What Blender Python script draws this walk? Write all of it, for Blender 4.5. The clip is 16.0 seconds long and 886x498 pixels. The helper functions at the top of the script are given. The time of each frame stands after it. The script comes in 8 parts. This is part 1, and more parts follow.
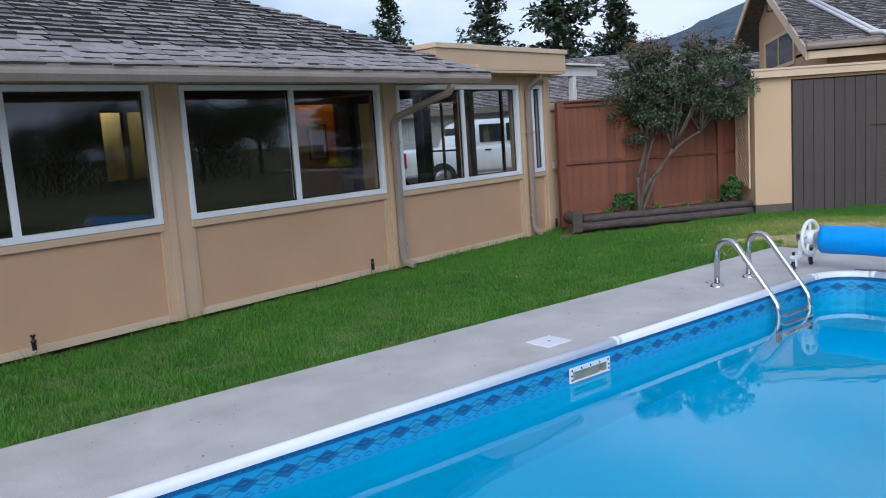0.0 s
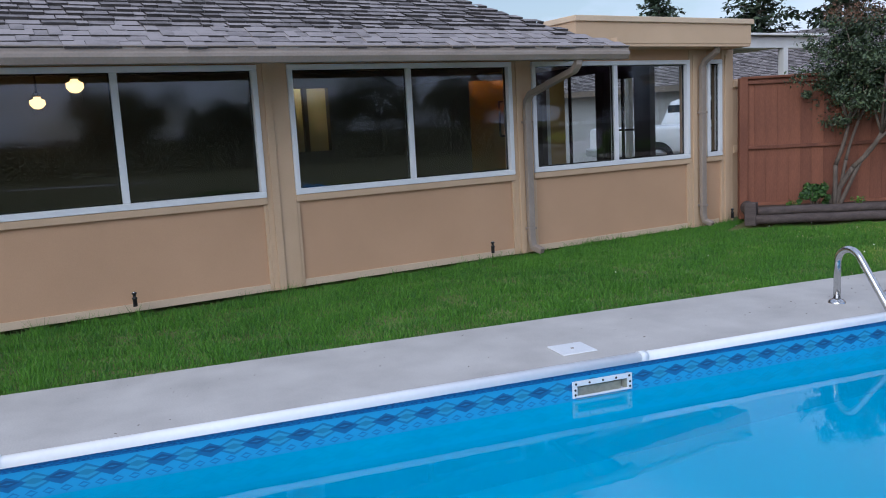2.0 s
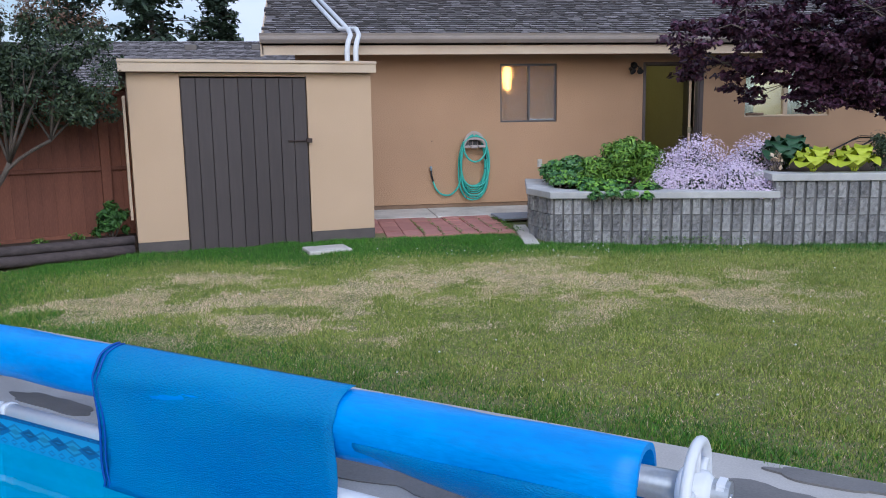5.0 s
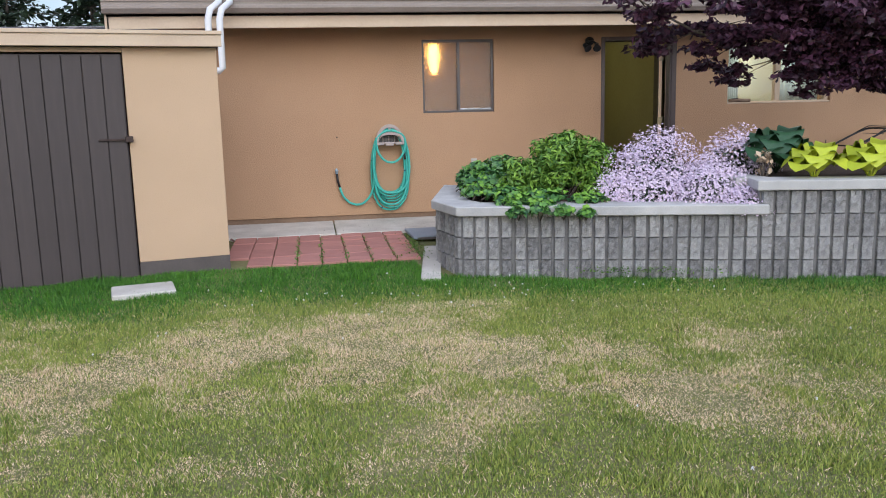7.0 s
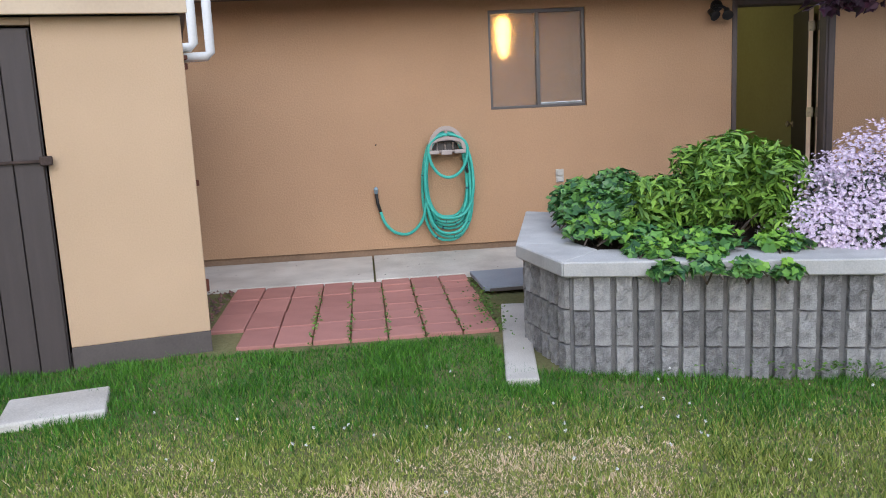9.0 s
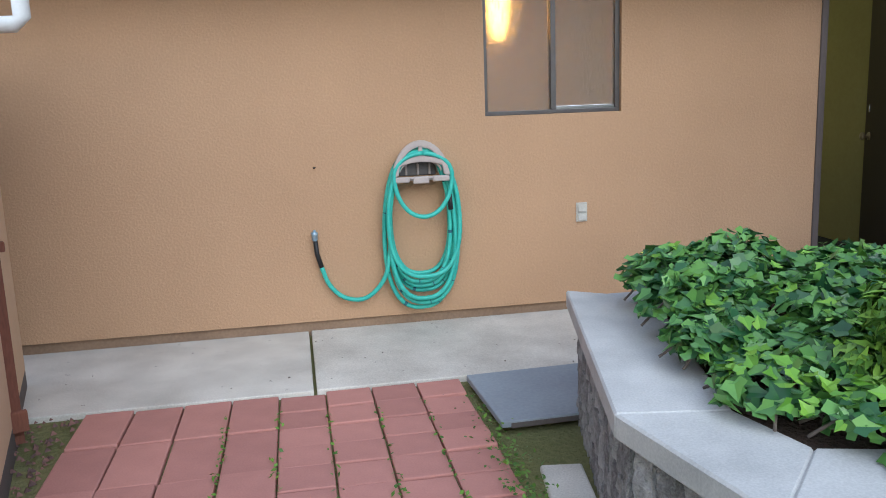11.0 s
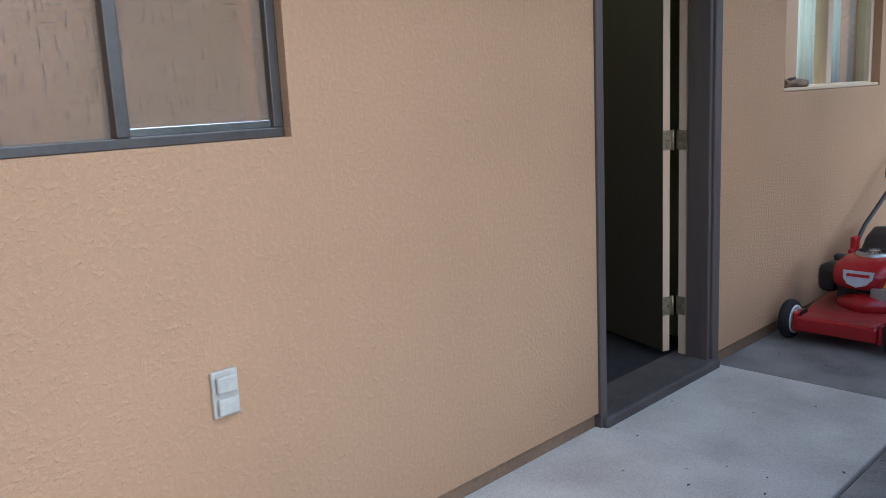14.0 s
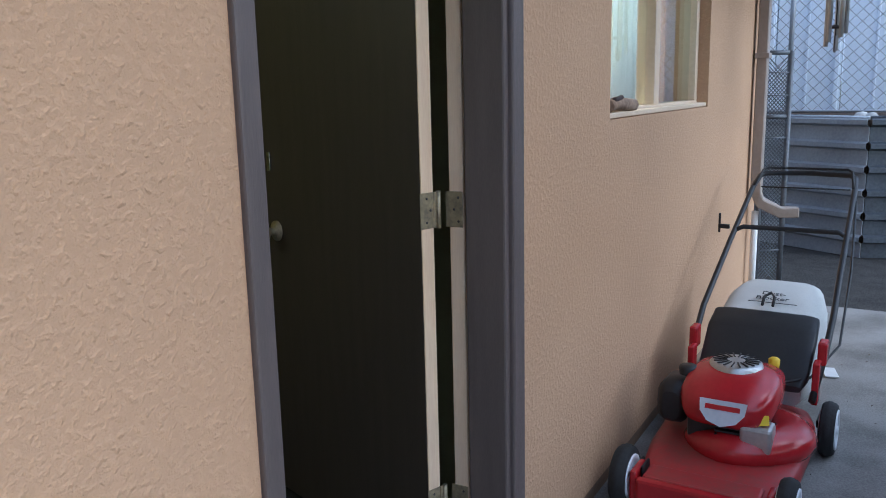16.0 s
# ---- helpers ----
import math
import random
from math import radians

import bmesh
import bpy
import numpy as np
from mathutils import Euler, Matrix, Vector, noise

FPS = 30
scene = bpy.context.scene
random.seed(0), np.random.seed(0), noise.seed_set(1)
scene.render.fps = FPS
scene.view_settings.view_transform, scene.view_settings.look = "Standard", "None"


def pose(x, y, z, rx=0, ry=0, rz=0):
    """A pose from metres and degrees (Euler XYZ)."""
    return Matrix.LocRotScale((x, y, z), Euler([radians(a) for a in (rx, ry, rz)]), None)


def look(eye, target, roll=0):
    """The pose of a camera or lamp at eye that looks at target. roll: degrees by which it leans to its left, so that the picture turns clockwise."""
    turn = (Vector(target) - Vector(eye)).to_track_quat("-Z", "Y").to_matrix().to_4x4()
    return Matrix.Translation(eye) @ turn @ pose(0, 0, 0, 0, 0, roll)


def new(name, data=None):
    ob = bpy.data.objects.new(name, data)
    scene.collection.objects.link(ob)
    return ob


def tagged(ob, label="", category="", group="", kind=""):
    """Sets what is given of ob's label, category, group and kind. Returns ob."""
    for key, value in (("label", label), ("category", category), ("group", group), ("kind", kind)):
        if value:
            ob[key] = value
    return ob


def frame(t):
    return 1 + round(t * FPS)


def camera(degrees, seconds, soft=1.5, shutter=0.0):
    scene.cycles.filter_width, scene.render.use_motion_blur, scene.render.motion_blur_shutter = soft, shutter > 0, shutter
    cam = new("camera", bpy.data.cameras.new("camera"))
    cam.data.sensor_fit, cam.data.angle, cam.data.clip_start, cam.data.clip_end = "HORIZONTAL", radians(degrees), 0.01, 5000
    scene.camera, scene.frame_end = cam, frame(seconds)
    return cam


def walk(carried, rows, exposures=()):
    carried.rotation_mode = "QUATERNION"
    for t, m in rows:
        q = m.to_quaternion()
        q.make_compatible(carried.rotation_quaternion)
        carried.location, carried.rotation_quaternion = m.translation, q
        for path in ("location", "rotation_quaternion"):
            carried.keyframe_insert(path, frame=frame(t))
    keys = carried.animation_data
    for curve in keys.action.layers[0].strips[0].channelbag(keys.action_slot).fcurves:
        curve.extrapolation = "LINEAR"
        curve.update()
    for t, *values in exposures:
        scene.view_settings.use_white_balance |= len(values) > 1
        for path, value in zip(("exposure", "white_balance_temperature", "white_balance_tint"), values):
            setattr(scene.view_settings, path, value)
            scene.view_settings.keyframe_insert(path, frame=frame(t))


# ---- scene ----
cam = camera(56.9, 16.0, soft=1.0, shutter=0.0)
PATH = [
    (0, (-6.25, -15.266, 1.362), (-6.704, -13.338, 1.086), -3.9),
    (0.5, (-5.838, -15.127, 1.348), (-6.55, -13.275, 1.092), -3.1),
    (1, (-5.538, -14.931, 1.33), (-6.458, -13.176, 1.058), -2.3),
    (1.5, (-5.188, -14.686, 1.341), (-6.248, -13.016, 1.048), -3.1),
    (2, (-4.856, -14.381, 1.331), (-5.923, -12.715, 1.031), -3.1),
    (2.5, (-4.595, -14.012, 1.35), (-5.556, -12.28, 1.078), -3.5),
    (3, (-4.268, -13.605, 1.317), (-5.004, -11.767, 1.038), -3.1),
    (3.5, (-3.922, -13.188, 1.329), (-4.39, -11.265, 1.04), -2.0),
    (4, (-3.508, -12.826, 1.339), (-3.661, -10.856, 1.033), -1.5),
    (4.5, (-3.102, -12.391, 1.353), (-2.935, -10.423, 1.036), -0.5),
    (5, (-2.702, -11.958, 1.341), (-2.406, -10.006, 1.021), -0.9),
    (5.2, (-2.56, -11.758, 1.33), (-2.226, -9.813, 1.007), -1.2),
    (6.3, (-1.62, -10.62, 1.305), (-1.3, -8.68, 0.97), -1.3),
    (7.5, (-1.244, -9.191, 1.276), (-0.981, -7.238, 0.933), -1.4),
    (8, (-1.163, -8.657, 1.27), (-0.964, -6.698, 0.919), -1.7),
    (8.5, (-1.149, -7.842, 1.267), (-0.953, -5.883, 0.916), -2.7),
    (9, (-1.149, -7.232, 1.271), (-0.969, -5.269, 0.933), -2.8),
    (11.5, (-1.143, -4.258, 1.382), (-0.763, -2.331, 1.009), -2.2),
    (12, (-1.065, -3.729, 1.305), (-0.62, -1.808, 0.972), -2.5),
    (12.5, (-0.973, -3.212, 1.331), (-0.286, -1.361, 1.009), -2.1),
    (13, (-0.808, -2.679, 1.304), (0.118, -0.935, 0.988), -2.5),
    (13.5, (-0.616, -2.206, 1.324), (0.526, -0.6, 0.984), -2.8),
    (14, (-0.352, -1.777, 1.323), (1.022, -0.371, 0.956), -2.8),
    (14.5, (0.024, -1.415, 1.325), (1.602, -0.252, 0.927), -3.1),
    (15, (0.416, -1.103, 1.344), (2.086, -0.084, 0.928), -2.9),
    (15.5, (0.891, -0.929, 1.376), (2.578, 0.06, 0.959), -2.4),
    (16, (1.33, -0.831, 1.369), (3.033, 0.144, 0.984), -1.3),
]
walk(cam, [(t, look(eye, target, roll)) for t, eye, target, roll in PATH],
     exposures=[(0, 0.6, 6100, 8), (2, 0.58, 6050, 9), (3, 0.36, 5900, 9), (3.5, 0.24, 5800, 9), (4.0, 0.1, 5650, 10), (4.5, 0.28, 5750, 10), (5, 0.52, 5800, 10), (7.5, 0.76, 6300, 10), (8.2, 0.7, 6250, 10), (9, 0.8, 6200, 9), (11.5, 0.93, 5850, 3), (13, 0.98, 5600, 3), (14.5, 0.95, 5350, 3), (15.3, 1.06, 5300, 3), (16, 1.3, 5300, 3)])

# ---- world and light: a cloudy evening sky ----
world = bpy.data.worlds.new("evening_sky")
scene.world = world
world.use_nodes = True
wn, wl = world.node_tree.nodes, world.node_tree.links
wn.clear()
w_out, w_bg = wn.new("ShaderNodeOutputWorld"), wn.new("ShaderNodeBackground")
w_sky = wn.new("ShaderNodeTexSky")
w_sky.sky_type, w_sky.sun_disc = "NISHITA", False
w_sky.sun_elevation, w_sky.sun_rotation = radians(14), radians(200)
w_sky.air_density, w_sky.dust_density, w_sky.ozone_density = 1.0, 1.0, 1.6
w_co, w_map, w_noise = wn.new("ShaderNodeTexCoord"), wn.new("ShaderNodeMapping"), wn.new("ShaderNodeTexNoise")
w_map.inputs["Scale"].default_value = (1.6, 1.6, 5.0)
w_noise.inputs["Scale"].default_value, w_noise.inputs["Detail"].default_value = 2.2, 6
w_ramp = wn.new("ShaderNodeValToRGB")
w_ramp.color_ramp.elements[0].position, w_ramp.color_ramp.elements[1].position = 0.40, 0.60
w_ramp.color_ramp.elements[0].color, w_ramp.color_ramp.elements[1].color = (0.3, 0.3, 0.3, 1), (1, 1, 1, 1)
w_mix = wn.new("ShaderNodeMix")
w_mix.data_type = "RGBA"
w_mix.inputs["B"].default_value = (6.6, 7.2, 9.4, 1)
wl.new(w_co.outputs["Generated"], w_map.inputs["Vector"])
wl.new(w_map.outputs["Vector"], w_noise.inputs["Vector"])
wl.new(w_noise.outputs["Fac"], w_ramp.inputs["Fac"])
wl.new(w_ramp.outputs["Color"], w_mix.inputs["Factor"])
wl.new(w_sky.outputs["Color"], w_mix.inputs["A"])
wl.new(w_mix.outputs["Result"], w_bg.inputs["Color"])
wl.new(w_bg.outputs["Background"], w_out.inputs["Surface"])
w_bg.inputs["Strength"].default_value = 0.085

sun = new("sun", bpy.data.lights.new("sun", "SUN"))
sun.data.energy, sun.data.angle, sun.data.color = 1.15, radians(50), (0.98, 0.98, 1.0)
sun.matrix_world = look((2, -31, 17), (-2, -4, 0))

# ---- materials ----
MATS = {}


def mat(name, a, b=None, rough=0.8, metal=0.0, scale=6.0, fine=60.0, bump=0.15, dist=0.004, spec=0.4, island=0.0, rand=0.0,
        coords="Object", stretch=(1, 1, 1), low=0.35, high=0.65, flake=False):
    """Two colours mixed by a coarse and a fine noise, with fine relief."""
    m = bpy.data.materials.new(name)
    m.use_nodes = True
    n, l = m.node_tree.nodes, m.node_tree.links
    p = n["Principled BSDF"]
    b = b or tuple(min(1, c * 0.8) for c in a)
    p.inputs["Roughness"].default_value, p.inputs["Metallic"].default_value = rough, metal
    p.inputs["Specular IOR Level"].default_value = spec
    co, mp = n.new("ShaderNodeTexCoord"), n.new("ShaderNodeMapping")
    mp.inputs["Scale"].default_value = stretch
    l.new(co.outputs[coords], mp.inputs["Vector"])
    n1, n2 = n.new("ShaderNodeTexNoise"), n.new("ShaderNodeTexNoise")
    n1.inputs["Scale"].default_value, n1.inputs["Detail"].default_value = scale, 5
    n2.inputs["Scale"].default_value, n2.inputs["Detail"].default_value = fine, 4
    for q in (n1, n2):
        l.new(mp.outputs["Vector"], q.inputs["Vector"])
    add = n.new("ShaderNodeMath")
    add.operation = "MULTIPLY_ADD"
    add.inputs[1].default_value = 0.6
    sc = n.new("ShaderNodeMath")
    sc.operation = "MULTIPLY"
    sc.inputs[1].default_value = 0.4
    l.new(n2.outputs["Fac"], sc.inputs[0])
    l.new(n1.outputs["Fac"], add.inputs[0])
    l.new(sc.outputs[0], add.inputs[2])
    last = add.outputs[0]
    for amount, node, out in ((island, "ShaderNodeNewGeometry", "Random Per Island"), (rand, "ShaderNodeObjectInfo", "Random")):
        if amount:
            g, mm = n.new(node), n.new("ShaderNodeMath")
            mm.operation = "MULTIPLY_ADD"
            mm.inputs[1].default_value = amount
            l.new(g.outputs[out], mm.inputs[0])
            sub = n.new("ShaderNodeMath")
            sub.operation = "SUBTRACT"
            sub.inputs[1].default_value = amount / 2
            l.new(last, sub.inputs[0])
            l.new(sub.outputs[0], mm.inputs[2])
            last = mm.outputs[0]
    ramp = n.new("ShaderNodeValToRGB")
    ramp.color_ramp.elements[0].position, ramp.color_ramp.elements[1].position = low, high
    ramp.color_ramp.elements[0].color, ramp.color_ramp.elements[1].color = (*b, 1), (*a, 1)
    l.new(last, ramp.inputs["Fac"])
    l.new(ramp.outputs["Color"], p.inputs["Base Color"])
    if bump:
        bp = n.new("ShaderNodeBump")
        bp.inputs["Strength"].default_value, bp.inputs["Distance"].default_value = bump, dist
        if flake:
            # trowelled flakes: patches standing proud of a finer grain
            n2.inputs["Detail"].default_value = 2
            mr, n3, mm = n.new("ShaderNodeMapRange"), n.new("ShaderNodeTexNoise"), n.new("ShaderNodeMath")
            mr.inputs["From Min"].default_value, mr.inputs["From Max"].default_value = 0.46, 0.74
            n3.inputs["Scale"].default_value, n3.inputs["Detail"].default_value = fine * 4.5, 3
            mm.operation = "MULTIPLY_ADD"
            mm.inputs[1].default_value = 0.6
            l.new(mp.outputs["Vector"], n3.inputs["Vector"])
            l.new(n2.outputs["Fac"], mr.inputs["Value"])
            l.new(n3.outputs["Fac"], mm.inputs[0])
            l.new(mr.outputs["Result"], mm.inputs[2])
            l.new(mm.outputs[0], bp.inputs["Height"])
        else:
            l.new(n2.outputs["Fac"], bp.inputs["Height"])
        l.new(bp.outputs["Normal"], p.inputs["Normal"])
    MATS[name] = m
    return m


def glow(name, colour, strength):
    m = bpy.data.materials.new(name)
    m.use_nodes = True
    p = m.node_tree.nodes["Principled BSDF"]
    p.inputs["Base Color"].default_value = (*colour, 1)
    p.inputs["Emission Color"].default_value, p.inputs["Emission Strength"].default_value = (*colour, 1), strength
    return m


def glass(name, tint=(0.8, 0.84, 0.84)):
    """Clear pane: what lies behind shows through, mirrored light by Fresnel."""
    m = bpy.data.materials.new(name)
    m.use_nodes = True
    n, l = m.node_tree.nodes, m.node_tree.links
    n.remove(n["Principled BSDF"])
    out = n["Material Output"]
    tr, gl, fr, mx = n.new("ShaderNodeBsdfTransparent"), n.new("ShaderNodeBsdfGlossy"), n.new("ShaderNodeFresnel"), n.new("ShaderNodeMixShader")
    tr.inputs["Color"].default_value = (*tint, 1)
    gl.inputs["Roughness"].default_value = 0.0
    gl.inputs["Color"].default_value = (0.9, 0.95, 1, 1)
    fr.inputs["IOR"].default_value = 1.75
    l.new(fr.outputs[0], mx.inputs[0])
    l.new(tr.outputs[0], mx.inputs[1])
    l.new(gl.outputs[0], mx.inputs[2])
    l.new(mx.outputs[0], out.inputs["Surface"])
    return m


stucco_a = mat("stucco_brown", (0.57, 0.36, 0.222), (0.50, 0.315, 0.192), 0.9, scale=1.2, fine=180, bump=0.5, dist=0.003)
paint_tan = mat("paint_tan", (0.60, 0.43, 0.285), (0.54, 0.38, 0.245), 0.7, scale=2.5, fine=90, bump=0.12)
stucco_b = mat("stucco_orange", (0.52, 0.325, 0.192), (0.44, 0.272, 0.160), 0.92, scale=0.9, fine=70, bump=0.75, dist=0.003, flake=True)
stucco_s = mat("stucco_cream", (0.63, 0.45, 0.295), (0.57, 0.405, 0.262), 0.92, scale=1.4, fine=110, bump=0.5, dist=0.004)
trim_cream = mat("trim_cream", (0.66, 0.52, 0.37), (0.58, 0.44, 0.31), 0.6, scale=3, fine=60, bump=0.1)
white_vinyl = mat("white_vinyl", (0.80, 0.82, 0.84), (0.74, 0.76, 0.79), 0.35, scale=4, fine=40, bump=0.03)
white_paint = mat("white_paint", (0.80, 0.80, 0.79), (0.70, 0.70, 0.68), 0.45, scale=5, fine=70, bump=0.06)
gutter_grey = mat("gutter_taupe", (0.34, 0.285, 0.245), (0.27, 0.225, 0.19), 0.45, scale=3, fine=50, bump=0.05)
shingle_m = mat("asphalt_shingle", (0.32, 0.288, 0.285), (0.10, 0.09, 0.09), 0.95, scale=9, fine=220, bump=0.5, dist=0.003, island=0.5, rand=0.32, low=0.25, high=0.75)
dark_brown = mat("paint_dark_brown", (0.082, 0.066, 0.062), (0.066, 0.053, 0.050), 0.6, scale=5, fine=90, bump=0.2, stretch=(6, 6, 0.6), rand=0.25)
base_brown = mat("base_dark_grey", (0.13, 0.11, 0.10), (0.10, 0.085, 0.08), 0.85, scale=6, fine=80)
fence_m = mat("cedar_fence", (0.25, 0.098, 0.058), (0.13, 0.05, 0.033), 0.85, scale=2.2, fine=45, bump=0.35, stretch=(3, 3, 0.6), rand=0.22, low=0.3, high=0.7)
log_m = mat("weathered_log", (0.115, 0.09, 0.085), (0.06, 0.046, 0.044), 0.9, scale=5, fine=40, bump=0.5, dist=0.008, stretch=(0.5, 5, 5))
concrete = mat("pool_concrete", (0.58, 0.555, 0.52), (0.37, 0.35, 0.33), 0.9, scale=2.3, fine=120, bump=0.3, dist=0.002, low=0.3, high=0.7)
slab_m = mat("slab_concrete", (0.72, 0.685, 0.62), (0.40, 0.37, 0.325), 0.9, scale=2.6, fine=130, bump=0.4, dist=0.003, low=0.3, high=0.65)
walk_dark = mat("worn_concrete", (0.31, 0.295, 0.275), (0.16, 0.15, 0.138), 0.9, scale=3.2, fine=150, bump=0.5, dist=0.003, spec=0.15, low=0.36, high=0.6)
paver_m = mat("red_paver", (0.52, 0.245, 0.205), (0.38, 0.175, 0.15), 0.9, scale=7, fine=120, bump=0.4, dist=0.003, rand=0.4, low=0.2, high=0.8)
block_m = mat("split_block", (0.50, 0.49, 0.475), (0.17, 0.165, 0.165), 0.95, scale=26, fine=150, bump=1.0, dist=0.012, rand=0.26, low=0.3, high=0.72)
cap_m = mat("cap_concrete", (0.60, 0.59, 0.565), (0.42, 0.415, 0.40), 0.9, scale=5, fine=140, bump=0.4)
soil_m = mat("soil", (0.10, 0.065, 0.045), (0.045, 0.03, 0.02), 1.0, scale=8, fine=60, bump=1, dist=0.02)
blue_liner = mat("blue_liner", (0.004, 0.42, 0.66), (0.003, 0.38, 0.61), 0.5, scale=1.5, fine=20, bump=0.0)
steel = mat("stainless_steel", (0.62, 0.62, 0.62), (0.5, 0.5, 0.5), 0.18, 1.0, scale=8, fine=80, bump=0.02)
cover_m = mat("blue_cover", (0.001, 0.34, 0.86), (0.001, 0.24, 0.70), 0.42, scale=2.5, fine=26, bump=0.25, dist=0.006, stretch=(0.7, 3, 3))
seam_m = mat("cover_seam", (0.01, 0.10, 0.45), (0.008, 0.08, 0.36), 0.5, scale=5, fine=60)
black_plastic = mat("black_plastic", (0.022, 0.022, 0.023), (0.014, 0.014, 0.015), 0.45, scale=8, fine=90, bump=0.05)
ground_m = mat("lawn_soil", (0.24, 0.22, 0.10), (0.12, 0.13, 0.045), 1.0, scale=1.3, fine=50, bump=0.8, dist=0.02)
pane_m = glass("window_glass")
clear_m = glass("window_glass_inner", (0.98, 0.99, 0.99))
for q in [q for q in clear_m.node_tree.links if q.to_node.type == "MIX_SHADER" and q.from_node.type == "FRESNEL"]:
    clear_m.node_tree.links.remove(q)
[q for q in clear_m.node_tree.nodes if q.type == "MIX_SHADER"][0].inputs[0].default_value = 0.0


def outer_gloss(ob):
    """Leave the mirror gloss to the outside face of a pane."""
    ob.data.materials.append(clear_m)
    for f in ob.data.polygons:
        f.material_index = 0 if f.normal.y < -0.5 else 1

alu_dark = mat("bronze_aluminium", (0.13, 0.12, 0.115), (0.10, 0.09, 0.088), 0.4, 0.6, scale=6, fine=60, bump=0.03)


# ---- mesh helpers ----
def box(bm, x0, x1, y0, y1, z0, z1, bevel=0.0, m=None):
    vs = [bm.verts.new((x, y, z)) for x in (x0, x1) for y in (y0, y1) for z in (z0, z1)]
    fs = [bm.faces.new([vs[i] for i in q]) for q in ((0, 1, 3, 2), (4, 6, 7, 5), (0, 4, 5, 1), (2, 3, 7, 6), (0, 2, 6, 4), (1, 5, 7, 3))]
    if bevel:
        made = bmesh.ops.bevel(bm, geom=list({e for f in fs for e in f.edges}), offset=bevel, segments=2, affect="EDGES", profile=0.5)
        vs = list({v for f in made["faces"] for v in f.verts} | {v for v in vs if v.is_valid})
    if m is not None:
        bmesh.ops.transform(bm, matrix=m, verts=[v for v in vs if v.is_valid])
    return bm


def boxes(*rows, bevel=0.004):
    bm = bmesh.new()
    for r in rows:
        box(bm, *r, bevel=bevel)
    return bm


def tube(bm, pts, r, seg=10, caps=True, r_end=None):
    """A round tube along points; the radius may taper."""
    pts = [Vector(p) for p in pts]
    n, rings = len(pts), []
    up = Vector((0, 0, 1))
    side = None
    for i, p in enumerate(pts):
        d = (pts[min(i + 1, n - 1)] - pts[max(i - 1, 0)]).normalized()
        if side is None:
            side = d.cross(up if abs(d.z) < 0.9 else Vector((1, 0, 0))).normalized()
        else:
            side = (side - d * side.dot(d)).normalized()
        other = d.cross(side)
        rr = r if r_end is None else r + (r_end - r) * i / (n - 1)
        rings.append([bm.verts.new(p + (side * math.cos(a) + other * math.sin(a)) * rr) for a in (2 * math.pi * k / seg for k in range(seg))])
    for a, b in zip(rings, rings[1:]):
        for k in range(seg):
            f = bm.faces.new((a[k], a[(k + 1) % seg], b[(k + 1) % seg], b[k]))
            f.smooth = True
    if caps:
        bm.faces.new(rings[0][::-1])
        bm.faces.new(rings[-1])
    return bm


def sq_tube(bm, pts, w, d):
    """A rectangular downpipe along points in one plane, w wide in x."""
    pts = [Vector(p) for p in pts]
    rings = []
    for i, p in enumerate(pts):
        t = (pts[min(i + 1, len(pts) - 1)] - pts[max(i - 1, 0)]).normalized()
        s = Vector((1, 0, 0)) if abs(t.x) < 0.6 else Vector((0, 0, 1))
        s = (s - t * s.dot(t)).normalized()
        o = t.cross(s)
        rings.append([bm.verts.new(p + s * a * w / 2 + o * b * d / 2) for a, b in ((-1, -1), (1, -1), (1, 1), (-1, 1))])
    for a, b in zip(rings, rings[1:]):
        for k in range(4):
            bm.faces.new((a[k], a[(k + 1) % 4], b[(k + 1) % 4], b[k]))
    bm.faces.new(rings[0][::-1])
    bm.faces.new(rings[-1])
    bmesh.ops.bevel(bm, geom=bm.edges[:], offset=0.006, segments=1, affect="EDGES")
    return bm


def lathe(bm, prof, seg=24, m=None):
    """Turned shape from (radius, height) pairs about z."""
    rings, made = [], []
    for r, z in prof:
        ring = [bm.verts.new((r * math.cos(2 * math.pi * k / seg), r * math.sin(2 * math.pi * k / seg), z)) for k in range(seg)] if r > 1e-5 else [bm.verts.new((0, 0, z))]
        rings.append(ring)
        made += ring
    for a, b in zip(rings, rings[1:]):
        for k in range(seg):
            q = [a[k % len(a)], a[(k + 1) % len(a)], b[(k + 1) % len(b)], b[k % len(b)]]
            q = list(dict.fromkeys(q))
            if len(q) > 2:
                bm.faces.new(q).smooth = True
    if m is not None:
        bmesh.ops.transform(bm, matrix=m, verts=made)
    return bm


def prism(bm, outline, z0, z1):
    a = [bm.verts.new((x, y, z0)) for x, y in outline]
    b = [bm.verts.new((x, y, z1)) for x, y in outline]
    n = len(outline)
    for i in range(n):
        bm.faces.new((a[i], a[(i + 1) % n], b[(i + 1) % n], b[i]))
    bm.faces.new(a[::-1])
    bm.faces.new(b)
    bmesh.ops.recalc_face_normals(bm, faces=bm.faces[:])
    return bm


def mesh_of(name, bm, material):
    me = bpy.data.meshes.new(name)
    bmesh.ops.recalc_face_normals(bm, faces=bm.faces[:])
    bm.to_mesh(me)
    bm.free()
    me.materials.append(material)
    return me


def part(name, bm, material, parent=None, label="", m=None):
    """Links a bmesh as one mesh object under a thing or a part."""
    ob = new(name, mesh_of(name, bm, material))
    if parent is not None:
        ob.parent = parent
    if m is not None:
        ob.matrix_basis = m
    if label:
        ob["label"] = label
    return ob


def bars(*rows, bevel=0.004):
    return rows, bevel


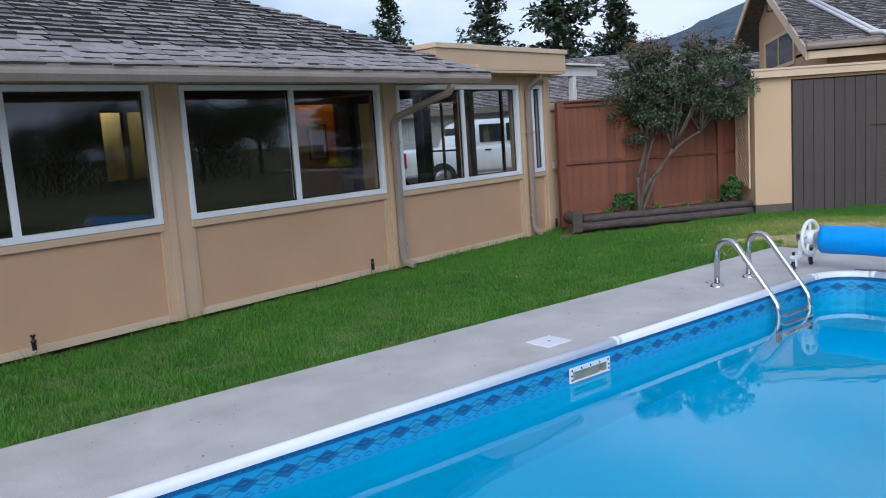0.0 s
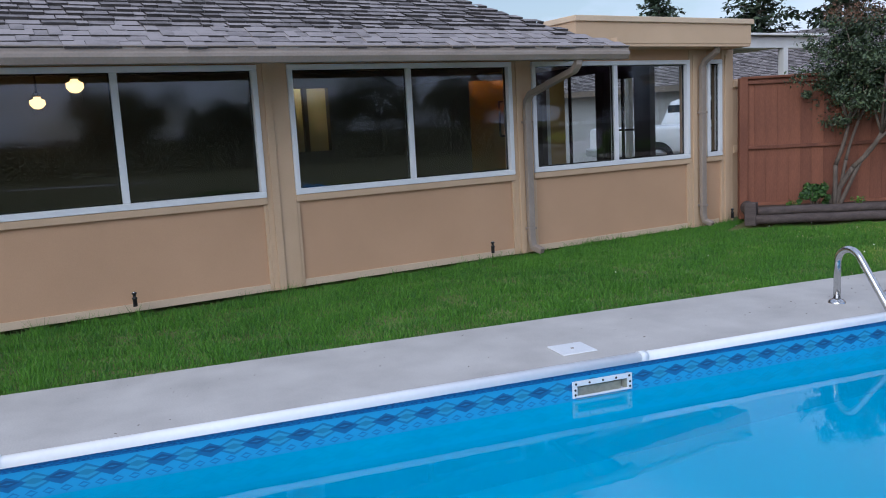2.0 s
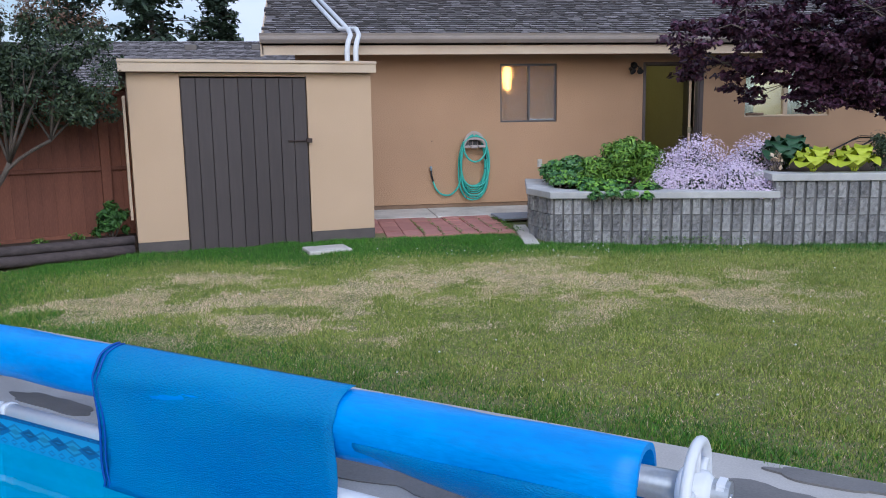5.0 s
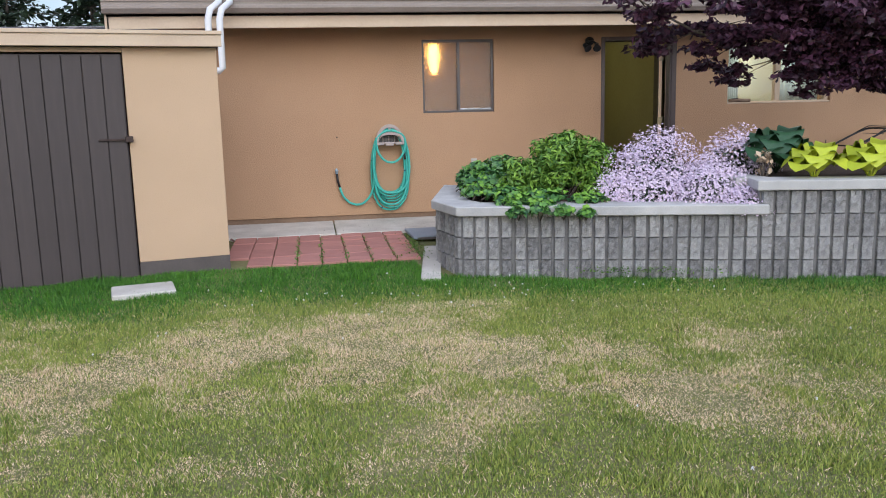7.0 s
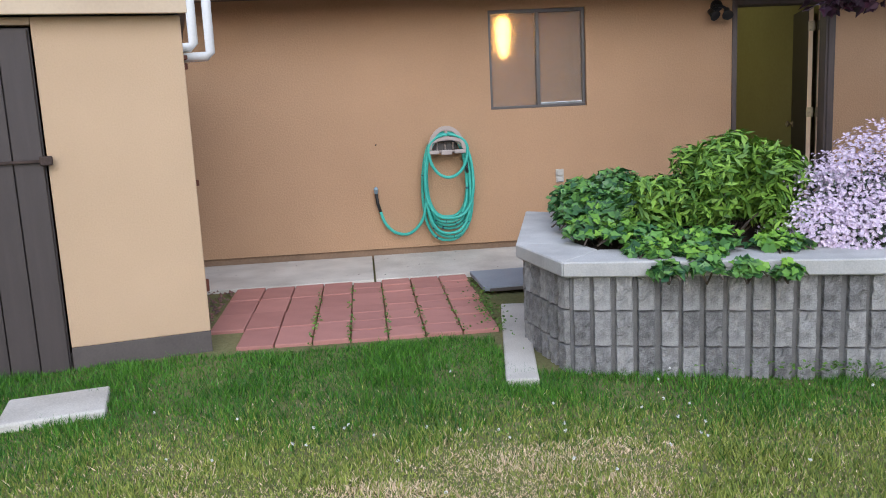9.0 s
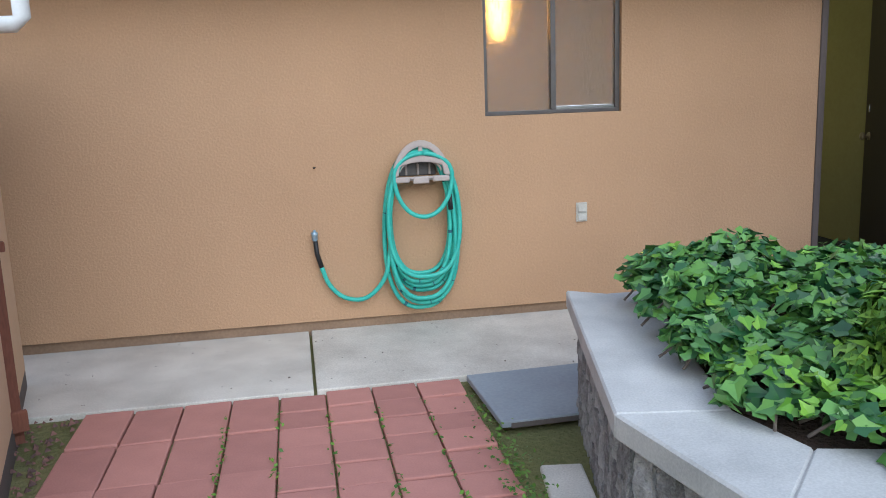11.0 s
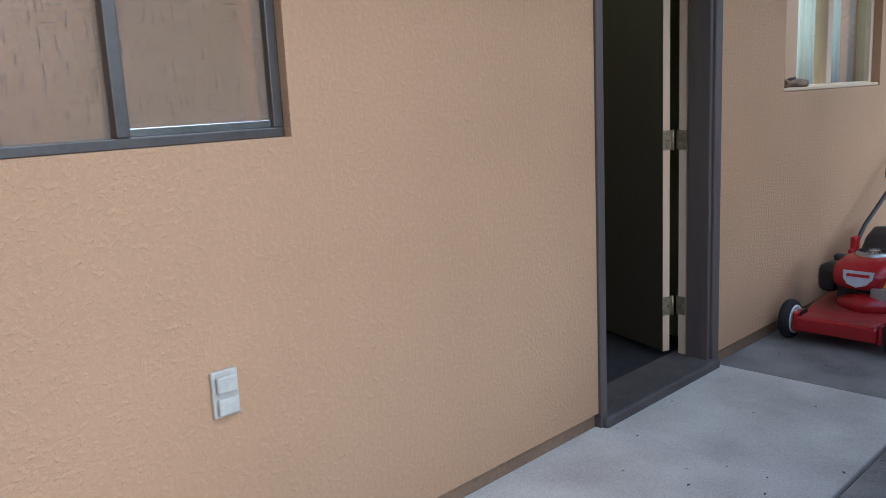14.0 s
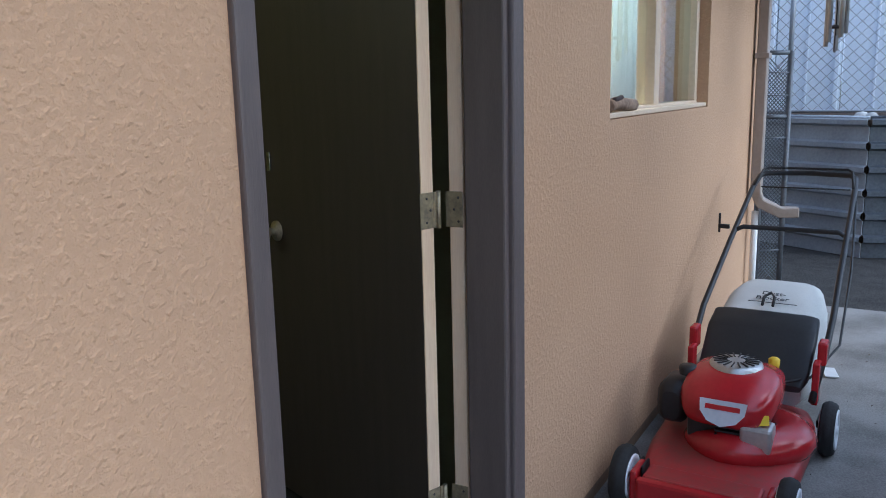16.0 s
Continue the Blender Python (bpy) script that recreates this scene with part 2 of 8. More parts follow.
def window_part(frame_bars, material, parent, label=""):
    """A window's frame: its first bar is the part, the other bars lie under it."""
    rows, bevel = frame_bars
    w = part("window", boxes(rows[0], bevel=bevel), material, parent, label)
    for r in rows[1:]:
        part("frame_bar", boxes(r, bevel=bevel), material, w)
    return w


def piece(name, me, parent, m):
    ob = new(name, me)
    ob.parent = parent
    ob.matrix_basis = m
    return ob


def thing(name, m, label, category, group="", kind=""):
    ob = new(name)
    ob.matrix_world = m
    ob.empty_display_size = 0.1
    return tagged(ob, label, category, group, kind)


def soup(name, verts, faces_n, material, smooth=False):
    """A mesh of loose polygons of faces_n corners each, from an array of corners."""
    verts = np.asarray(verts, dtype=np.float32).reshape(-1, 3)
    n = len(verts)
    me = bpy.data.meshes.new(name)
    me.vertices.add(n)
    me.vertices.foreach_set("co", verts.ravel())
    me.loops.add(n)
    me.loops.foreach_set("vertex_index", np.arange(n, dtype=np.int32))
    me.polygons.add(n // faces_n)
    me.polygons.foreach_set("loop_start", np.arange(0, n, faces_n, dtype=np.int32))
    me.polygons.foreach_set("loop_total", np.full(n // faces_n, faces_n, dtype=np.int32))
    me.update(calc_edges=True)
    me.materials.append(material)
    return me


M_A = pose(-7.691, -4.233, 0, 0, 0, 62.18)   # sunroom wall: x along it, y into the house
M_S = pose(-4.567, -3.186, 0, 0, 0, 13.1)    # shed front
M_P = pose(0, 0, -0.06, 0, 0, -38.3)             # pool: x across, y along
M_F = pose(-7.195, -3.636, 0, 0, 0, 25.5)    # fence
# ---- ground, pool and deck ----
Q0, Q1, P0, P1 = 1.13, 4.66, -15.92, -8.76   # inner faces of the pool walls


def ring(inset, r=0.34, n=8):
    """Rounded rectangle of the pool, widened by inset."""
    out = []
    for cx, cy, a0 in ((Q1, P1, 0), (Q0, P1, 90), (Q0, P0, 180), (Q1, P0, 270)):
        sx, sy = (-1 if cx == Q1 else 1), (-1 if cy == P1 else 1)
        for k in range(n + 1):
            a = radians(a0 + 90 * k / n)
            out.append((cx + sx * r + (r + inset) * math.cos(a), cy + sy * r + (r + inset) * math.sin(a)))
    return out


def sheet_with_hole(outer, hole, z):
    """A flat sheet of rectangle outer = (x0, x1, y0, y1) round the pool's outline."""
    bm = bmesh.new()
    x0, x1, y0, y1 = outer
    corners = [bm.verts.new((x, y, z)) for x, y in ((x1, y1), (x0, y1), (x0, y0), (x1, y0))]
    inner = [bm.verts.new((x, y, z)) for x, y in hole]
    n = len(inner) // 4
    for c in range(4):
        seg = inner[c * n:(c + 1) * n]
        for a, b in zip(seg, seg[1:]):
            bm.faces.new((corners[c], b, a))
        bm.faces.new((corners[c], corners[(c + 1) % 4], inner[((c + 1) * n) % len(inner)], seg[-1]))
    return bm


A_INV, P_INV = np.array(M_A.inverted()), np.array(M_P.inverted())


def ground_z(x, y):
    """Height of the soil: it falls a little towards the pool, the sunroom wall and the planter."""
    ax, ay = A_INV[0, 0] * x + A_INV[0, 1] * y + A_INV[0, 3], A_INV[1, 0] * x + A_INV[1, 1] * y + A_INV[1, 3]
    q = P_INV[0, 0] * x + P_INV[0, 1] * y
    p = P_INV[1, 0] * x + P_INV[1, 1] * y
    side = 1 / (1 + np.exp((q + 0.2) * 14))
    low = np.clip((-5.0 - p) / 2.6, 0, 1)
    low = low * low * (3 - 2 * low)
    fall = np.exp(-np.maximum(0, -ay) / 0.8) * np.clip(0.5 - ax * 0.09, 0.35, 1.0)
    plant = np.exp(-(((x - 1.0) / 2.2) ** 2 + ((y + 4.0) / 0.9) ** 2))
    return -0.03 - 0.055 * low - 0.06 * fall * side - 0.03 * plant


xs, ys = np.linspace(-18, 10, 141), np.linspace(-22, 4, 131)
gx, gy = np.meshgrid(xs, ys, indexing="ij")
gz = ground_z(gx, gy)
gv_ = np.stack([gx, gy, gz], -1).reshape(-1, 3)
gq = gx * P_INV[0, 0] + gy * P_INV[0, 1]
gp = gx * P_INV[1, 0] + gy * P_INV[1, 1]
wet = (gq > Q0 - 0.06) & (gq < Q1 + 0.06) & (gp > P0 - 0.06) & (gp < P1 + 0.06)
near_deck = (gq > 0.1) & (gq < 6.3) & (gp > -18.9) & (gp < -7.8)
gv_[:, 2] = np.where(near_deck.ravel(), -0.15, gv_[:, 2])
faces = []
for i in range(len(xs) - 1):
    for j in range(len(ys) - 1):
        if not (wet[i, j] or wet[i + 1, j] or wet[i, j + 1] or wet[i + 1, j + 1]):
            a = i * len(ys) + j
            faces.append((a, a + len(ys), a + len(ys) + 1, a + 1))
n0 = len(gv_)
outer = [(-700, -700), (700, -700), (700, 700), (-700, 700)]
inner = [(-18, -22), (10, -22), (10, 4), (-18, 4)]
far = [(*p, -0.03) for p in outer] + [(*p, -0.03) for p in inner]
faces += [(n0 + k, n0 + (k + 1) % 4, n0 + 4 + (k + 1) % 4, n0 + 4 + k) for k in range(4)]
gme = bpy.data.meshes.new("ground")
gme.from_pydata([tuple(map(float, v)) for v in gv_] + far, [], faces)
gme.materials.append(ground_m)
ground = new("ground", gme)
tagged(ground, "soil and grass ground round the houses and pool", "ground", kind="structure")

DECK = (0.0, 6.4, -19.0, -7.70)
bm = sheet_with_hole(DECK, ring(0.02), 0.0)
geom = bmesh.ops.extrude_face_region(bm, geom=bm.faces[:])
bmesh.ops.translate(bm, verts=[v for v in geom["geom"] if isinstance(v, bmesh.types.BMVert)], vec=(0, 0, -0.12))
deck_m = concrete
deck = part("pavement", bm, deck_m, m=M_P)
tagged(deck, "grey concrete pool deck with damp patches", "pool deck", kind="structure")

pool = thing("swimming_pool", M_P, "rectangular swimming pool with blue vinyl liner", "pool", kind="structure")


def band(path, z0, z1, material, name):
    """Upright band along a closed outline, with lengths and heights as its texture places."""
    me = bpy.data.meshes.new(name)
    n = len(path)
    me.from_pydata([(x, y, z) for z in (z0, z1) for x, y in path], [], [(i, (i + 1) % n, n + (i + 1) % n, n + i) for i in range(n)])
    uv = me.uv_layers.new(name="UVMap")
    run = [0.0]
    for a, b in zip(path, path[1:] + path[:1]):
        run.append(run[-1] + math.dist(a, b))
    for i in range(n):
        for k, q in enumerate(((run[i], 0), (run[i + 1], 0), (run[i + 1], 1), (run[i], 1))):
            uv.data[i * 4 + k].uv = q
    me.materials.append(material)
    return me


def liner_print():
    """Vinyl liner border: dark mottled stripe over rows of dark and pale diamonds."""
    m = bpy.data.materials.new("liner_border")
    m.use_nodes = True
    n, l = m.node_tree.nodes, m.node_tree.links
    p = n["Principled BSDF"]
    p.inputs["Roughness"].default_value = 0.35

    def mathn(op, a, b=None, c=None):
        q = n.new("ShaderNodeMath")
        q.operation = op
        for i, v in enumerate((a, b, c)):
            if v is None:
                continue
            if isinstance(v, (int, float)):
                q.inputs[i].default_value = v
            else:
                l.new(v, q.inputs[i])
        return q.outputs[0]

    uv, sep = n.new("ShaderNodeUVMap"), n.new("ShaderNodeSeparateXYZ")
    l.new(uv.outputs[0], sep.inputs[0])
    u, v = sep.outputs[0], sep.outputs[1]

    def diamonds(period, shift, mid, high, size):
        fu = mathn("FRACT", mathn("MULTIPLY_ADD", u, 1 / period, shift))
        du = mathn("ABSOLUTE", mathn("MULTIPLY_ADD", fu, 2, -1))
        dv = mathn("ABSOLUTE", mathn("MULTIPLY_ADD", v, 1 / high, -mid / high))
        return mathn("LESS_THAN", mathn("ADD", du, dv), size)

    noi = n.new("ShaderNodeTexNoise")
    noi.inputs["Scale"].default_value, noi.inputs["Detail"].default_value = 55, 5
    l.new(uv.outputs[0], noi.inputs["Vector"])
    ramp = n.new("ShaderNodeValToRGB")
    ramp.color_ramp.elements[0].position, ramp.color_ramp.elements[1].position = 0.4, 0.62
    ramp.color_ramp.elements[0].color, ramp.color_ramp.elements[1].color = (0.008, 0.075, 0.25, 1), (0.02, 0.21, 0.48, 1)
    l.new(noi.outputs["Fac"], ramp.inputs["Fac"])
    last = None
    stripe = mathn("GREATER_THAN", v, 0.73)
    layers = [(diamonds(0.222, 0.5, 0.47, 0.24, 0.86), (0.02, 0.20, 0.40)), (diamonds(0.222, 0.5, 0.47, 0.20, 0.72), (0.045, 0.33, 0.56)), (diamonds(0.222, 0.5, 0.47, 0.14, 0.5), (0.03, 0.24, 0.42)),
              (diamonds(0.222, 0.0, 0.47, 0.24, 0.72), (0.015, 0.14, 0.33)), (diamonds(0.222, 0.0, 0.50, 0.17, 0.5), (0.014, 0.09, 0.23)), (diamonds(0.222, 0.0, 0.5, 0.08, 0.25), (0.03, 0.2, 0.4)),
              (diamonds(0.074, 0.25, 0.2, 0.11, 0.75), (0.018, 0.2, 0.45)), (diamonds(0.074, 0.25, 0.2, 0.06, 0.6), (0.03, 0.33, 0.62)), (stripe, None)]
    for fac, colour in layers:
        mx = n.new("ShaderNodeMix")
        mx.data_type = "RGBA"
        if last is None:
            mx.inputs["A"].default_value = (0.03, 0.33, 0.62, 1)
        else:
            l.new(last, mx.inputs["A"])
        l.new(fac, mx.inputs["Factor"])
        if colour:
            mx.inputs["B"].default_value = (*colour, 1)
        else:
            l.new(ramp.outputs["Color"], mx.inputs["B"])
        last = mx.outputs["Result"]
    l.new(last, p.inputs["Base Color"])
    return m


path = ring(0)
liner_m = liner_print()
cut0, cut1 = -12.17, -11.845
west = [i for i in range(len(path)) if abs(path[i][0] - Q0) < 1e-6]
i0 = max(west, key=lambda i: path[i][1])
path = path[:i0 + 1] + [(Q0, cut1), (Q0, cut0)] + path[i0 + 1:]
me = band(path, -0.21, 0.0, liner_m, "liner_border")
bm = bmesh.new()
bm.from_mesh(me)
bm.faces.ensure_lookup_table()
uvl = bm.loops.layers.uv.active
old = bm.faces[i0 + 1]
u_of = {round(q.vert.co.y, 3): q[uvl].uv.x for q in old.loops}
bmesh.ops.delete(bm, geom=[old], context="FACES_ONLY")
for z0, z1 in ((-0.21, -0.174), (-0.108, 0.0)):
    f = bm.faces.new([bm.verts.new((Q0, y, z)) for y, z in ((cut1, z0), (cut0, z0), (cut0, z1), (cut1, z1))])
    for q in f.loops:
        q[uvl].uv = (u_of[round(q.vert.co.y, 3)], (q.vert.co.z + 0.21) / 0.21)
bm.to_mesh(me)
bm.free()
ob = new("liner_border", me)
ob.parent = pool
ob["label"] = "patterned blue liner border"
path = ring(0)
ob = new("pool_wall", band(path, -1.15, -0.21, blue_liner, "pool_wall"))
ob.parent = pool
bm = bmesh.new()
bm.faces.new([bm.verts.new((x, y, -1.15)) for x, y in path])
part("pool_floor", bm, blue_liner, pool)


def water_mat():
    m = bpy.data.materials.new("pool_water")
    m.use_nodes = True
    n, l = m.node_tree.nodes, m.node_tree.links
    p = n["Principled BSDF"]
    p.inputs["Base Color"].default_value = (0.85, 0.98, 1.0, 1)
    p.inputs["Roughness"].default_value, p.inputs["IOR"].default_value = 0.0, 1.33
    p.inputs["Transmission Weight"].default_value = 1.0
    co, mp = n.new("ShaderNodeTexCoord"), n.new("ShaderNodeMapping")
    mp.inputs["Scale"].default_value = (1.0, 0.6, 1.0)
    n1, bp = n.new("ShaderNodeTexNoise"), n.new("ShaderNodeBump")
    n1.inputs["Scale"].default_value, n1.inputs["Detail"].default_value = 2.6, 3
    bp.inputs["Strength"].default_value, bp.inputs["Distance"].default_value = 0.07, 0.02
    l.new(co.outputs["Object"], mp.inputs["Vector"])
    l.new(mp.outputs["Vector"], n1.inputs["Vector"])
    l.new(n1.outputs["Fac"], bp.inputs["Height"])
    l.new(bp.outputs["Normal"], p.inputs["Normal"])
    return m


bm = bmesh.new()
bm.faces.new([bm.verts.new((x, y, -0.185)) for x, y in ring(-0.002)])
water = part("water", bm, water_mat(), m=M_P)
water.visible_shadow = False
tagged(water, "clear pale blue pool water with slight ripples", "water", kind="structure")

# coping: white rounded profile in lengths with joint collars
PROF = [(-0.022, -0.022), (-0.022, 0.004), (-0.012, 0.018), (0.008, 0.025), (0.03, 0.022), (0.045, 0.01), (0.048, -0.005)]


def coping_length(pts, closed=False, grow=0.0):
    bm = bmesh.new()
    rings = []
    n = len(pts)
    for i, (x, y) in enumerate(pts):
        a, b = Vector(pts[max(i - 1, 0)]), Vector(pts[min(i + 1, n - 1)])
        d = (b - a).normalized()
        o = Vector((d.y, -d.x))
        rings.append([bm.verts.new((x + o.x * (s + (grow if s > 0 else -grow)), y + o.y * (s + (grow if s > 0 else -grow)), z + grow)) for s, z in PROF])
    for a, b in zip(rings, rings[1:]):
        for k in range(len(PROF) - 1):
            f = bm.faces.new((a[k], b[k], b[k + 1], a[k + 1]))
            f.smooth = True
    bm.faces.new(rings[0])
    bm.faces.new(rings[-1][::-1])
    return bm


r0 = ring(0.0)
n4 = len(r0) // 4
arcs = [r0[i * n4:(i + 1) * n4] for i in range(4)]
joints = {0: [], 1: [-11.73, -15.1], 2: [], 3: [-13.0]}
for c in range(4):
    a, b = arcs[c][-1], arcs[(c + 1) % 4][0]
    cuts = [a] + [(a[0], y) for y in joints[c]] + [b]
    part("corner_coping", coping_length(arcs[c]), white_vinyl, pool)
    for u, v in zip(cuts, cuts[1:]):
        part("coping", coping_length([u, v]), white_vinyl, pool, "white rounded vinyl coping")
    for u in cuts:
        d = (Vector(b) - Vector(a)).normalized() * 0.022
        part("joint_collar", coping_length([(u[0] - d.x, u[1] - d.y), (u[0] + d.x, u[1] + d.y)], grow=0.005), white_vinyl, pool)

# skimmer mouth in the liner and its lid in the deck
sk = thing("skimmer", M_P, "white pool skimmer faceplate with screws in the pool wall", "skimmer")
W, SK0, SK1, SKT, SKB = Q0 + 0.002, -12.2, -11.815, -0.078, -0.176
part("faceplate", boxes((W, W + 0.012, SK0, SK1, SKT - 0.03, SKT), (W, W + 0.012, SK0, SK0 + 0.03, SKB + 0.012, SKT - 0.03),
                        (W, W + 0.012, SK1 - 0.03, SK1, SKB + 0.012, SKT - 0.03), (W, W + 0.012, SK0, SK1, SKB, SKB + 0.012), bevel=0.003), white_vinyl, sk)
throat_m = mat("skimmer_throat", (0.50, 0.52, 0.46), (0.34, 0.36, 0.31), 0.5)
part("throat", boxes((W - 0.16, W + 0.002, SK0 + 0.02, SK0 + 0.03, SKB, SKT - 0.03), (W - 0.16, W + 0.002, SK1 - 0.03, SK1 - 0.02, SKB, SKT - 0.03),
                     (W - 0.16, W + 0.002, SK0 + 0.03, SK1 - 0.03, SKT - 0.03, SKT - 0.024), (W - 0.16, W + 0.002, SK0 + 0.03, SK1 - 0.03, SKB - 0.02, SKB - 0.012),
                     (W - 0.17, W - 0.16, SK0 + 0.02, SK1 - 0.02, SKB, SKT - 0.024), bevel=0), throat_m, sk)
part("weir_flap", boxes((W - 0.05, W - 0.044, SK0 + 0.04, SK1 - 0.04, SKB - 0.01, SKT - 0.055), bevel=0.002), throat_m, sk)
for k in range(5):
    part("screw", lathe(bmesh.new(), [(0, 0.004), (0.006, 0.003), (0.007, 0)], 8, pose(W + 0.012, SK0 + 0.02 + k * (SK1 - SK0 - 0.04) / 4, SKT - 0.015, 0, 90, 0)), black_plastic, sk)
for y in (SK0 + 0.015, SK1 - 0.015):
    for z in (SKT - 0.05, SKB + 0.02):
        part("screw", lathe(bmesh.new(), [(0, 0.004), (0.006, 0.003), (0.007, 0)], 8, pose(W + 0.012, y, z, 0, 90, 0)), black_plastic, sk)
lid = part("lid", boxes((0.68, 0.895, -12.125, -11.895, 0, 0.008), bevel=0.003), white_vinyl, sk, "square white plastic lid in the deck")
part("finger_hole", lathe(bmesh.new(), [(0, 0.0095), (0.012, 0.0095), (0.013, 0.007)], 12, pose(0.79, -12.01, 0)), gutter_grey, lid)


tread_m = mat("tread_plastic", (0.30, 0.36, 0.40), (0.22, 0.27, 0.31), 0.5, scale=9, fine=70)


def ladder():
    """Steel grab-rail ladder: two hooped rails, flanges, treads."""
    th = thing("pool_ladder", M_P, "stainless steel pool ladder with two hooped rails", "ladder")
    for p in (-9.84, -9.35):
        prof = [(0.67, 0.0), (0.67, 0.29)]
        prof += [(0.775 - 0.105 * math.cos(a), 0.29 + 0.105 * math.sin(a)) for a in (radians(14.2 * k) for k in range(1, 11))]
        prof += [(1.17, -0.045), (1.20, -0.09), (1.215, -0.14), (1.217, -0.19), (1.217, -0.95)]
        part("rail", tube(bmesh.new(), [(q, p, z) for q, z in prof], 0.024, 14), steel, th)
        part("flange", lathe(bmesh.new(), [(0.024, 0.03), (0.05, 0.018), (0.06, 0.004), (0.06, 0)], 20, pose(0.67, p, 0)), steel, th)
    for z in (-0.20, -0.48, -0.76):
        part("tread", boxes((1.195, 1.27, -9.82, -9.37, z - 0.02, z + 0.005), bevel=0.006), tread_m, th)
        for k in range(4):
            part("grip_strip", boxes((1.205 + k * 0.016, 1.213 + k * 0.016, -9.80, -9.39, z + 0.005, z + 0.009), bevel=0), steel, th)
    return th


ladder()

# ---- sunroom house ----
house_a = thing("house", M_A, "tan stucco sunroom house with white sliding windows", "house")
BAYS = [(-7.78, -5.36), (-5.08, -2.62), (-2.36, -0.01), (0.29, 0.55)]
ZB, ZS, ZT = -0.1, 0.765, 1.945
for s0, s1 in [(-11.0, -8.06)] + BAYS:
    wide = s1 - s0 > 0.5
    part("wall_panel", boxes((s0, s1, 0.02, 0.15, ZB, 0.70), bevel=0), stucco_a, house_a, "brown stucco panel under the window")
    part("sill_board", boxes((s0 - 0.005, s1 + 0.005, -0.022, 0.15, 0.70, ZS - 0.002), bevel=0.006), paint_tan, house_a)
    part("base_board", boxes((s0 + 0.03, s1 - 0.03, 0.0, 0.02, ZB, -0.035), bevel=0.004), trim_cream, house_a)
    if wide:
        for e in (s0, s1 - 0.03):
            part("panel_trim", boxes((e, e + 0.03, -0.004, 0.02, ZB, 0.70), bevel=0.004), paint_tan, house_a)
part("wall_upper", boxes((-11.0, -8.06, 0.02, 0.15, ZS, ZT), bevel=0), stucco_a, house_a)
for s0, s1 in [(-8.06, -7.78), (-5.36, -5.08), (-2.62, -2.36), (-0.01, 0.29), (0.55, 0.76)]:
    part("pillar", boxes((s0, s1, -0.01, 0.15, ZB, 2.06), bevel=0.005), paint_tan, house_a)
    part("pillar_batten", boxes((s0 + 0.05, s0 + 0.12, -0.028, -0.01, ZB, 2.0), bevel=0.004), paint_tan, house_a)
part("header", boxes((-11.0, 0.76, 0.0, 0.15, ZT + 0.001, 2.12), bevel=0), stucco_a, house_a)


def window_a(s0, s1, mid):
    """White vinyl slider: outer frame, sashes, panes."""
    w = window_part(bars((s0, s1, -0.03, 0.06, ZS, ZS + 0.055), (s0, s1, -0.03, 0.06, ZT - 0.05, ZT),
                             (s0, s0 + 0.05, -0.03, 0.06, ZS + 0.055, ZT - 0.05), (s1 - 0.05, s1, -0.03, 0.06, ZS + 0.055, ZT - 0.05), bevel=0.006),
             white_vinyl, house_a, "white vinyl sliding window")
    spans = [(s0 + 0.05, s1 - 0.05)]
    if mid is not None:
        part("meeting_stile", boxes((mid - 0.03, mid + 0.03, -0.02, 0.05, ZS + 0.055, ZT - 0.05), bevel=0.005), white_vinyl, w)
        spans = [(s0 + 0.05, mid - 0.03), (mid + 0.03, s1 - 0.05)]
    for k, (a, b) in enumerate(spans):
        y = 0.0 if k == 0 else 0.025
        pane = part("pane", boxes((a, b, y, y + 0.005, ZS + 0.055, ZT - 0.05), bevel=0), pane_m, w)
        pane.visible_shadow = False
        outer_gloss(pane)
        part("gasket", boxes((a, b, y + 0.006, y + 0.02, ZS + 0.055, ZS + 0.067), (a, b, y + 0.006, y + 0.02, ZT - 0.062, ZT - 0.05),
                             (a, a + 0.012, y + 0.006, y + 0.02, ZS + 0.067, ZT - 0.062), (b - 0.012, b, y + 0.006, y + 0.02, ZS + 0.067, ZT - 0.062), bevel=0), black_plastic, w)


for (s0, s1), mid in zip(BAYS, (-6.56, -3.84, -1.18, None)):
    window_a(s0, s1, mid)

# roof: hip slope over the sunroom, then a flat-roofed corner
KA = 0.5


def eave_gutter(x0, x1, y, z, name="gutter"):
    """K-style gutter trough."""
    prof = [(0.11, 0.0), (0.02, 0.0), (-0.012, 0.045), (-0.012, 0.07), (0.0, 0.085), (0.0, 0.115), (-0.014, 0.118), (-0.014, 0.128), (0.01, 0.128), (0.01, 0.02), (0.11, 0.02)]
    bm = bmesh.new()
    a = [bm.verts.new((x0, y + p, z + q)) for p, q in prof]
    b = [bm.verts.new((x1, y + p, z + q)) for p, q in prof]
    for i in range(len(prof)):
        j = (i + 1) % len(prof)
        bm.faces.new((a[i], a[j], b[j], b[i]))
    for x in (x0, x1):
        box(bm, x - 0.002, x + 0.002, y, y + 0.11, z, z + 0.125)
    return bm


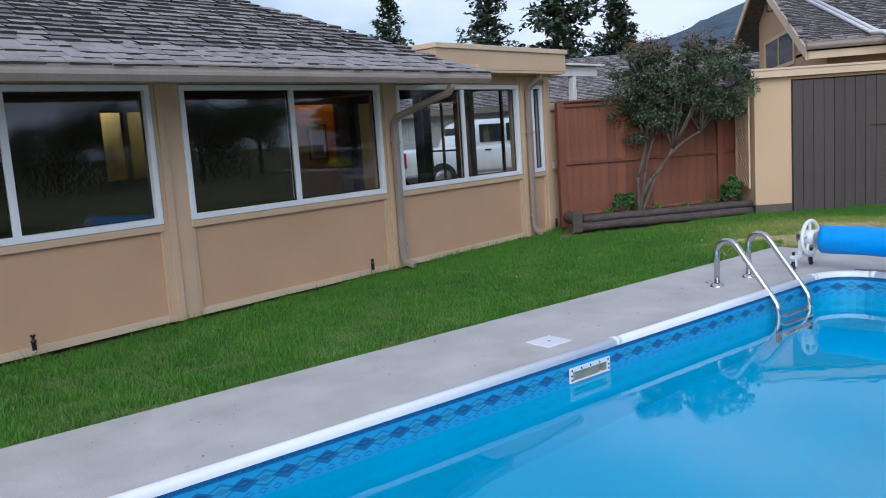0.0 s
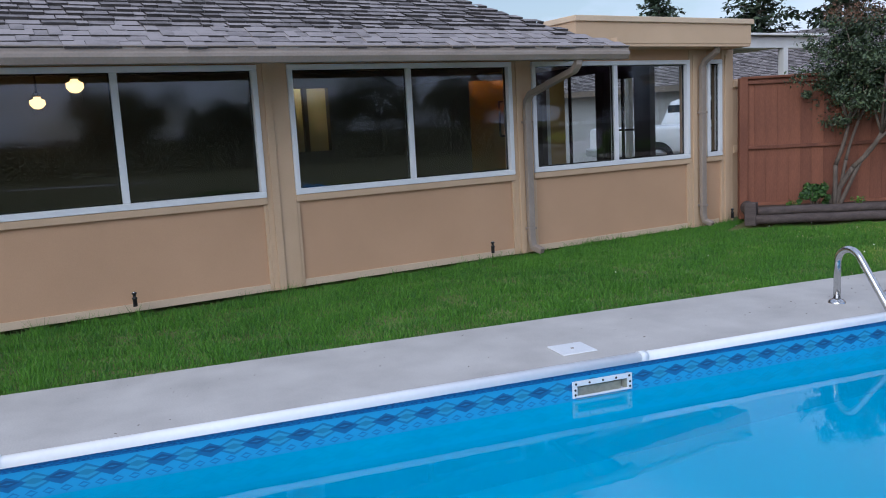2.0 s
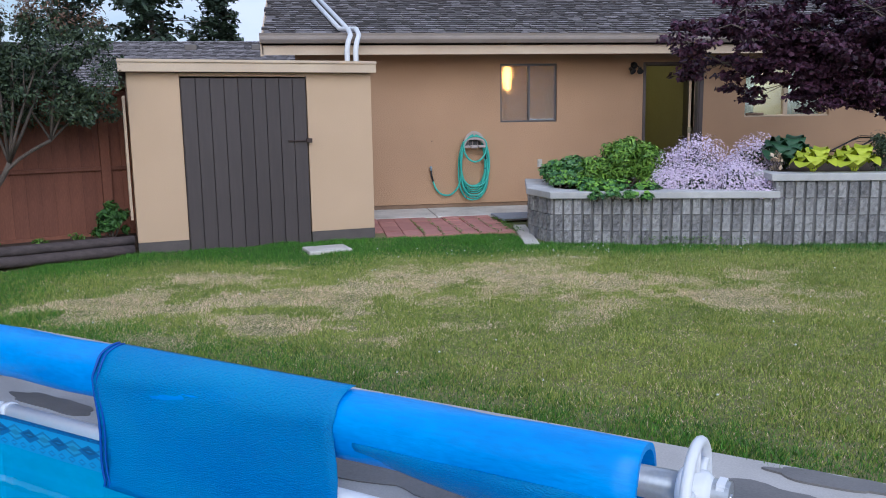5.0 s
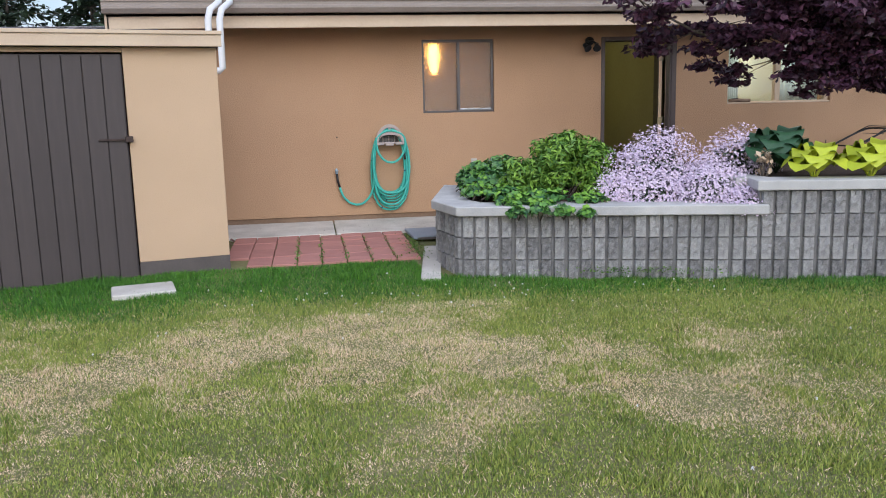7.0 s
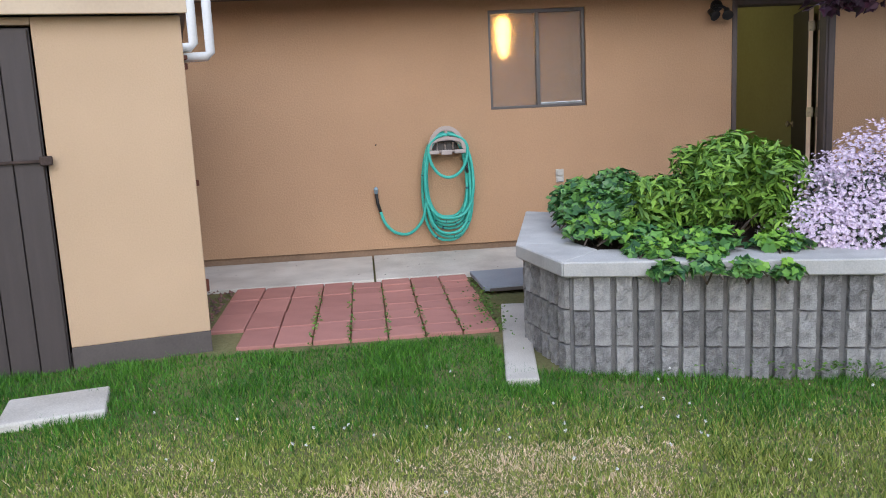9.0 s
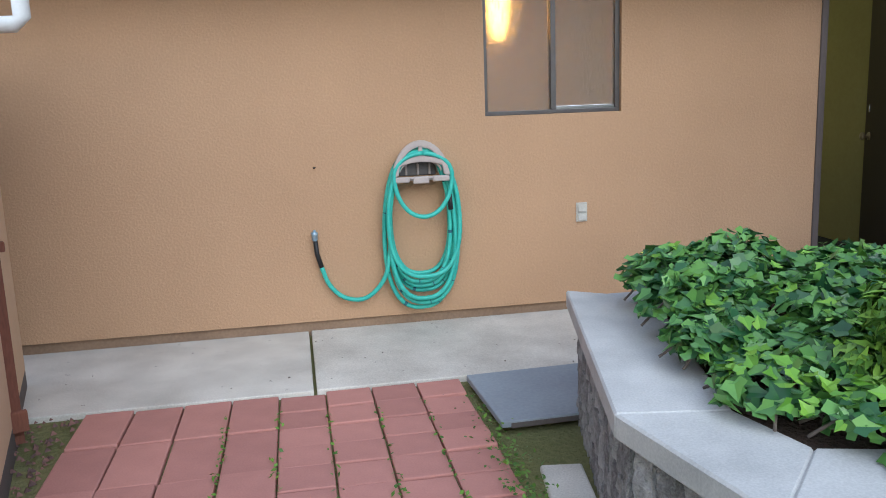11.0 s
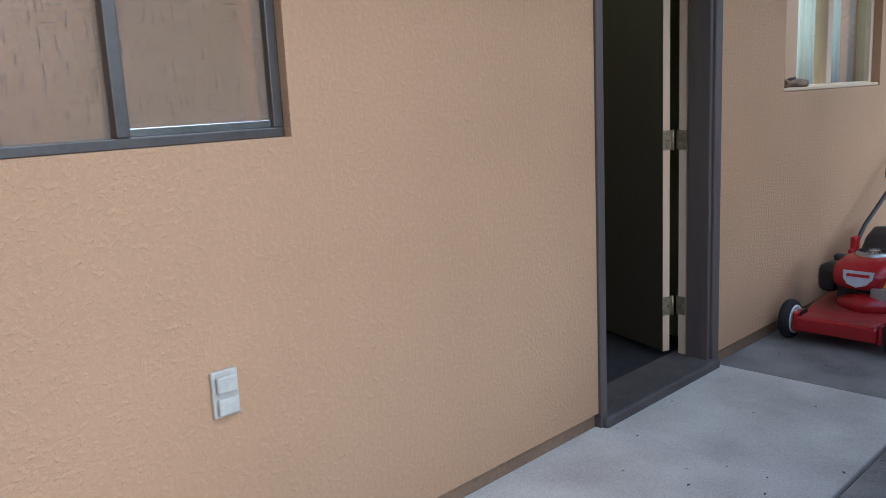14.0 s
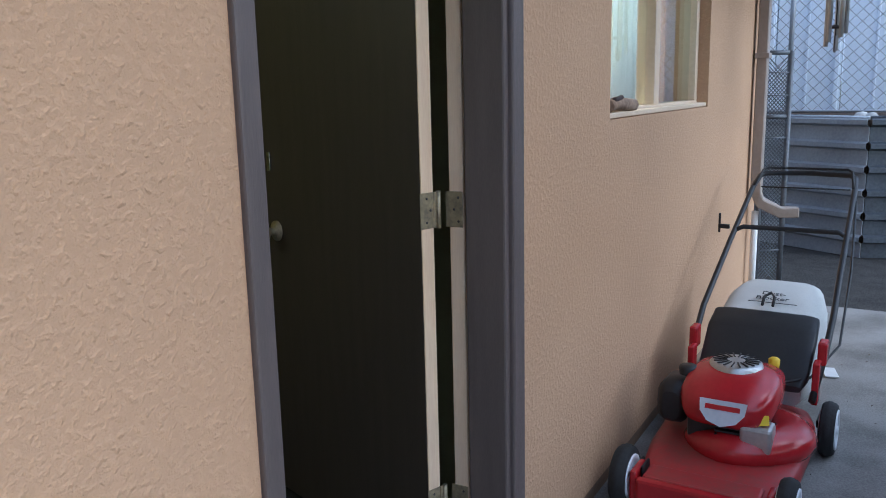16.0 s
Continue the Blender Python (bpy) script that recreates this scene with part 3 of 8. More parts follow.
SA, YA, ZA = -1.89, -0.97, 1.99
roof_a = part("roof", bmesh.new(), shingle_m, house_a)
bm = bmesh.new()
e0, e1, r1, r0v = (-11.5, YA, ZA), (SA, YA, ZA), (SA - 3.8, YA + 3.8, ZA + 3.8 * KA), (-11.5, YA + 3.8, ZA + 3.8 * KA)
back1, back0 = (SA, YA + 7.6, ZA), (-11.5, YA + 7.6, ZA)
v = [bm.verts.new(p) for p in (e0, e1, r1, r0v, back1, back0)]
for q in ((0, 1, 2, 3), (1, 4, 2), (4, 5, 3, 2)):
    bm.faces.new([v[i] for i in q])
geom = bmesh.ops.extrude_face_region(bm, geom=bm.faces[:])
bmesh.ops.translate(bm, verts=[q for q in geom["geom"] if isinstance(q, bmesh.types.BMVert)], vec=(0, 0, -0.05))
bm.to_mesh(roof_a.data)
bm.free()
part("soffit", boxes((-11.5, SA - 0.01, YA + 0.1, 0.0, 1.955, 1.975), bevel=0), paint_tan, house_a)
part("fascia", boxes((-11.5, SA - 0.01, YA + 0.085, YA + 0.1, 1.885, 1.99), bevel=0.003), paint_tan, house_a)
part("eave_return", boxes((SA - 0.03, SA - 0.011, YA + 0.1, -0.36, 1.975, 2.10), bevel=0.003), paint_tan, house_a)
part("gutter", eave_gutter(-11.5, SA + 0.02, YA - 0.02, 1.882), gutter_grey, house_a, "taupe metal eave gutter")
part("flat_roof", boxes((-2.0, 0.70, -0.335, 4.4, 2.10, 2.33), bevel=0.004), paint_tan, house_a, "flat roof with tan fascia")
part("roof_edge", boxes((-2.02, 0.725, -0.36, 4.42, 2.33, 2.39), bevel=0.006), trim_cream, house_a)
part("flat_soffit", boxes((-1.98, 0.69, -0.33, 0.0, 2.07, 2.099), bevel=0), paint_tan, house_a)
part("downspout", sq_tube(bmesh.new(), [(-2.46, -0.92, 1.9), (-2.46, -0.92, 1.85), (-2.46, -0.86, 1.79), (-2.47, -0.14, 1.60), (-2.47, -0.075, 1.53), (-2.47, -0.065, 1.45), (-2.47, -0.065, 0.06), (-2.46, -0.085, -0.03), (-2.43, -0.2, -0.07)], 0.075, 0.06), gutter_grey, house_a, "taupe metal downspout")
part("downspout", sq_tube(bmesh.new(), [(0.2, -0.26, 2.08), (0.2, -0.25, 2.02), (0.18, -0.1, 1.93), (0.16, -0.065, 1.86), (0.16, -0.065, 0.06), (0.17, -0.085, -0.02), (0.20, -0.18, -0.06)], 0.075, 0.055), gutter_grey, house_a)
for s in (-2.47, 0.16):
    for z in (0.16, 1.3):
        part("downspout_strap", boxes((s - 0.05, s + 0.05, -0.1, -0.012, z, z + 0.025), bevel=0.003), gutter_grey, house_a)

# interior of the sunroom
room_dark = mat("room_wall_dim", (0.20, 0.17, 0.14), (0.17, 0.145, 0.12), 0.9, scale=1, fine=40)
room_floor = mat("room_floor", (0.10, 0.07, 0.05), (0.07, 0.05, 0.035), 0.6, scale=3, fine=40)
room_warm = mat("room_wall_yellow", (0.62, 0.42, 0.16), (0.56, 0.38, 0.14), 0.9, scale=1, fine=40)
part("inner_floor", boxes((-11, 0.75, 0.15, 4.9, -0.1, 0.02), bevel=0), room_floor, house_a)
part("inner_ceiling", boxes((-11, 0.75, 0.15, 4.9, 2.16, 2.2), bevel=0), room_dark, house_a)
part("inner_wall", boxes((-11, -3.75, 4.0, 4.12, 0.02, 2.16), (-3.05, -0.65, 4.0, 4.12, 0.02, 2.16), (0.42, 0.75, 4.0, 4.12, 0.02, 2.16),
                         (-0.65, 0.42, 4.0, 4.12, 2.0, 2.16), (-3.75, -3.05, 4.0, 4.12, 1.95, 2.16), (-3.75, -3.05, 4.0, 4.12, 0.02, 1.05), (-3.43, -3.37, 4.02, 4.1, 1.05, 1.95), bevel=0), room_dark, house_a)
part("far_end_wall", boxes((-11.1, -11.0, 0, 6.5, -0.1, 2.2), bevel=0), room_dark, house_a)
part("hall_wall_pale", boxes((-4.2, -2.0, 5.09, 5.2, 0.0, 2.4), (-2.0, -1.9, 4.12, 5.2, 0, 2.4), bevel=0), mat("room_wall_pale", (0.62, 0.55, 0.34), (0.55, 0.48, 0.30), 0.9, scale=1, fine=40), house_a)
for r in ((-1.9, 1.4, 5.1, 5.2, 0.0, 2.4), (-4.3, -4.2, 4.12, 5.2, 0, 2.4), (1.4, 1.5, 4.4, 5.2, 0, 2.4), (0.75, 1.5, 4.3, 4.4, 0, 2.4)):
    part("hall_wall", boxes(r, bevel=0), room_warm, house_a)
part("hall_ceiling", boxes((-4.3, 1.5, 4.12, 5.2, 2.4, 2.45), bevel=0), room_warm, house_a)
# end wall with a glazed door and windows
EW = [(0.0, 0.25), (1.35, 1.55), (2.35, 2.5), (3.85, 4.3)]
part("end_wall", boxes(*[(0.66, 0.76, a, b, -0.1, 2.12) for a, b in EW], (0.66, 0.76, 0.25, 1.35, -0.1, 0.5), (0.66, 0.76, 2.5, 3.85, -0.1, 0.5),
                       (0.66, 0.76, 0.25, 3.85, 1.97, 2.12), bevel=0), dark_brown, house_a)
part("end_door", boxes((0.69, 0.73, 1.56, 1.70, 0, 1.97), (0.69, 0.73, 2.2, 2.34, 0, 1.97), (0.69, 0.73, 1.70, 2.2, 0, 0.5), (0.69, 0.73, 1.70, 2.2, 1.85, 1.97),
                       (0.69, 0.73, 1.94, 1.97, 0.5, 1.85), (0.69, 0.73, 1.70, 2.2, 1.1, 1.13), bevel=0.003), dark_brown, house_a)
for y in (0.78, 3.15):
    part("end_mullion", boxes((0.69, 0.73, y, y + 0.04, 0.5, 1.97), bevel=0.003), dark_brown, house_a)

warm = glow("lamp_glass", (1.0, 0.62, 0.22), 2.2)


def ceiling_lamp(s, y, z):
    th = thing("ceiling_lamp", M_A @ pose(s, y, z), "lit amber schoolhouse glass ceiling lamp with pull chains", "lamp", "sunroom ceiling lamps")
    part("canopy", lathe(bmesh.new(), [(0, 0.12), (0.05, 0.12), (0.05, 0.09), (0.035, 0.07), (0, 0.07)], 16), black_plastic, th)
    part("shade", lathe(bmesh.new(), [(0.035, 0.07), (0.04, 0.05), (0.085, 0.03), (0.085, -0.02), (0.05, -0.06), (0, -0.075)], 16), warm, th)
    for d in (-0.05, 0.06):
        part("pull_chain", tube(bmesh.new(), [(d, 0.03, 0.06), (d, 0.03, -0.15)], 0.003, 5), steel, th)
    part("rod", tube(bmesh.new(), [(0, 0, 0.11), (0, 0, 2.165 - z)], 0.012, 8), black_plastic, th)


ceiling_lamp(-6.62, 2.1, 1.93)
ceiling_lamp(-6.88, 3.6, 1.84)
hall = new("hall_light", bpy.data.lights.new("hall_light", "POINT"))
hall.data.energy, hall.data.color, hall.data.shadow_soft_size = 26, (1.0, 0.66, 0.3), 0.1
hall.matrix_world = M_A @ pose(0.3, 4.6, 2.25)
hall2 = new("hall_light", hall.data.copy())
hall2.data.color = (1.0, 0.85, 0.5)
hall2.matrix_world = M_A @ pose(-3.3, 4.7, 2.2)
pic = thing("picture", M_A @ pose(0.85, 5.095, 1.38), "framed picture with pale mount on the yellow hall wall", "picture")
part("picture_frame", boxes((-0.22, 0.22, -0.03, 0, 0.29, 0.32), (-0.22, 0.22, -0.03, 0, -0.32, -0.29), (-0.22, -0.19, -0.03, 0, -0.29, 0.29), (0.19, 0.22, -0.03, 0, -0.29, 0.29)), dark_brown, pic)
part("mount", boxes((-0.19, 0.19, -0.015, 0, -0.29, 0.29), bevel=0), trim_cream, pic)
part("print", boxes((-0.12, 0.12, -0.019, -0.0155, -0.2, 0.2), bevel=0), mat("print_grey", (0.25, 0.2, 0.14), (0.05, 0.05, 0.05), 0.6, scale=6, fine=30), pic)

# ---- fence, bed and shed ----
fence = thing("fence", M_F, "reddish brown stained board fence with rails", "fence")
FL = 5.4
for z in (0.80, 1.60):
    part("rail", boxes((0.0, FL, -0.045, -0.012, z + 0.02, z + 0.062), bevel=0.006), fence_m, fence)
part("rail", boxes((0.0, FL, -0.045, -0.012, 0.06, 0.15), bevel=0.006), fence_m, fence)
part("top_rail", boxes((-0.02, FL, -0.06, 0.04, 1.685, 1.715), bevel=0.006), fence_m, fence)
for x in (0.0, 2.45, 4.9):
    part("post", boxes((x - 0.05, x + 0.05, -0.06, 0.05, -0.05, 1.70), bevel=0.006), fence_m, fence)
board = mesh_of("board", boxes((0.0005, 0.1375, -0.011, 0.011, 0.0, 1.69), bevel=0.0015), fence_m)
for k in range(int(FL / 0.138)):
    piece("board", board, fence, pose(k * 0.138, 0, 0.0, 0, 0.0, random.uniform(-0.3, 0.3)))
stub = thing("fence_stub", M_A, "short tan-painted board fence between house corner and cedar fence", "fence")
for k in range(2):
    part("board", boxes((0.765 + k * 0.11, 0.872 + k * 0.11, 0.02, 0.045, -0.05, 1.70), bevel=0.004), paint_tan, stub)
for z in (0.78, 1.6):
    part("rail", boxes((0.765, 0.99, -0.02, 0.02, z, z + 0.09), bevel=0.005), paint_tan, stub)

bed = thing("raised_bed", pose(0, 0, 0), "raised soil bed edged with stacked weathered logs", "garden bed")
bm = prism(bmesh.new(), [(-6.9, -4.16), (-4.58, -3.08), (-4.75, -2.4), (-7.1, -3.55)], -0.05, 0.115)
part("soil", bm, soil_m, bed)


def log(a, b, r):
    a, b = Vector(a), Vector(b)
    pts = [a.lerp(b, k / 12) + Vector((0, 0, random.uniform(-0.004, 0.004))) for k in range(13)]
    return tube(bmesh.new(), pts, r, 14)


part("log", log((-6.92, -4.25, 0.02), (-4.62, -3.16, 0.02), 0.055), log_m, bed, "weathered grey-brown log")
part("log", log((-6.90, -4.22, 0.118), (-4.62, -3.13, 0.118), 0.05), log_m, bed)
part("log", log((-6.93, -4.24, 0.10), (-7.12, -3.72, 0.10), 0.085), log_m, bed)
part("post_end", boxes((-7.03, -6.9, -4.3, -4.17, -0.05, 0.22), bevel=0.008), log_m, bed)

shed = thing("shed", M_S, "cream stucco garden shed with a dark brown plank door", "shed")
SW, SD = 2.56, 2.1
for r in ((0, 0.51, 0, 0.1, 0.09, 1.83), (1.83, SW, 0, 0.1, 0.09, 1.83), (0.51, 1.83, 0, 0.1, 1.79, 1.83)):
    part("front_wall", boxes(r, bevel=0.006), stucco_s, shed)
bm = bmesh.new()
for x0, x1 in ((0, 0.1), (SW - 0.1, SW)):
    vs = [bm.verts.new((x, y, z)) for x in (x0, x1) for y, z in ((0.1, 0.09), (SD, 0.09), (SD, 1.66), (0.1, 1.83))]
    for q in ((0, 1, 2, 3), (7, 6, 5, 4), (0, 4, 5, 1), (1, 5, 6, 2), (2, 6, 7, 3), (3, 7, 4, 0)):
        bm.faces.new([vs[i] for i in q])
box(bm, 0.1, SW - 0.1, SD - 0.1, SD, 0.09, 1.66)
part("side_wall", bm, stucco_s, shed)
part("footing", boxes((0, 0.51, -0.004, SD, -0.08, 0.09), (1.83, SW, -0.004, SD, -0.08, 0.09), bevel=0.004), base_brown, shed)
part("floor", boxes((0.51, 1.83, 0.06, SD, -0.08, 0.05), bevel=0), base_brown, shed)
bm = bmesh.new()
vs = [bm.verts.new((x, y, z + d)) for d in (0, 0.06) for x, y, z in ((-0.07, -0.07, 1.85), (SW + 0.03, -0.07, 1.85), (SW + 0.03, SD + 0.1, 1.67), (-0.07, SD + 0.1, 1.67))]
for q in ((3, 2, 1, 0), (4, 5, 6, 7), (0, 1, 5, 4), (1, 2, 6, 5), (2, 3, 7, 6), (3, 0, 4, 7)):
    bm.faces.new([vs[i] for i in q])
part("roof", bm, shingle_m, shed)
part("fascia", boxes((-0.075, SW + 0.035, -0.10, -0.07, 1.83, 1.925), (-0.08, SW + 0.04, -0.115, -0.07, 1.925, 1.955), bevel=0.004), trim_cream, shed)
sdoor = part("door", boxes((0.515, 1.82, 0.005, 0.02, -0.05, 1.775), bevel=0.002), dark_brown, shed, "dark brown vertical plank door")
nb = 9
plank = mesh_of("plank", boxes((0.003, 1.295 / nb - 0.003, -0.022, 0.006, -0.05, 1.77), bevel=0.004), dark_brown)
for k in range(nb):
    piece("plank", plank, sdoor, pose(0.52 + k * 1.295 / nb, random.uniform(-0.001, 0.001), random.uniform(-0.006, 0)))
latch_m = mat("rusted_iron", (0.10, 0.07, 0.06), (0.05, 0.035, 0.03), 0.7, 0.5, scale=20, fine=100)
la = part("latch", boxes((1.60, 1.84, -0.04, -0.027, 1.095, 1.112), bevel=0.003), latch_m, sdoor, "dark iron bar latch")
part("hasp", boxes((1.80, 1.86, -0.06, -0.02, 1.08, 1.128), bevel=0.006), latch_m, sdoor)

# ---- long house with hose wall ----
house_b = thing("house", pose(0, 0, 0), "orange-tan stucco house with grey shingle roof", "house")
XL, XR = -2.95, 6.75
KX = (0.0, 0.862, 1.24, 2.09)
DX = (2.20, 3.17, 2.10)
GX = (3.86, 5.28, 1.26, 2.02)
WB = 0.062
WALLS = ((XL, KX[0], 0, 0.2, WB, 2.5), (KX[0], KX[1], 0, 0.2, WB, KX[2]), (KX[0], KX[1], 0, 0.2, KX[3], 2.5), (KX[1], DX[0], 0, 0.2, WB, 2.5),
                   (DX[0], DX[1], 0, 0.2, DX[2], 2.5), (DX[1], GX[0], 0, 0.2, WB, 2.5), (GX[0], GX[1], 0, 0.2, WB, GX[2]), (GX[0], GX[1], 0, 0.2, GX[3], 2.5),
                   (GX[1], XR, 0, 0.2, WB, 2.5))
for r in WALLS:
    part("wall", boxes(r, bevel=0), stucco_b, house_b, "rough orange-tan stucco wall")
part("foundation", boxes((XL + 0.01, DX[0], 0.02, 0.2, -0.1, WB - 0.003), (DX[1], XR - 0.01, 0.02, 0.2, -0.1, WB - 0.003), bevel=0), mat("foundation", (0.30, 0.20, 0.13), (0.20, 0.13, 0.085), 0.9, scale=3, fine=60), house_b)
part("side_wall", boxes((XR - 0.2, XR, 0.2, 7.6, -0.1, 2.5), (XL, XL + 0.2, 0.2, 7.5, -0.1, 2.5), (XL, XR, 7.5, 7.7, -0.1, 2.5), bevel=0), stucco_b, house_b)
KB, EY, EZ, RX0, RX1, RY = 0.385, -0.54, 2.37, -3.37, 7.2, 4.95
FY, FZ = 10.1, 3.15
rz = EZ + (RY - EY) * KB
bm = bmesh.new()
gw = [(0.0, 2.5), (7.55, 2.5), (7.55, 3.62), (RY, rz - 0.075), (0.0, EZ - EY * KB - 0.075)]
bm = bmesh.new()
a = [bm.verts.new((XL + 0.02, y, z)) for y, z in gw]
b = [bm.verts.new((XL + 0.17, y, z)) for y, z in gw]
bm.faces.new(a)
bm.faces.new(b[::-1])
for k in range(5):
    bm.faces.new((a[k], b[k], b[(k + 1) % 5], a[(k + 1) % 5]))
part("gable", bm, stucco_b, house_b)
gwn = window_part(bars((XL - 0.03, XL + 0.016, 2.7, 6.5, 2.30, 2.38), (XL - 0.03, XL + 0.016, 2.7, 6.5, 2.98, 3.07), (XL - 0.03, XL + 0.016, 2.7, 2.86, 2.38, 2.98), (XL - 0.03, XL + 0.016, 6.28, 6.5, 2.38, 2.98)), paint_tan, house_b, "gable window in a wide tan frame")
part("pane", boxes((XL - 0.012, XL + 0.012, 2.86, 6.28, 2.38, 2.98), bevel=0), mat("dark_pane", (0.035, 0.05, 0.075), (0.025, 0.035, 0.055), 0.12, scale=2, fine=10, bump=0), gwn)
part("mullion", boxes((XL - 0.022, XL - 0.0125, 4.5, 4.62, 2.38, 2.98), bevel=0), paint_tan, gwn)
lan = thing("wall_lantern", pose(XL, 5.0, 3.72), "small dark lantern hanging under the gable peak", "lantern")
part("bracket", tube(bmesh.new(), [(0.02, 0, 0.16), (-0.1, 0, 0.17), (-0.12, 0, 0.12)], 0.014, 6), alu_dark, lan)
part("cage", boxes((-0.19, -0.05, -0.07, 0.07, -0.11, -0.09), (-0.19, -0.05, -0.07, 0.07, 0.09, 0.12), (-0.19, -0.17, -0.07, -0.05, -0.09, 0.09), (-0.19, -0.17, 0.05, 0.07, -0.09, 0.09), (-0.07, -0.05, -0.07, -0.05, -0.09, 0.09), (-0.07, -0.05, 0.05, 0.07, -0.09, 0.09)), alu_dark, lan)
part("glass", boxes((-0.165, -0.075, -0.045, 0.045, -0.088, 0.088), bevel=0.005), trim_cream, lan)
roof_b = part("roof", bmesh.new(), shingle_m, house_b)
bm = bmesh.new()
v = [bm.verts.new(p) for p in ((RX0, EY, EZ), (RX1, EY, EZ), (RX1, RY, rz), (RX0, RY, rz), (RX1, FY, FZ), (RX0, FY, FZ))]
bm.faces.new((v[0], v[1], v[2], v[3]))
bm.faces.new((v[3], v[2], v[4], v[5]))
geom = bmesh.ops.extrude_face_region(bm, geom=bm.faces[:])
bmesh.ops.translate(bm, verts=[q for q in geom["geom"] if isinstance(q, bmesh.types.BMVert)], vec=(0, 0, -0.06))
bm.to_mesh(roof_b.data)
bm.free()
part("fascia", boxes((RX0, RX1, EY, EY + 0.03, 2.185, 2.345), bevel=0.004), trim_cream, house_b, "cream fascia board")
part("gutter", eave_gutter(RX0 - 0.02, RX1, EY - 0.1, 2.335), gutter_grey, house_b)
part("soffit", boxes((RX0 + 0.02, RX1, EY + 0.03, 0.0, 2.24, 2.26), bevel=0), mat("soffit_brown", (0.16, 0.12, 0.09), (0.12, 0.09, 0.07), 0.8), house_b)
for sgn in (0, 1):
    bm = bmesh.new()
    y0, y1, z0 = (EY, RY, EZ) if sgn == 0 else (FY, RY, FZ)
    vs = [bm.verts.new((x, y, z)) for x in (RX0 - 0.02, RX0 + 0.02) for y, z in ((y0, z0 - 0.2), (y1, rz - 0.2), (y1, rz + 0.0), (y0, z0 + 0.0))]
    for q in ((0, 1, 2, 3), (7, 6, 5, 4), (0, 4, 5, 1), (2, 6, 7, 3), (3, 7, 4, 0), (1, 5, 6, 2)):
        bm.faces.new([vs[i] for i in q])
    part("rake_board", bm, trim_cream, house_b)
# inside of the rooms behind the door and windows
room_olive = mat("room_wall_olive", (0.36, 0.33, 0.15), (0.31, 0.28, 0.12), 0.9, scale=1, fine=30)
for r in ((1.2, 3.4, 3.2, 3.3, 0, 2.4), (1.1, 1.2, 0.2, 3.3, 0, 2.4), (3.385, 3.405, 0.2, 3.2, 0, 2.4)):
    part("inner_wall", boxes(r, bevel=0), room_olive, house_b)
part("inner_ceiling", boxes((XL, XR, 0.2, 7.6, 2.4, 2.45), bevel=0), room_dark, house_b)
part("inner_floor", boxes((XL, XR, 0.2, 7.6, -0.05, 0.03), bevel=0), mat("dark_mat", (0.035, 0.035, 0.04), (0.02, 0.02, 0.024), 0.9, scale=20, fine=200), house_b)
for r in ((-0.6, 1.1, 1.4, 1.5, 0, 2.4), (-0.7, -0.6, 0.2, 1.5, 0, 2.4)):
    part("bath_wall", boxes(r, bevel=0), room_warm, house_b)
room_cream = mat("room_wall_cream", (0.62, 0.60, 0.42), (0.56, 0.54, 0.37), 0.9, scale=1, fine=30)
part("laundry_wall", boxes((3.41, 6.5, 2.2, 2.3, 0, 2.4), bevel=0), room_cream, house_b)

# fill lamp without a fixture, added to lift the dark room
dim = new("room_fill", bpy.data.lights.new("room_fill", "POINT"))
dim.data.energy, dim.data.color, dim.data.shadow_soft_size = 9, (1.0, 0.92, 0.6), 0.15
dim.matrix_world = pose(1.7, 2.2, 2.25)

# ---- paving by the hose wall ----
for r in ((-2.9, -1.125, -1.03, 0.02, -0.12, 0.0), (-1.11, 0.925, -1.03, 0.02, -0.12, 0.003), (0.94, 3.18, -0.89, 0.02, -0.12, 0.002)):
    tagged(part("walkway", boxes(r, bevel=0.006), slab_m), "pale stained concrete walkway slab along the house wall", "walkway", kind="structure")
for r in ((3.19, 6.75, -0.89, 0.015, -0.12, -0.002), (0.94, 3.2, -1.55, -0.9, -0.12, -0.004), (3.21, 6.75, -2.6, -0.9, -0.12, -0.006)):
    tagged(part("walkway_worn", boxes(r, bevel=0.006), walk_dark), "darker worn concrete walkway slab beside the house", "walkway", kind="structure")

yard = part("yard_soil", boxes((6.755, 9.6, -3.0, 3.0, -0.12, -0.004), bevel=0), mat("yard_earth", (0.055, 0.05, 0.046), (0.025, 0.023, 0.021), 1.0, scale=7, fine=60, bump=0.9, dist=0.015))
tagged(yard, "dark bare soil at the foot of the steel wall", "soil", kind="structure")

# ---- block planter ----
planter = thing("planter", pose(0, 0, 0), "two-level planter of grey split-face blocks with concrete caps", "planter")
PB = [(0.02, -1.62), (-0.29, -2.90), (-0.19, -3.42), (1.99, -4.06), (5.2, -5.0)]
part("core", prism(bmesh.new(), [(0.12, -1.62), (-0.19, -2.92), (-0.10, -3.33), (5.2, -4.89), (5.2, -1.62)], -0.08, 0.45), cap_m, planter)
part("soil", prism(bmesh.new(), [(0.2, -1.75), (-0.1, -2.95), (0.0, -3.25), (1.95, -3.85), (2.15, -1.75)], 0.45, 0.5), soil_m, planter)
part("upper_core", prism(bmesh.new(), [(2.05, -1.75), (2.04, -3.98), (5.2, -4.9), (5.2, -1.75)], 0.45, 0.655), cap_m, planter)
part("upper_soil", prism(bmesh.new(), [(2.15, -1.85), (2.1, -3.85), (5.1, -4.7), (5.1, -1.85)], 0.655, 0.69), soil_m, planter)


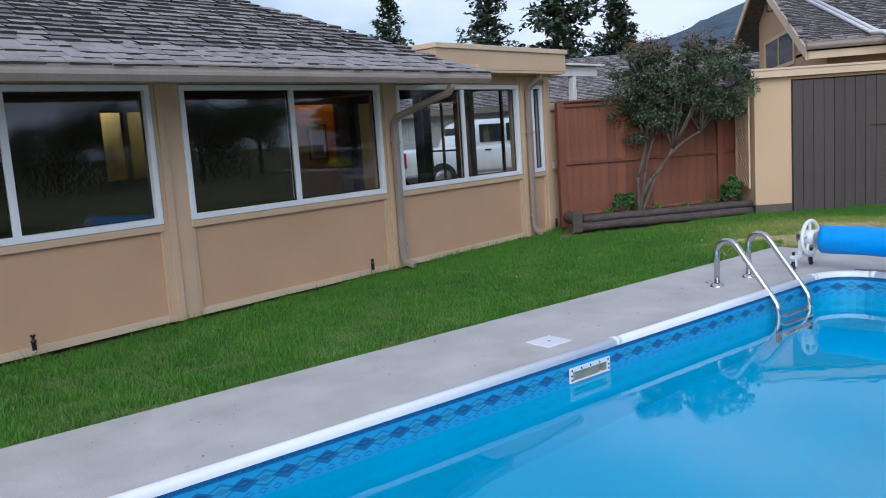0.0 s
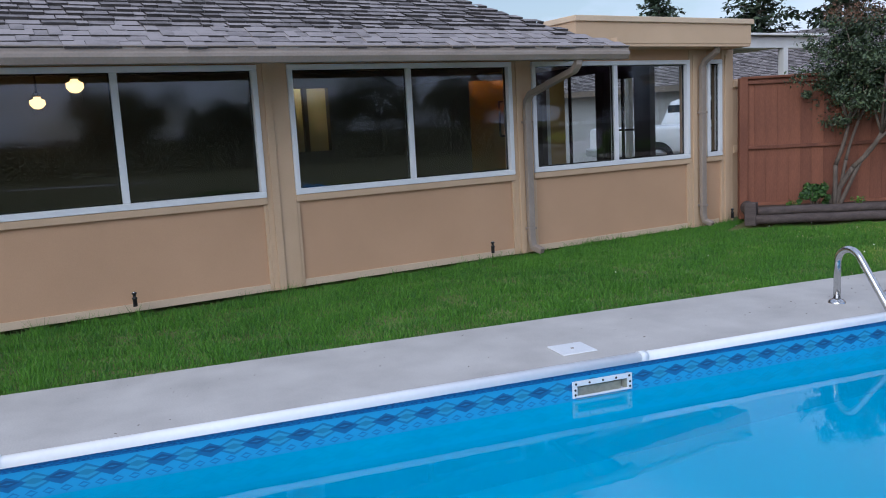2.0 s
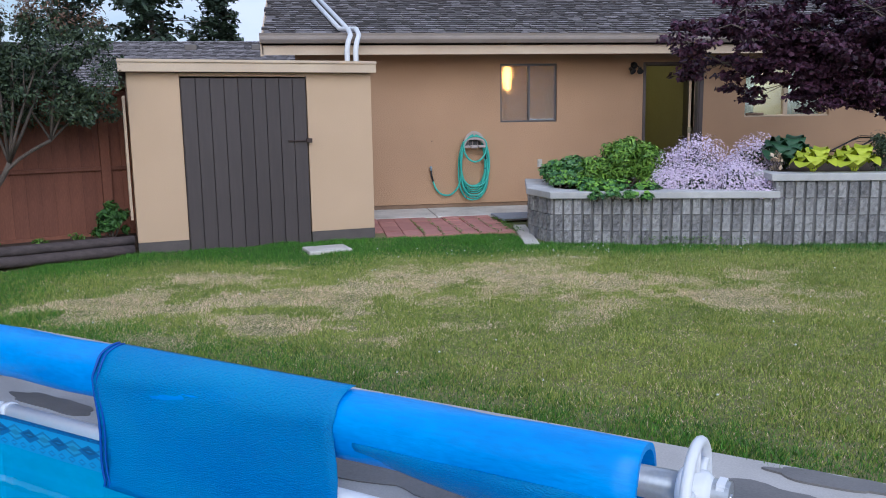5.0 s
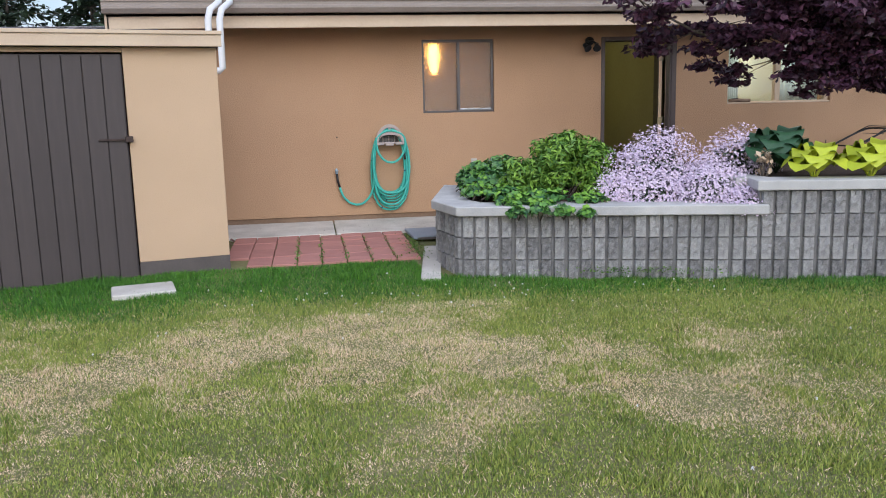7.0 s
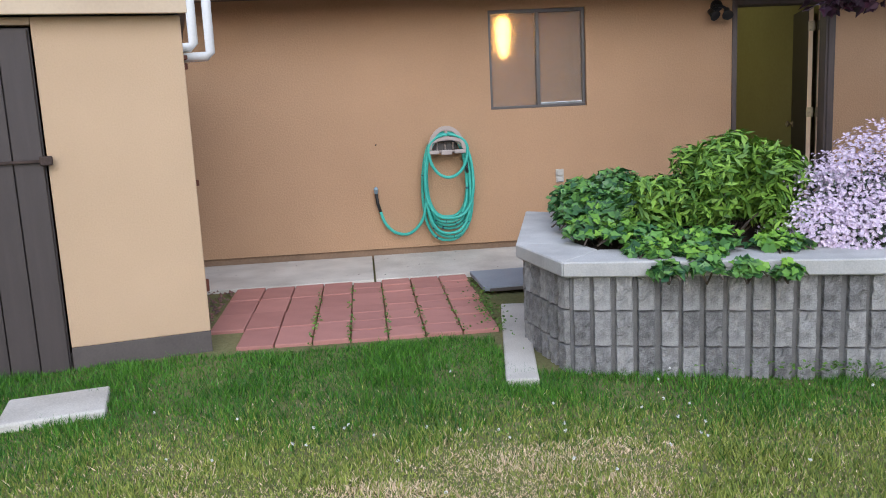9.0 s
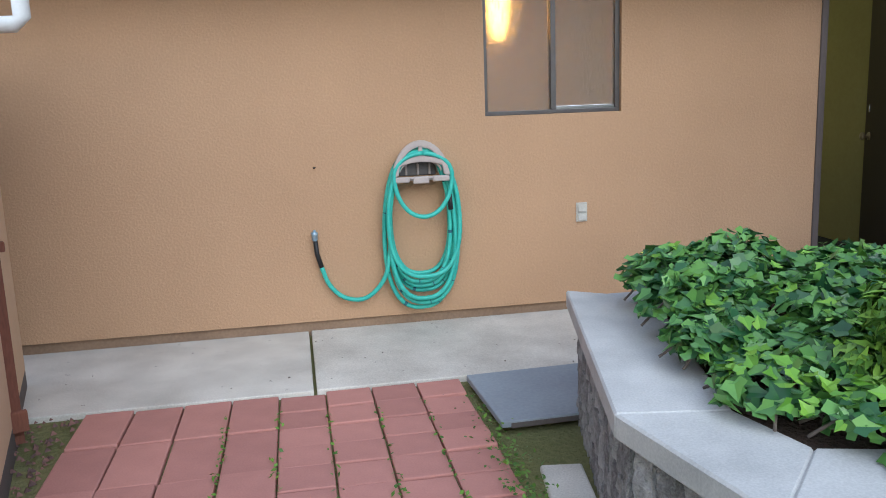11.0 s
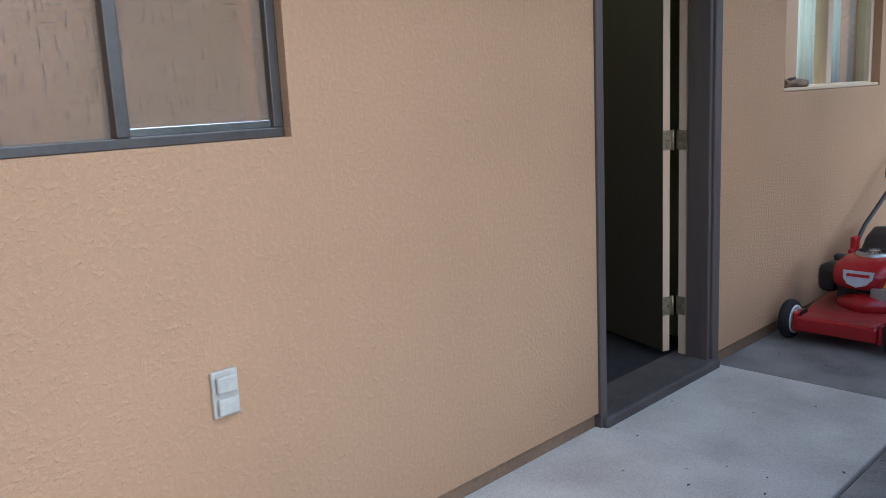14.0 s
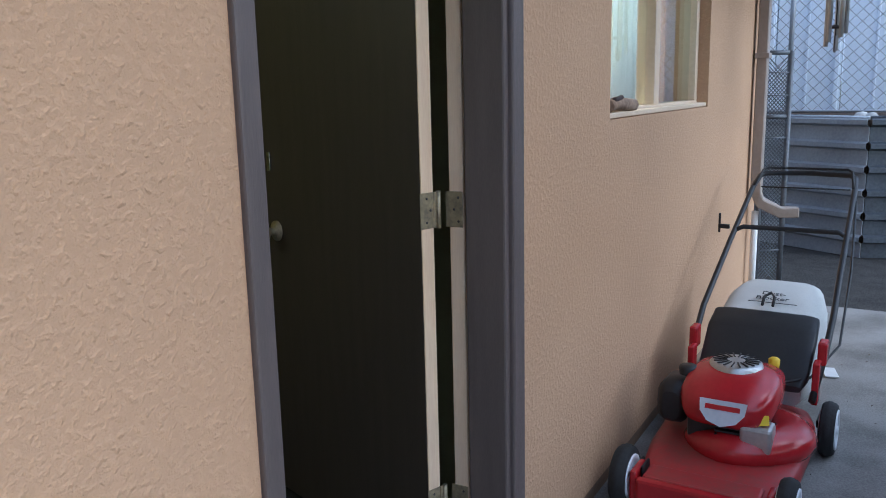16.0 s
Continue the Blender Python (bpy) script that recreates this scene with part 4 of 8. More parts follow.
def rib_mesh(w, h, seed):
    """One split face between two grooves: a broad rough face with steep sides."""
    rnd = random.Random(seed)
    bm = bmesh.new()
    nx, nz = 5, 7
    grid = [[None] * (nz + 1) for _ in range(nx + 1)]
    for i in range(nx + 1):
        for k in range(nz + 1):
            edge = i in (0, nx) or k in (0, nz)
            y = 0.0 if edge else -0.026 + rnd.uniform(-0.007, 0.006)
            x = w * i / nx + (0 if edge else rnd.uniform(-0.005, 0.005))
            if i == 1: x = 0.003 + rnd.uniform(0, 0.005)
            if i == nx - 1: x = w - 0.003 - rnd.uniform(0, 0.005)
            z = 0.002 + (h - 0.004) * k / nz
            if k == 1: z = 0.004 + rnd.uniform(0, 0.003)
            if k == nz - 1: z = h - 0.004 - rnd.uniform(0, 0.003)
            grid[i][k] = bm.verts.new((x, y, z))
    for i in range(nx):
        for k in range(nz):
            bm.faces.new((grid[i][k], grid[i + 1][k], grid[i + 1][k + 1], grid[i][k + 1]))
    return mesh_of("block", bm, block_m)


RW, RH = 0.103, 0.176
ribs = [rib_mesh(RW - 0.019, RH, k) for k in range(10)]
groove_m = mat("block_groove", (0.25, 0.245, 0.24), (0.16, 0.157, 0.155), 0.95, scale=12, fine=120, bump=0.4)
for a, b in zip(PB, PB[1:]):
    a, b = Vector(a), Vector(b)
    d = (b - a).normalized()
    ang = math.degrees(math.atan2(d.y, d.x))
    L = (b - a).length
    n = max(1, round(L / RW))
    upper = a.x > 1.95
    top = 4 if upper else 3
    o = Vector((d.y, -d.x))
    part("face_wall", boxes((0, L, 0.0, 0.09, -0.08, -0.08 + RH * top), bevel=0), groove_m, planter, m=pose(a.x, a.y, 0, 0, 0, ang))
    for r in range(top):
        for k in range(n):
            q = a + d * (k * L / n + (0.014 if k % 4 == 0 else 0.009))
            piece("block", random.choice(ribs), planter, pose(q.x, q.y, -0.08 + r * RH, 0, 0, ang))


def cap_stone(path, z, w):
    """Concrete cap lengths along a path, outer edge proud of the blocks."""
    for a, b in zip(path, path[1:]):
        a, b = Vector(a), Vector(b)
        d = (b - a).normalized()
        L = (b - a).length
        part("cap", boxes((-0.012, L + 0.012, -0.05, w - 0.05, z, z + 0.075), bevel=0.008), cap_m, planter, m=pose(a.x, a.y, 0, 0, 0, math.degrees(math.atan2(d.y, d.x))))


bm = bmesh.new()
oc = [(-0.02, -1.52), (-0.35, -2.88), (-0.24, -3.48), (2.03, -4.14)]
ic = [(0.28, -1.75), (-0.04, -2.94), (0.02, -3.20), (2.04, -3.80)]
for k in range(len(oc) - 1):
    zz = 0.447 + 0.0005 * k
    vs = [bm.verts.new((*p, z)) for z in (zz, zz + 0.075) for p in (oc[k], oc[k + 1], ic[k + 1], ic[k])]
    for q in ((3, 2, 1, 0), (4, 5, 6, 7), (0, 1, 5, 4), (1, 2, 6, 5), (2, 3, 7, 6), (3, 0, 4, 7)):
        bm.faces.new([vs[i] for i in q])
    bmesh.ops.bevel(bm, geom=list({e for v in vs for e in v.link_edges}), offset=0.007, segments=1, affect="EDGES")
    part("cap", bm, cap_m, planter, "smooth grey concrete cap")
    bm = bmesh.new()
cap_stone([(1.97, -4.06), (3.5, -4.50), (5.2, -5.0)], 0.627, 0.33)
part("upper_cap_side", boxes((1.93, 2.2, -3.80, -1.7, 0.627, 0.70), bevel=0.008), cap_m, planter)
part("back_wall", boxes((0.05, 5.2, -1.75, -1.62, -0.08, 0.52), bevel=0.008), cap_m, planter)
# ---- pool cover reel ----
RP, RZ = -8.69, 0.28
translucent = mat("cover_bubble", (0.02, 0.46, 0.82), (0.001, 0.25, 0.70), 0.4, scale=1.1, fine=75, bump=1.0, dist=0.012, stretch=(1.0, 1.0, 2.5), low=0.3, high=0.7)
tn, tk = translucent.node_tree.nodes, translucent.node_tree.links
see, tmix = tn.new("ShaderNodeBsdfTransparent"), tn.new("ShaderNodeMixShader")
see.inputs["Color"].default_value = (0.25, 0.68, 0.95, 1)
tmix.inputs[0].default_value = 0.32
tk.new(tn["Principled BSDF"].outputs[0], tmix.inputs[1])
tk.new(see.outputs[0], tmix.inputs[2])
tk.new(tmix.outputs[0], tn["Material Output"].inputs["Surface"])
reel = thing("cover_reel", M_P, "white pool cover reel with spoked hand wheels and blue bubble cover", "pool cover reel")


def roll(q0, q1, r, seed):
    """Wound cover: a slightly lumpy roll with a spiral end."""
    rnd = random.Random(seed)
    bm = bmesh.new()
    n, seg, rings = 28, 36, []
    ph = rnd.uniform(0, 6)
    for i in range(n + 1):
        q = q0 + (q1 - q0) * i / n
        ring_ = []
        for k in range(seg):
            a = 2 * math.pi * k / seg
            sag = 0.02 * max(0, -math.sin(a)) ** 2
            rr = r + 0.004 * math.sin(3 * a + ph + q * 2) + 0.003 * math.sin(q * 9 + a * 5 + ph) + 0.006 * k / seg + sag
            ring_.append(bm.verts.new((q, RP + rr * math.cos(a), RZ + rr * math.sin(a))))
        rings.append(ring_)
    for a, b in zip(rings, rings[1:]):
        for k in range(seg):
            bm.faces.new((a[k], a[(k + 1) % seg], b[(k + 1) % seg], b[k])).smooth = True
    for ring_, q, d in ((rings[0], q0, 1), (rings[-1], q1, -1)):
        inner = [bm.verts.new((q, RP + (v.co.y - RP) * 0.82, RZ + (v.co.z - RZ) * 0.82)) for v in ring_]
        deep = [bm.verts.new((q + d * 0.06, v.co.y, v.co.z)) for v in inner]
        for k in range(seg):
            bm.faces.new((ring_[k], inner[k], inner[(k + 1) % seg], ring_[(k + 1) % seg]))
            bm.faces.new((inner[k], deep[k], deep[(k + 1) % seg], inner[(k + 1) % seg]))
        bm.faces.new(deep)
    return bm


def drape(q0, q1, prof, lift=None, taper=0.0):
    """A hanging sheet of the cover, thin but solid, with folds; prof is (p, z) down the sheet."""
    bm = bmesh.new()
    n, rows = 24, []
    for i in range(n + 1):
        q = q0 + (q1 - q0) * i / n
        row = []
        for j, (p, z) in enumerate(prof):
            f = j / (len(prof) - 1)
            zz = z if lift is None else prof[0][1] + (z - prof[0][1]) * lift(i / n)
            row.append(bm.verts.new((q + 0.012 * math.sin(j * 0.9) * f + taper * f * f * (1 - i / n), p + 0.010 * f * math.sin(q * 7.0 + j * 0.6), zz)))
        rows.append(row)
    for a, b in zip(rows, rows[1:]):
        for j in range(len(prof) - 1):
            bm.faces.new((a[j], b[j], b[j + 1], a[j + 1])).smooth = True
    geom = bmesh.ops.extrude_face_region(bm, geom=bm.faces[:])
    bmesh.ops.translate(bm, verts=[v for v in geom["geom"] if isinstance(v, bmesh.types.BMVert)], vec=(0, 0.005, 0.001))
    return bm


part("cover_roll", roll(1.01, 2.25, 0.112, 1), cover_m, reel, "rolled blue bubble pool cover")
part("cover_roll", roll(2.245, 4.65, 0.119, 2), cover_m, reel)
PROFD = [(RP + 0.1325 * math.cos(a), RZ + 0.1325 * math.sin(a)) for a in (radians(82 + 8 * k) for k in range(14))] + [(RP - 0.133, 0.21), (RP - 0.131, 0.15), (RP - 0.128, 0.09), (RP - 0.124, 0.03), (RP - 0.122, -0.04), (RP - 0.12, -0.1), (RP - 0.118, -0.16), (RP - 0.116, -0.2), (RP - 0.13, -0.25)]
part("cover_sheet", drape(2.24, 3.545, PROFD), translucent, reel, "translucent blue bubble sheet hanging into the water")
part("cover_lining", drape(2.26, 3.53, [(p + 0.009, z) for p, z in PROFD[17:]]), translucent, reel)
part("cover_lining", drape(2.26, 3.53, [(p + 0.009, z) for p, z in PROFD[9:15]]), translucent, reel)
NP = len(PROFD) - 1
for off, r in ((0.004, 0.006), (0.034, 0.004)):
    part("seam", tube(bmesh.new(), [(2.24 + off + 0.012 * math.sin(j * 0.9) * j / NP, p - 0.002, z + 0.004) for j, (p, z) in enumerate(PROFD)], r, 6), seam_m, reel)
PROFF = [(RP - 0.121, RZ - 0.03), (RP - 0.123, 0.21), (RP - 0.12, 0.17), (RP - 0.11, 0.13), (RP - 0.09, 0.08), (RP - 0.06, 0.035)]
part("cover_flap", drape(3.62, 4.56, PROFF, lambda f: 0.3 + 0.7 * f), translucent, reel, "loose corner of the cover")
part("tube", tube(bmesh.new(), [(0.78, RP, RZ), (4.9, RP, RZ)], 0.05, 20), mat("aluminium", (0.62, 0.64, 0.66), (0.5, 0.52, 0.54), 0.35, 0.9, scale=5, fine=80, bump=0.03), reel, "aluminium tube")


def reel_end(q, sgn):
    """Hand wheel, hub, stand and two castors at one end."""
    m = pose(q, RP, RZ, 0, 90, 0)
    hub = part("hub", lathe(bmesh.new(), [(0, -0.05), (0.06, -0.05), (0.068, -0.04), (0.068, 0.03), (0.05, 0.05), (0, 0.05)], 24, m), white_vinyl, reel)
    wheel = part("hand_wheel", tube(bmesh.new(), [(q, RP + 0.15 * math.cos(a), RZ + 0.15 * math.sin(a)) for a in (2 * math.pi * k / 32 for k in range(33))], 0.017, 10, False), white_vinyl, reel, "white spoked hand wheel")
    for k in range(5):
        a = 2 * math.pi * k / 5 + 0.4
        part("spoke", tube(bmesh.new(), [(q, RP + 0.05 * math.cos(a), RZ + 0.05 * math.sin(a)), (q, RP + 0.15 * math.cos(a), RZ + 0.15 * math.sin(a))], 0.014, 8), white_vinyl, wheel)
    s = q + sgn * 0.075
    bm = bmesh.new()
    vs = [bm.verts.new((x, y, z)) for x in (s - 0.02, s + 0.02) for y, z in ((RP - 0.035, RZ + 0.05), (RP + 0.035, RZ + 0.05), (RP + 0.06, 0.12), (RP - 0.06, 0.12))]
    for f in ((0, 1, 2, 3), (7, 6, 5, 4), (0, 4, 5, 1), (1, 5, 6, 2), (2, 6, 7, 3), (3, 7, 4, 0)):
        bm.faces.new([vs[i] for i in f])
    bmesh.ops.bevel(bm, geom=bm.edges[:], offset=0.008, segments=2, affect="EDGES")
    part("stand", bm, white_vinyl, reel)
    part("axle_bolt", lathe(bmesh.new(), [(0, 0.012), (0.014, 0.01), (0.016, 0)], 10, pose(s + sgn * 0.02, RP, RZ, 0, 90 * sgn, 0)), steel, reel)
    part("foot_bar", boxes((s - 0.025, s + 0.025, RP - 0.19, RP + 0.19, 0.095, 0.13), bevel=0.01), white_vinyl, reel)
    for y in (RP - 0.16, RP + 0.16):
        c = part("castor", lathe(bmesh.new(), [(0, -0.018), (0.028, -0.018), (0.036, -0.01), (0.036, 0.01), (0.028, 0.018), (0, 0.018)], 18, pose(s, y, 0.036, 0, 90, 20)), black_plastic, reel, "black rubber castor")
        part("fork", boxes((s - 0.027, s - 0.02, y - 0.015, y + 0.02, 0.03, 0.1), (s + 0.02, s + 0.027, y - 0.015, y + 0.02, 0.03, 0.1), bevel=0.003), white_vinyl, c)
        part("stem_knob", lathe(bmesh.new(), [(0, 0.16), (0.012, 0.16), (0.014, 0.135), (0.008, 0.13), (0.008, 0.09)], 10, pose(s, y, 0)), black_plastic, c)


reel_end(0.89, -1)
reel_end(4.80, 1)

# ---- things at the hose wall ----
kw = window_part(bars((KX[0], KX[1], 0.03, 0.1, KX[2], KX[2] + 0.025), (KX[0], KX[1], 0.03, 0.1, KX[3] - 0.03, KX[3]), (KX[0], KX[0] + 0.025, 0.03, 0.1, KX[2] + 0.025, KX[3] - 0.03),
                          (KX[1] - 0.03, KX[1], 0.03, 0.1, KX[2] + 0.025, KX[3] - 0.03), bevel=0.003), alu_dark, house_b, "bronze aluminium slider with obscure glass")
part("mullion", boxes((0.42, 0.452, 0.025, 0.09, KX[2] + 0.025, KX[3] - 0.03), bevel=0.003), alu_dark, kw)
part("sash_rail", boxes((0.452, KX[1] - 0.03, 0.04, 0.07, KX[2] + 0.025, KX[2] + 0.045), bevel=0.002), steel, kw)


def frosted():
    """Obscure glass pressed with short upright and level strokes."""
    m = bpy.data.materials.new("obscure_glass")
    m.use_nodes = True
    n, l = m.node_tree.nodes, m.node_tree.links
    p = n["Principled BSDF"]
    p.inputs["Base Color"].default_value = (0.74, 0.60, 0.47, 1)
    p.inputs["Roughness"].default_value, p.inputs["IOR"].default_value = 0.26, 1.4
    p.inputs["Transmission Weight"].default_value = 0.78
    co, bp, mx = n.new("ShaderNodeTexCoord"), n.new("ShaderNodeBump"), n.new("ShaderNodeMath")
    mx.operation = "MAXIMUM"
    for k, stretch in enumerate(((14, 1, 120), (120, 1, 14))):
        mp, no, mr = n.new("ShaderNodeMapping"), n.new("ShaderNodeTexNoise"), n.new("ShaderNodeMapRange")
        mp.inputs["Scale"].default_value, mp.inputs["Location"].default_value = stretch, (k * 7.3, 0, k * 3.1)
        no.inputs["Scale"].default_value, no.inputs["Detail"].default_value = 1.0, 1
        mr.inputs["From Min"].default_value, mr.inputs["From Max"].default_value = 0.62, 0.70
        l.new(co.outputs["Object"], mp.inputs[0])
        l.new(mp.outputs[0], no.inputs["Vector"])
        l.new(no.outputs["Fac"], mr.inputs["Value"])
        l.new(mr.outputs["Result"], mx.inputs[k])
    bp.inputs["Strength"].default_value, bp.inputs["Distance"].default_value = 0.55, 0.004
    l.new(mx.outputs[0], bp.inputs["Height"])
    l.new(bp.outputs["Normal"], p.inputs["Normal"])
    return m


obscure = frosted()
part("pane", boxes((KX[0] + 0.025, 0.42, 0.055, 0.06, KX[2] + 0.025, KX[3] - 0.03), bevel=0), obscure, kw)
part("pane", boxes((0.452, KX[1] - 0.03, 0.05, 0.055, KX[2] + 0.045, KX[3] - 0.03), bevel=0), obscure, kw)
vl = thing("vanity_lamp", pose(0.2, 0.42, 1.98), "lit warm globe lamp behind the obscure window", "lamp")
part("globe", lathe(bmesh.new(), [(0, 0.09), (0.045, 0.08), (0.065, 0.0), (0.06, -0.12), (0.035, -0.24), (0, -0.28)], 16), glow("warm_bulb", (1.0, 0.56, 0.14), 11), vl)
part("stem", tube(bmesh.new(), [(0, 0, 0.07), (0, 0, 0.42)], 0.01, 8), alu_dark, vl)
part("rod", tube(bmesh.new(), [(0, 0, -0.28), (0, 0, -0.3)], 0.008, 6), alu_dark, vl)

gwin = window_part(bars((GX[0], GX[1], 0.05, 0.13, GX[2], GX[2] + 0.03), (GX[0], GX[1], 0.05, 0.13, GX[3] - 0.03, GX[3]), (GX[0], GX[0] + 0.03, 0.05, 0.13, GX[2] + 0.03, GX[3] - 0.03),
                            (GX[1] - 0.05, GX[1], 0.05, 0.13, GX[2] + 0.03, GX[3] - 0.03), bevel=0.004), trim_cream, house_b, "cream sliding window with stone sill")
part("mullion", boxes((4.53, 4.60, 0.045, 0.12, GX[2] + 0.03, GX[3] - 0.03), bevel=0.004), trim_cream, gwin)
part("sill", boxes((GX[0] + 0.002, GX[1] - 0.002, 0.006, 0.05, GX[2] + 0.002, GX[2] + 0.02), bevel=0.004), trim_cream, gwin)
for a, b in ((GX[0] + 0.03, 4.53), (4.60, GX[1] - 0.05)):
    q = part("pane", boxes((a, b, 0.08, 0.085, GX[2] + 0.03, GX[3] - 0.03), bevel=0), pane_m, gwin)
    q.visible_shadow = False
    outer_gloss(q)
curt = mat("sheer_curtain", (0.84, 0.86, 0.84), (0.74, 0.76, 0.74), 0.9, scale=4, fine=60)
tlu, mxs = curt.node_tree.nodes.new("ShaderNodeBsdfTranslucent"), curt.node_tree.nodes.new("ShaderNodeMixShader")
tlu.inputs["Color"].default_value = (0.85, 0.9, 0.86, 1)
mxs.inputs[0].default_value = 0.5
curt.node_tree.links.new(curt.node_tree.nodes["Principled BSDF"].outputs[0], mxs.inputs[1])
curt.node_tree.links.new(tlu.outputs[0], mxs.inputs[2])
curt.node_tree.links.new(mxs.outputs[0], curt.node_tree.nodes["Material Output"].inputs["Surface"])


def curtain(x0, x1, y, z0, z1, label):
    th = thing("curtain", pose(0, 0, 0), label, "curtain", "laundry window curtains")
    bm = bmesh.new()
    n = 40
    lo = [bm.verts.new((x0 + (x1 - x0) * k / n, y + 0.015 * math.sin(k * 1.3), z0)) for k in range(n + 1)]
    hi = [bm.verts.new((x0 + (x1 - x0) * k / n, y + 0.012 * math.sin(k * 1.3 + 0.2), z1)) for k in range(n + 1)]
    for k in range(n):
        bm.faces.new((lo[k], lo[k + 1], hi[k + 1], hi[k])).smooth = True
    geom = bmesh.ops.extrude_face_region(bm, geom=bm.faces[:])
    bmesh.ops.translate(bm, verts=[v for v in geom["geom"] if isinstance(v, bmesh.types.BMVert)], vec=(0, 0.004, 0))
    part("cloth", bm, curt, th)
    part("curtain_rod", tube(bmesh.new(), [(x0 - 0.02, y, z1), (x1 + 0.02, y, z1)], 0.009, 8), white_paint, th)


curtain(4.62, 5.26, 0.24, 1.18, 2.08, "white sheer curtain hanging behind the window")
curtain(3.9, 4.14, 0.24, 1.18, 2.08, "narrow pale curtain drawn aside at the window")
# unseen lamp, added to backlight the curtains and brighten the panes
lau = new("laundry_fill", bpy.data.lights.new("laundry_fill", "POINT"))
lau.data.energy, lau.data.color, lau.data.shadow_soft_size = 55, (1.0, 0.98, 0.92), 0.15
lau.matrix_world = pose(4.6, 1.4, 2.2)
ornament = thing("sill_ornament", pose(4.06, 0.02, GX[2] + 0.02), "small weathered driftwood piece lying on the window sill", "ornament")
part("wood", tube(bmesh.new(), [(-0.16, 0, 0.02), (-0.08, 0.005, 0.028), (0.02, -0.004, 0.022), (0.12, 0.004, 0.018)], 0.022, 8), mat("driftwood", (0.36, 0.25, 0.17), (0.16, 0.10, 0.07), 0.9, scale=20, fine=90), ornament)
part("bark_chip", tube(bmesh.new(), [(-0.13, -0.01, 0.04), (-0.05, -0.01, 0.048)], 0.008, 6), log_m, ornament)

# door: dark jambs, open leaf, hinges, knob, threshold
jamb_m = mat("jamb_brown", (0.125, 0.098, 0.090), (0.095, 0.075, 0.070), 0.55, scale=5, fine=90, bump=0.2, stretch=(6, 6, 0.6))
leaf_m = mat("leaf_brown", (0.064, 0.050, 0.040), (0.050, 0.040, 0.032), 0.5, scale=5, fine=90, bump=0.1, stretch=(6, 6, 0.6))
dframe = thing("door_1", pose(0, 0, 0), "open dark brown door with dark jambs in the stucco wall", "door", kind="structure")
part("jamb", boxes((2.20, 2.245, -0.012, 0.2, 0.0, 2.10), bevel=0.005), jamb_m, dframe)
part("jamb", boxes((3.105, 3.17, -0.014, 0.12, 0.0, 2.10), (3.085, 3.13, 0.0, 0.11, 0.0, 2.1), bevel=0.006), jamb_m, dframe)
raw_wood = mat("raw_pine", (0.84, 0.66, 0.46), (0.74, 0.54, 0.36), 0.7, scale=3, fine=50, stretch=(6, 6, 0.5))
part("rebate", boxes((3.10, 3.13, 0.121, 0.162, 0.0, 2.10), bevel=0.003), raw_wood, dframe, "unpainted pine jamb rebate")
part("head_jamb", boxes((2.245, 3.105, -0.012, 0.2, 2.05, 2.10), bevel=0.005), jamb_m, dframe)
part("threshold", boxes((2.21, 3.15, -0.035, 0.2, -0.02, 0.045), bevel=0.012), mat("threshold", (0.12, 0.105, 0.10), (0.06, 0.052, 0.05), 0.6, scale=6, fine=60), dframe)
leaf = part("leaf", boxes((-0.80, 0.0, 0.0, 0.04, 0.06, 2.04), bevel=0.004), leaf_m, dframe, "dark brown flush door leaf standing ajar", m=pose(3.034, 0.207, 0, 0, 0, -109))
part("leaf_edge", boxes((0.0005, 0.004, 0.001, 0.039, 0.061, 2.039), bevel=0), raw_wood, leaf, "unpainted pine edge")
brass = mat("worn_brass", (0.50, 0.42, 0.27), (0.30, 0.26, 0.19), 0.45, 0.7, scale=30, fine=120)
for z in (1.86, 1.073, 0.285):
    h = part("hinge", boxes((0.004, 0.0065, -0.004, 0.038, z - 0.045, z + 0.045), bevel=0.001), brass, leaf, "worn brass butt hinge")
    part("hinge_pin", tube(bmesh.new(), [(0.009, 0.052, z - 0.047), (0.009, 0.052, z + 0.047)], 0.0065, 10), brass, h)
    part("knuckle_leaf", boxes((0.0045, 0.0075, 0.038, 0.05, z - 0.045, z + 0.045), bevel=0.001), brass, h)
    plate = part("hinge_plate", boxes((3.0965, 3.0995, 0.122, 0.17, z - 0.045, z + 0.045), bevel=0.001), brass, dframe, "worn brass butt hinge")
    for dy, dz in ((0.012, -0.03), (0.024, 0.0), (0.012, 0.03)):
        part("screw", lathe(bmesh.new(), [(0, 0.002), (0.003, 0.0015), (0.0035, 0)], 8, pose(3.0965, 0.122 + dy, z + dz, 0, -90, 0)), alu_dark, plate)
        part("screw", lathe(bmesh.new(), [(0, 0.002), (0.003, 0.0015), (0.0035, 0)], 8, pose(0.0065, 0.004 + dy, z + dz, 0, 90, 0)), alu_dark, h)
knob = part("knob", lathe(bmesh.new(), [(0.032, 0), (0.032, 0.006), (0.012, 0.012), (0.012, 0.03), (0.028, 0.04), (0.03, 0.055), (0.018, 0.066), (0, 0.068)], 20, pose(-0.70, -0.001, 0.945, 90, 0, 0)), brass, leaf, "brass door knob")
part("deadbolt", boxes((-0.735, -0.715, -0.006, 0.0, 1.13, 1.19), bevel=0.002), steel, leaf)
ch = thing("armchair", pose(2.45, 2.3, 0.03, 0, 0, 20), "pale upholstered armchair in the dim room", "armchair")
fabric = mat("pale_fabric", (0.42, 0.40, 0.30), (0.34, 0.32, 0.24), 0.95, scale=6, fine=120)
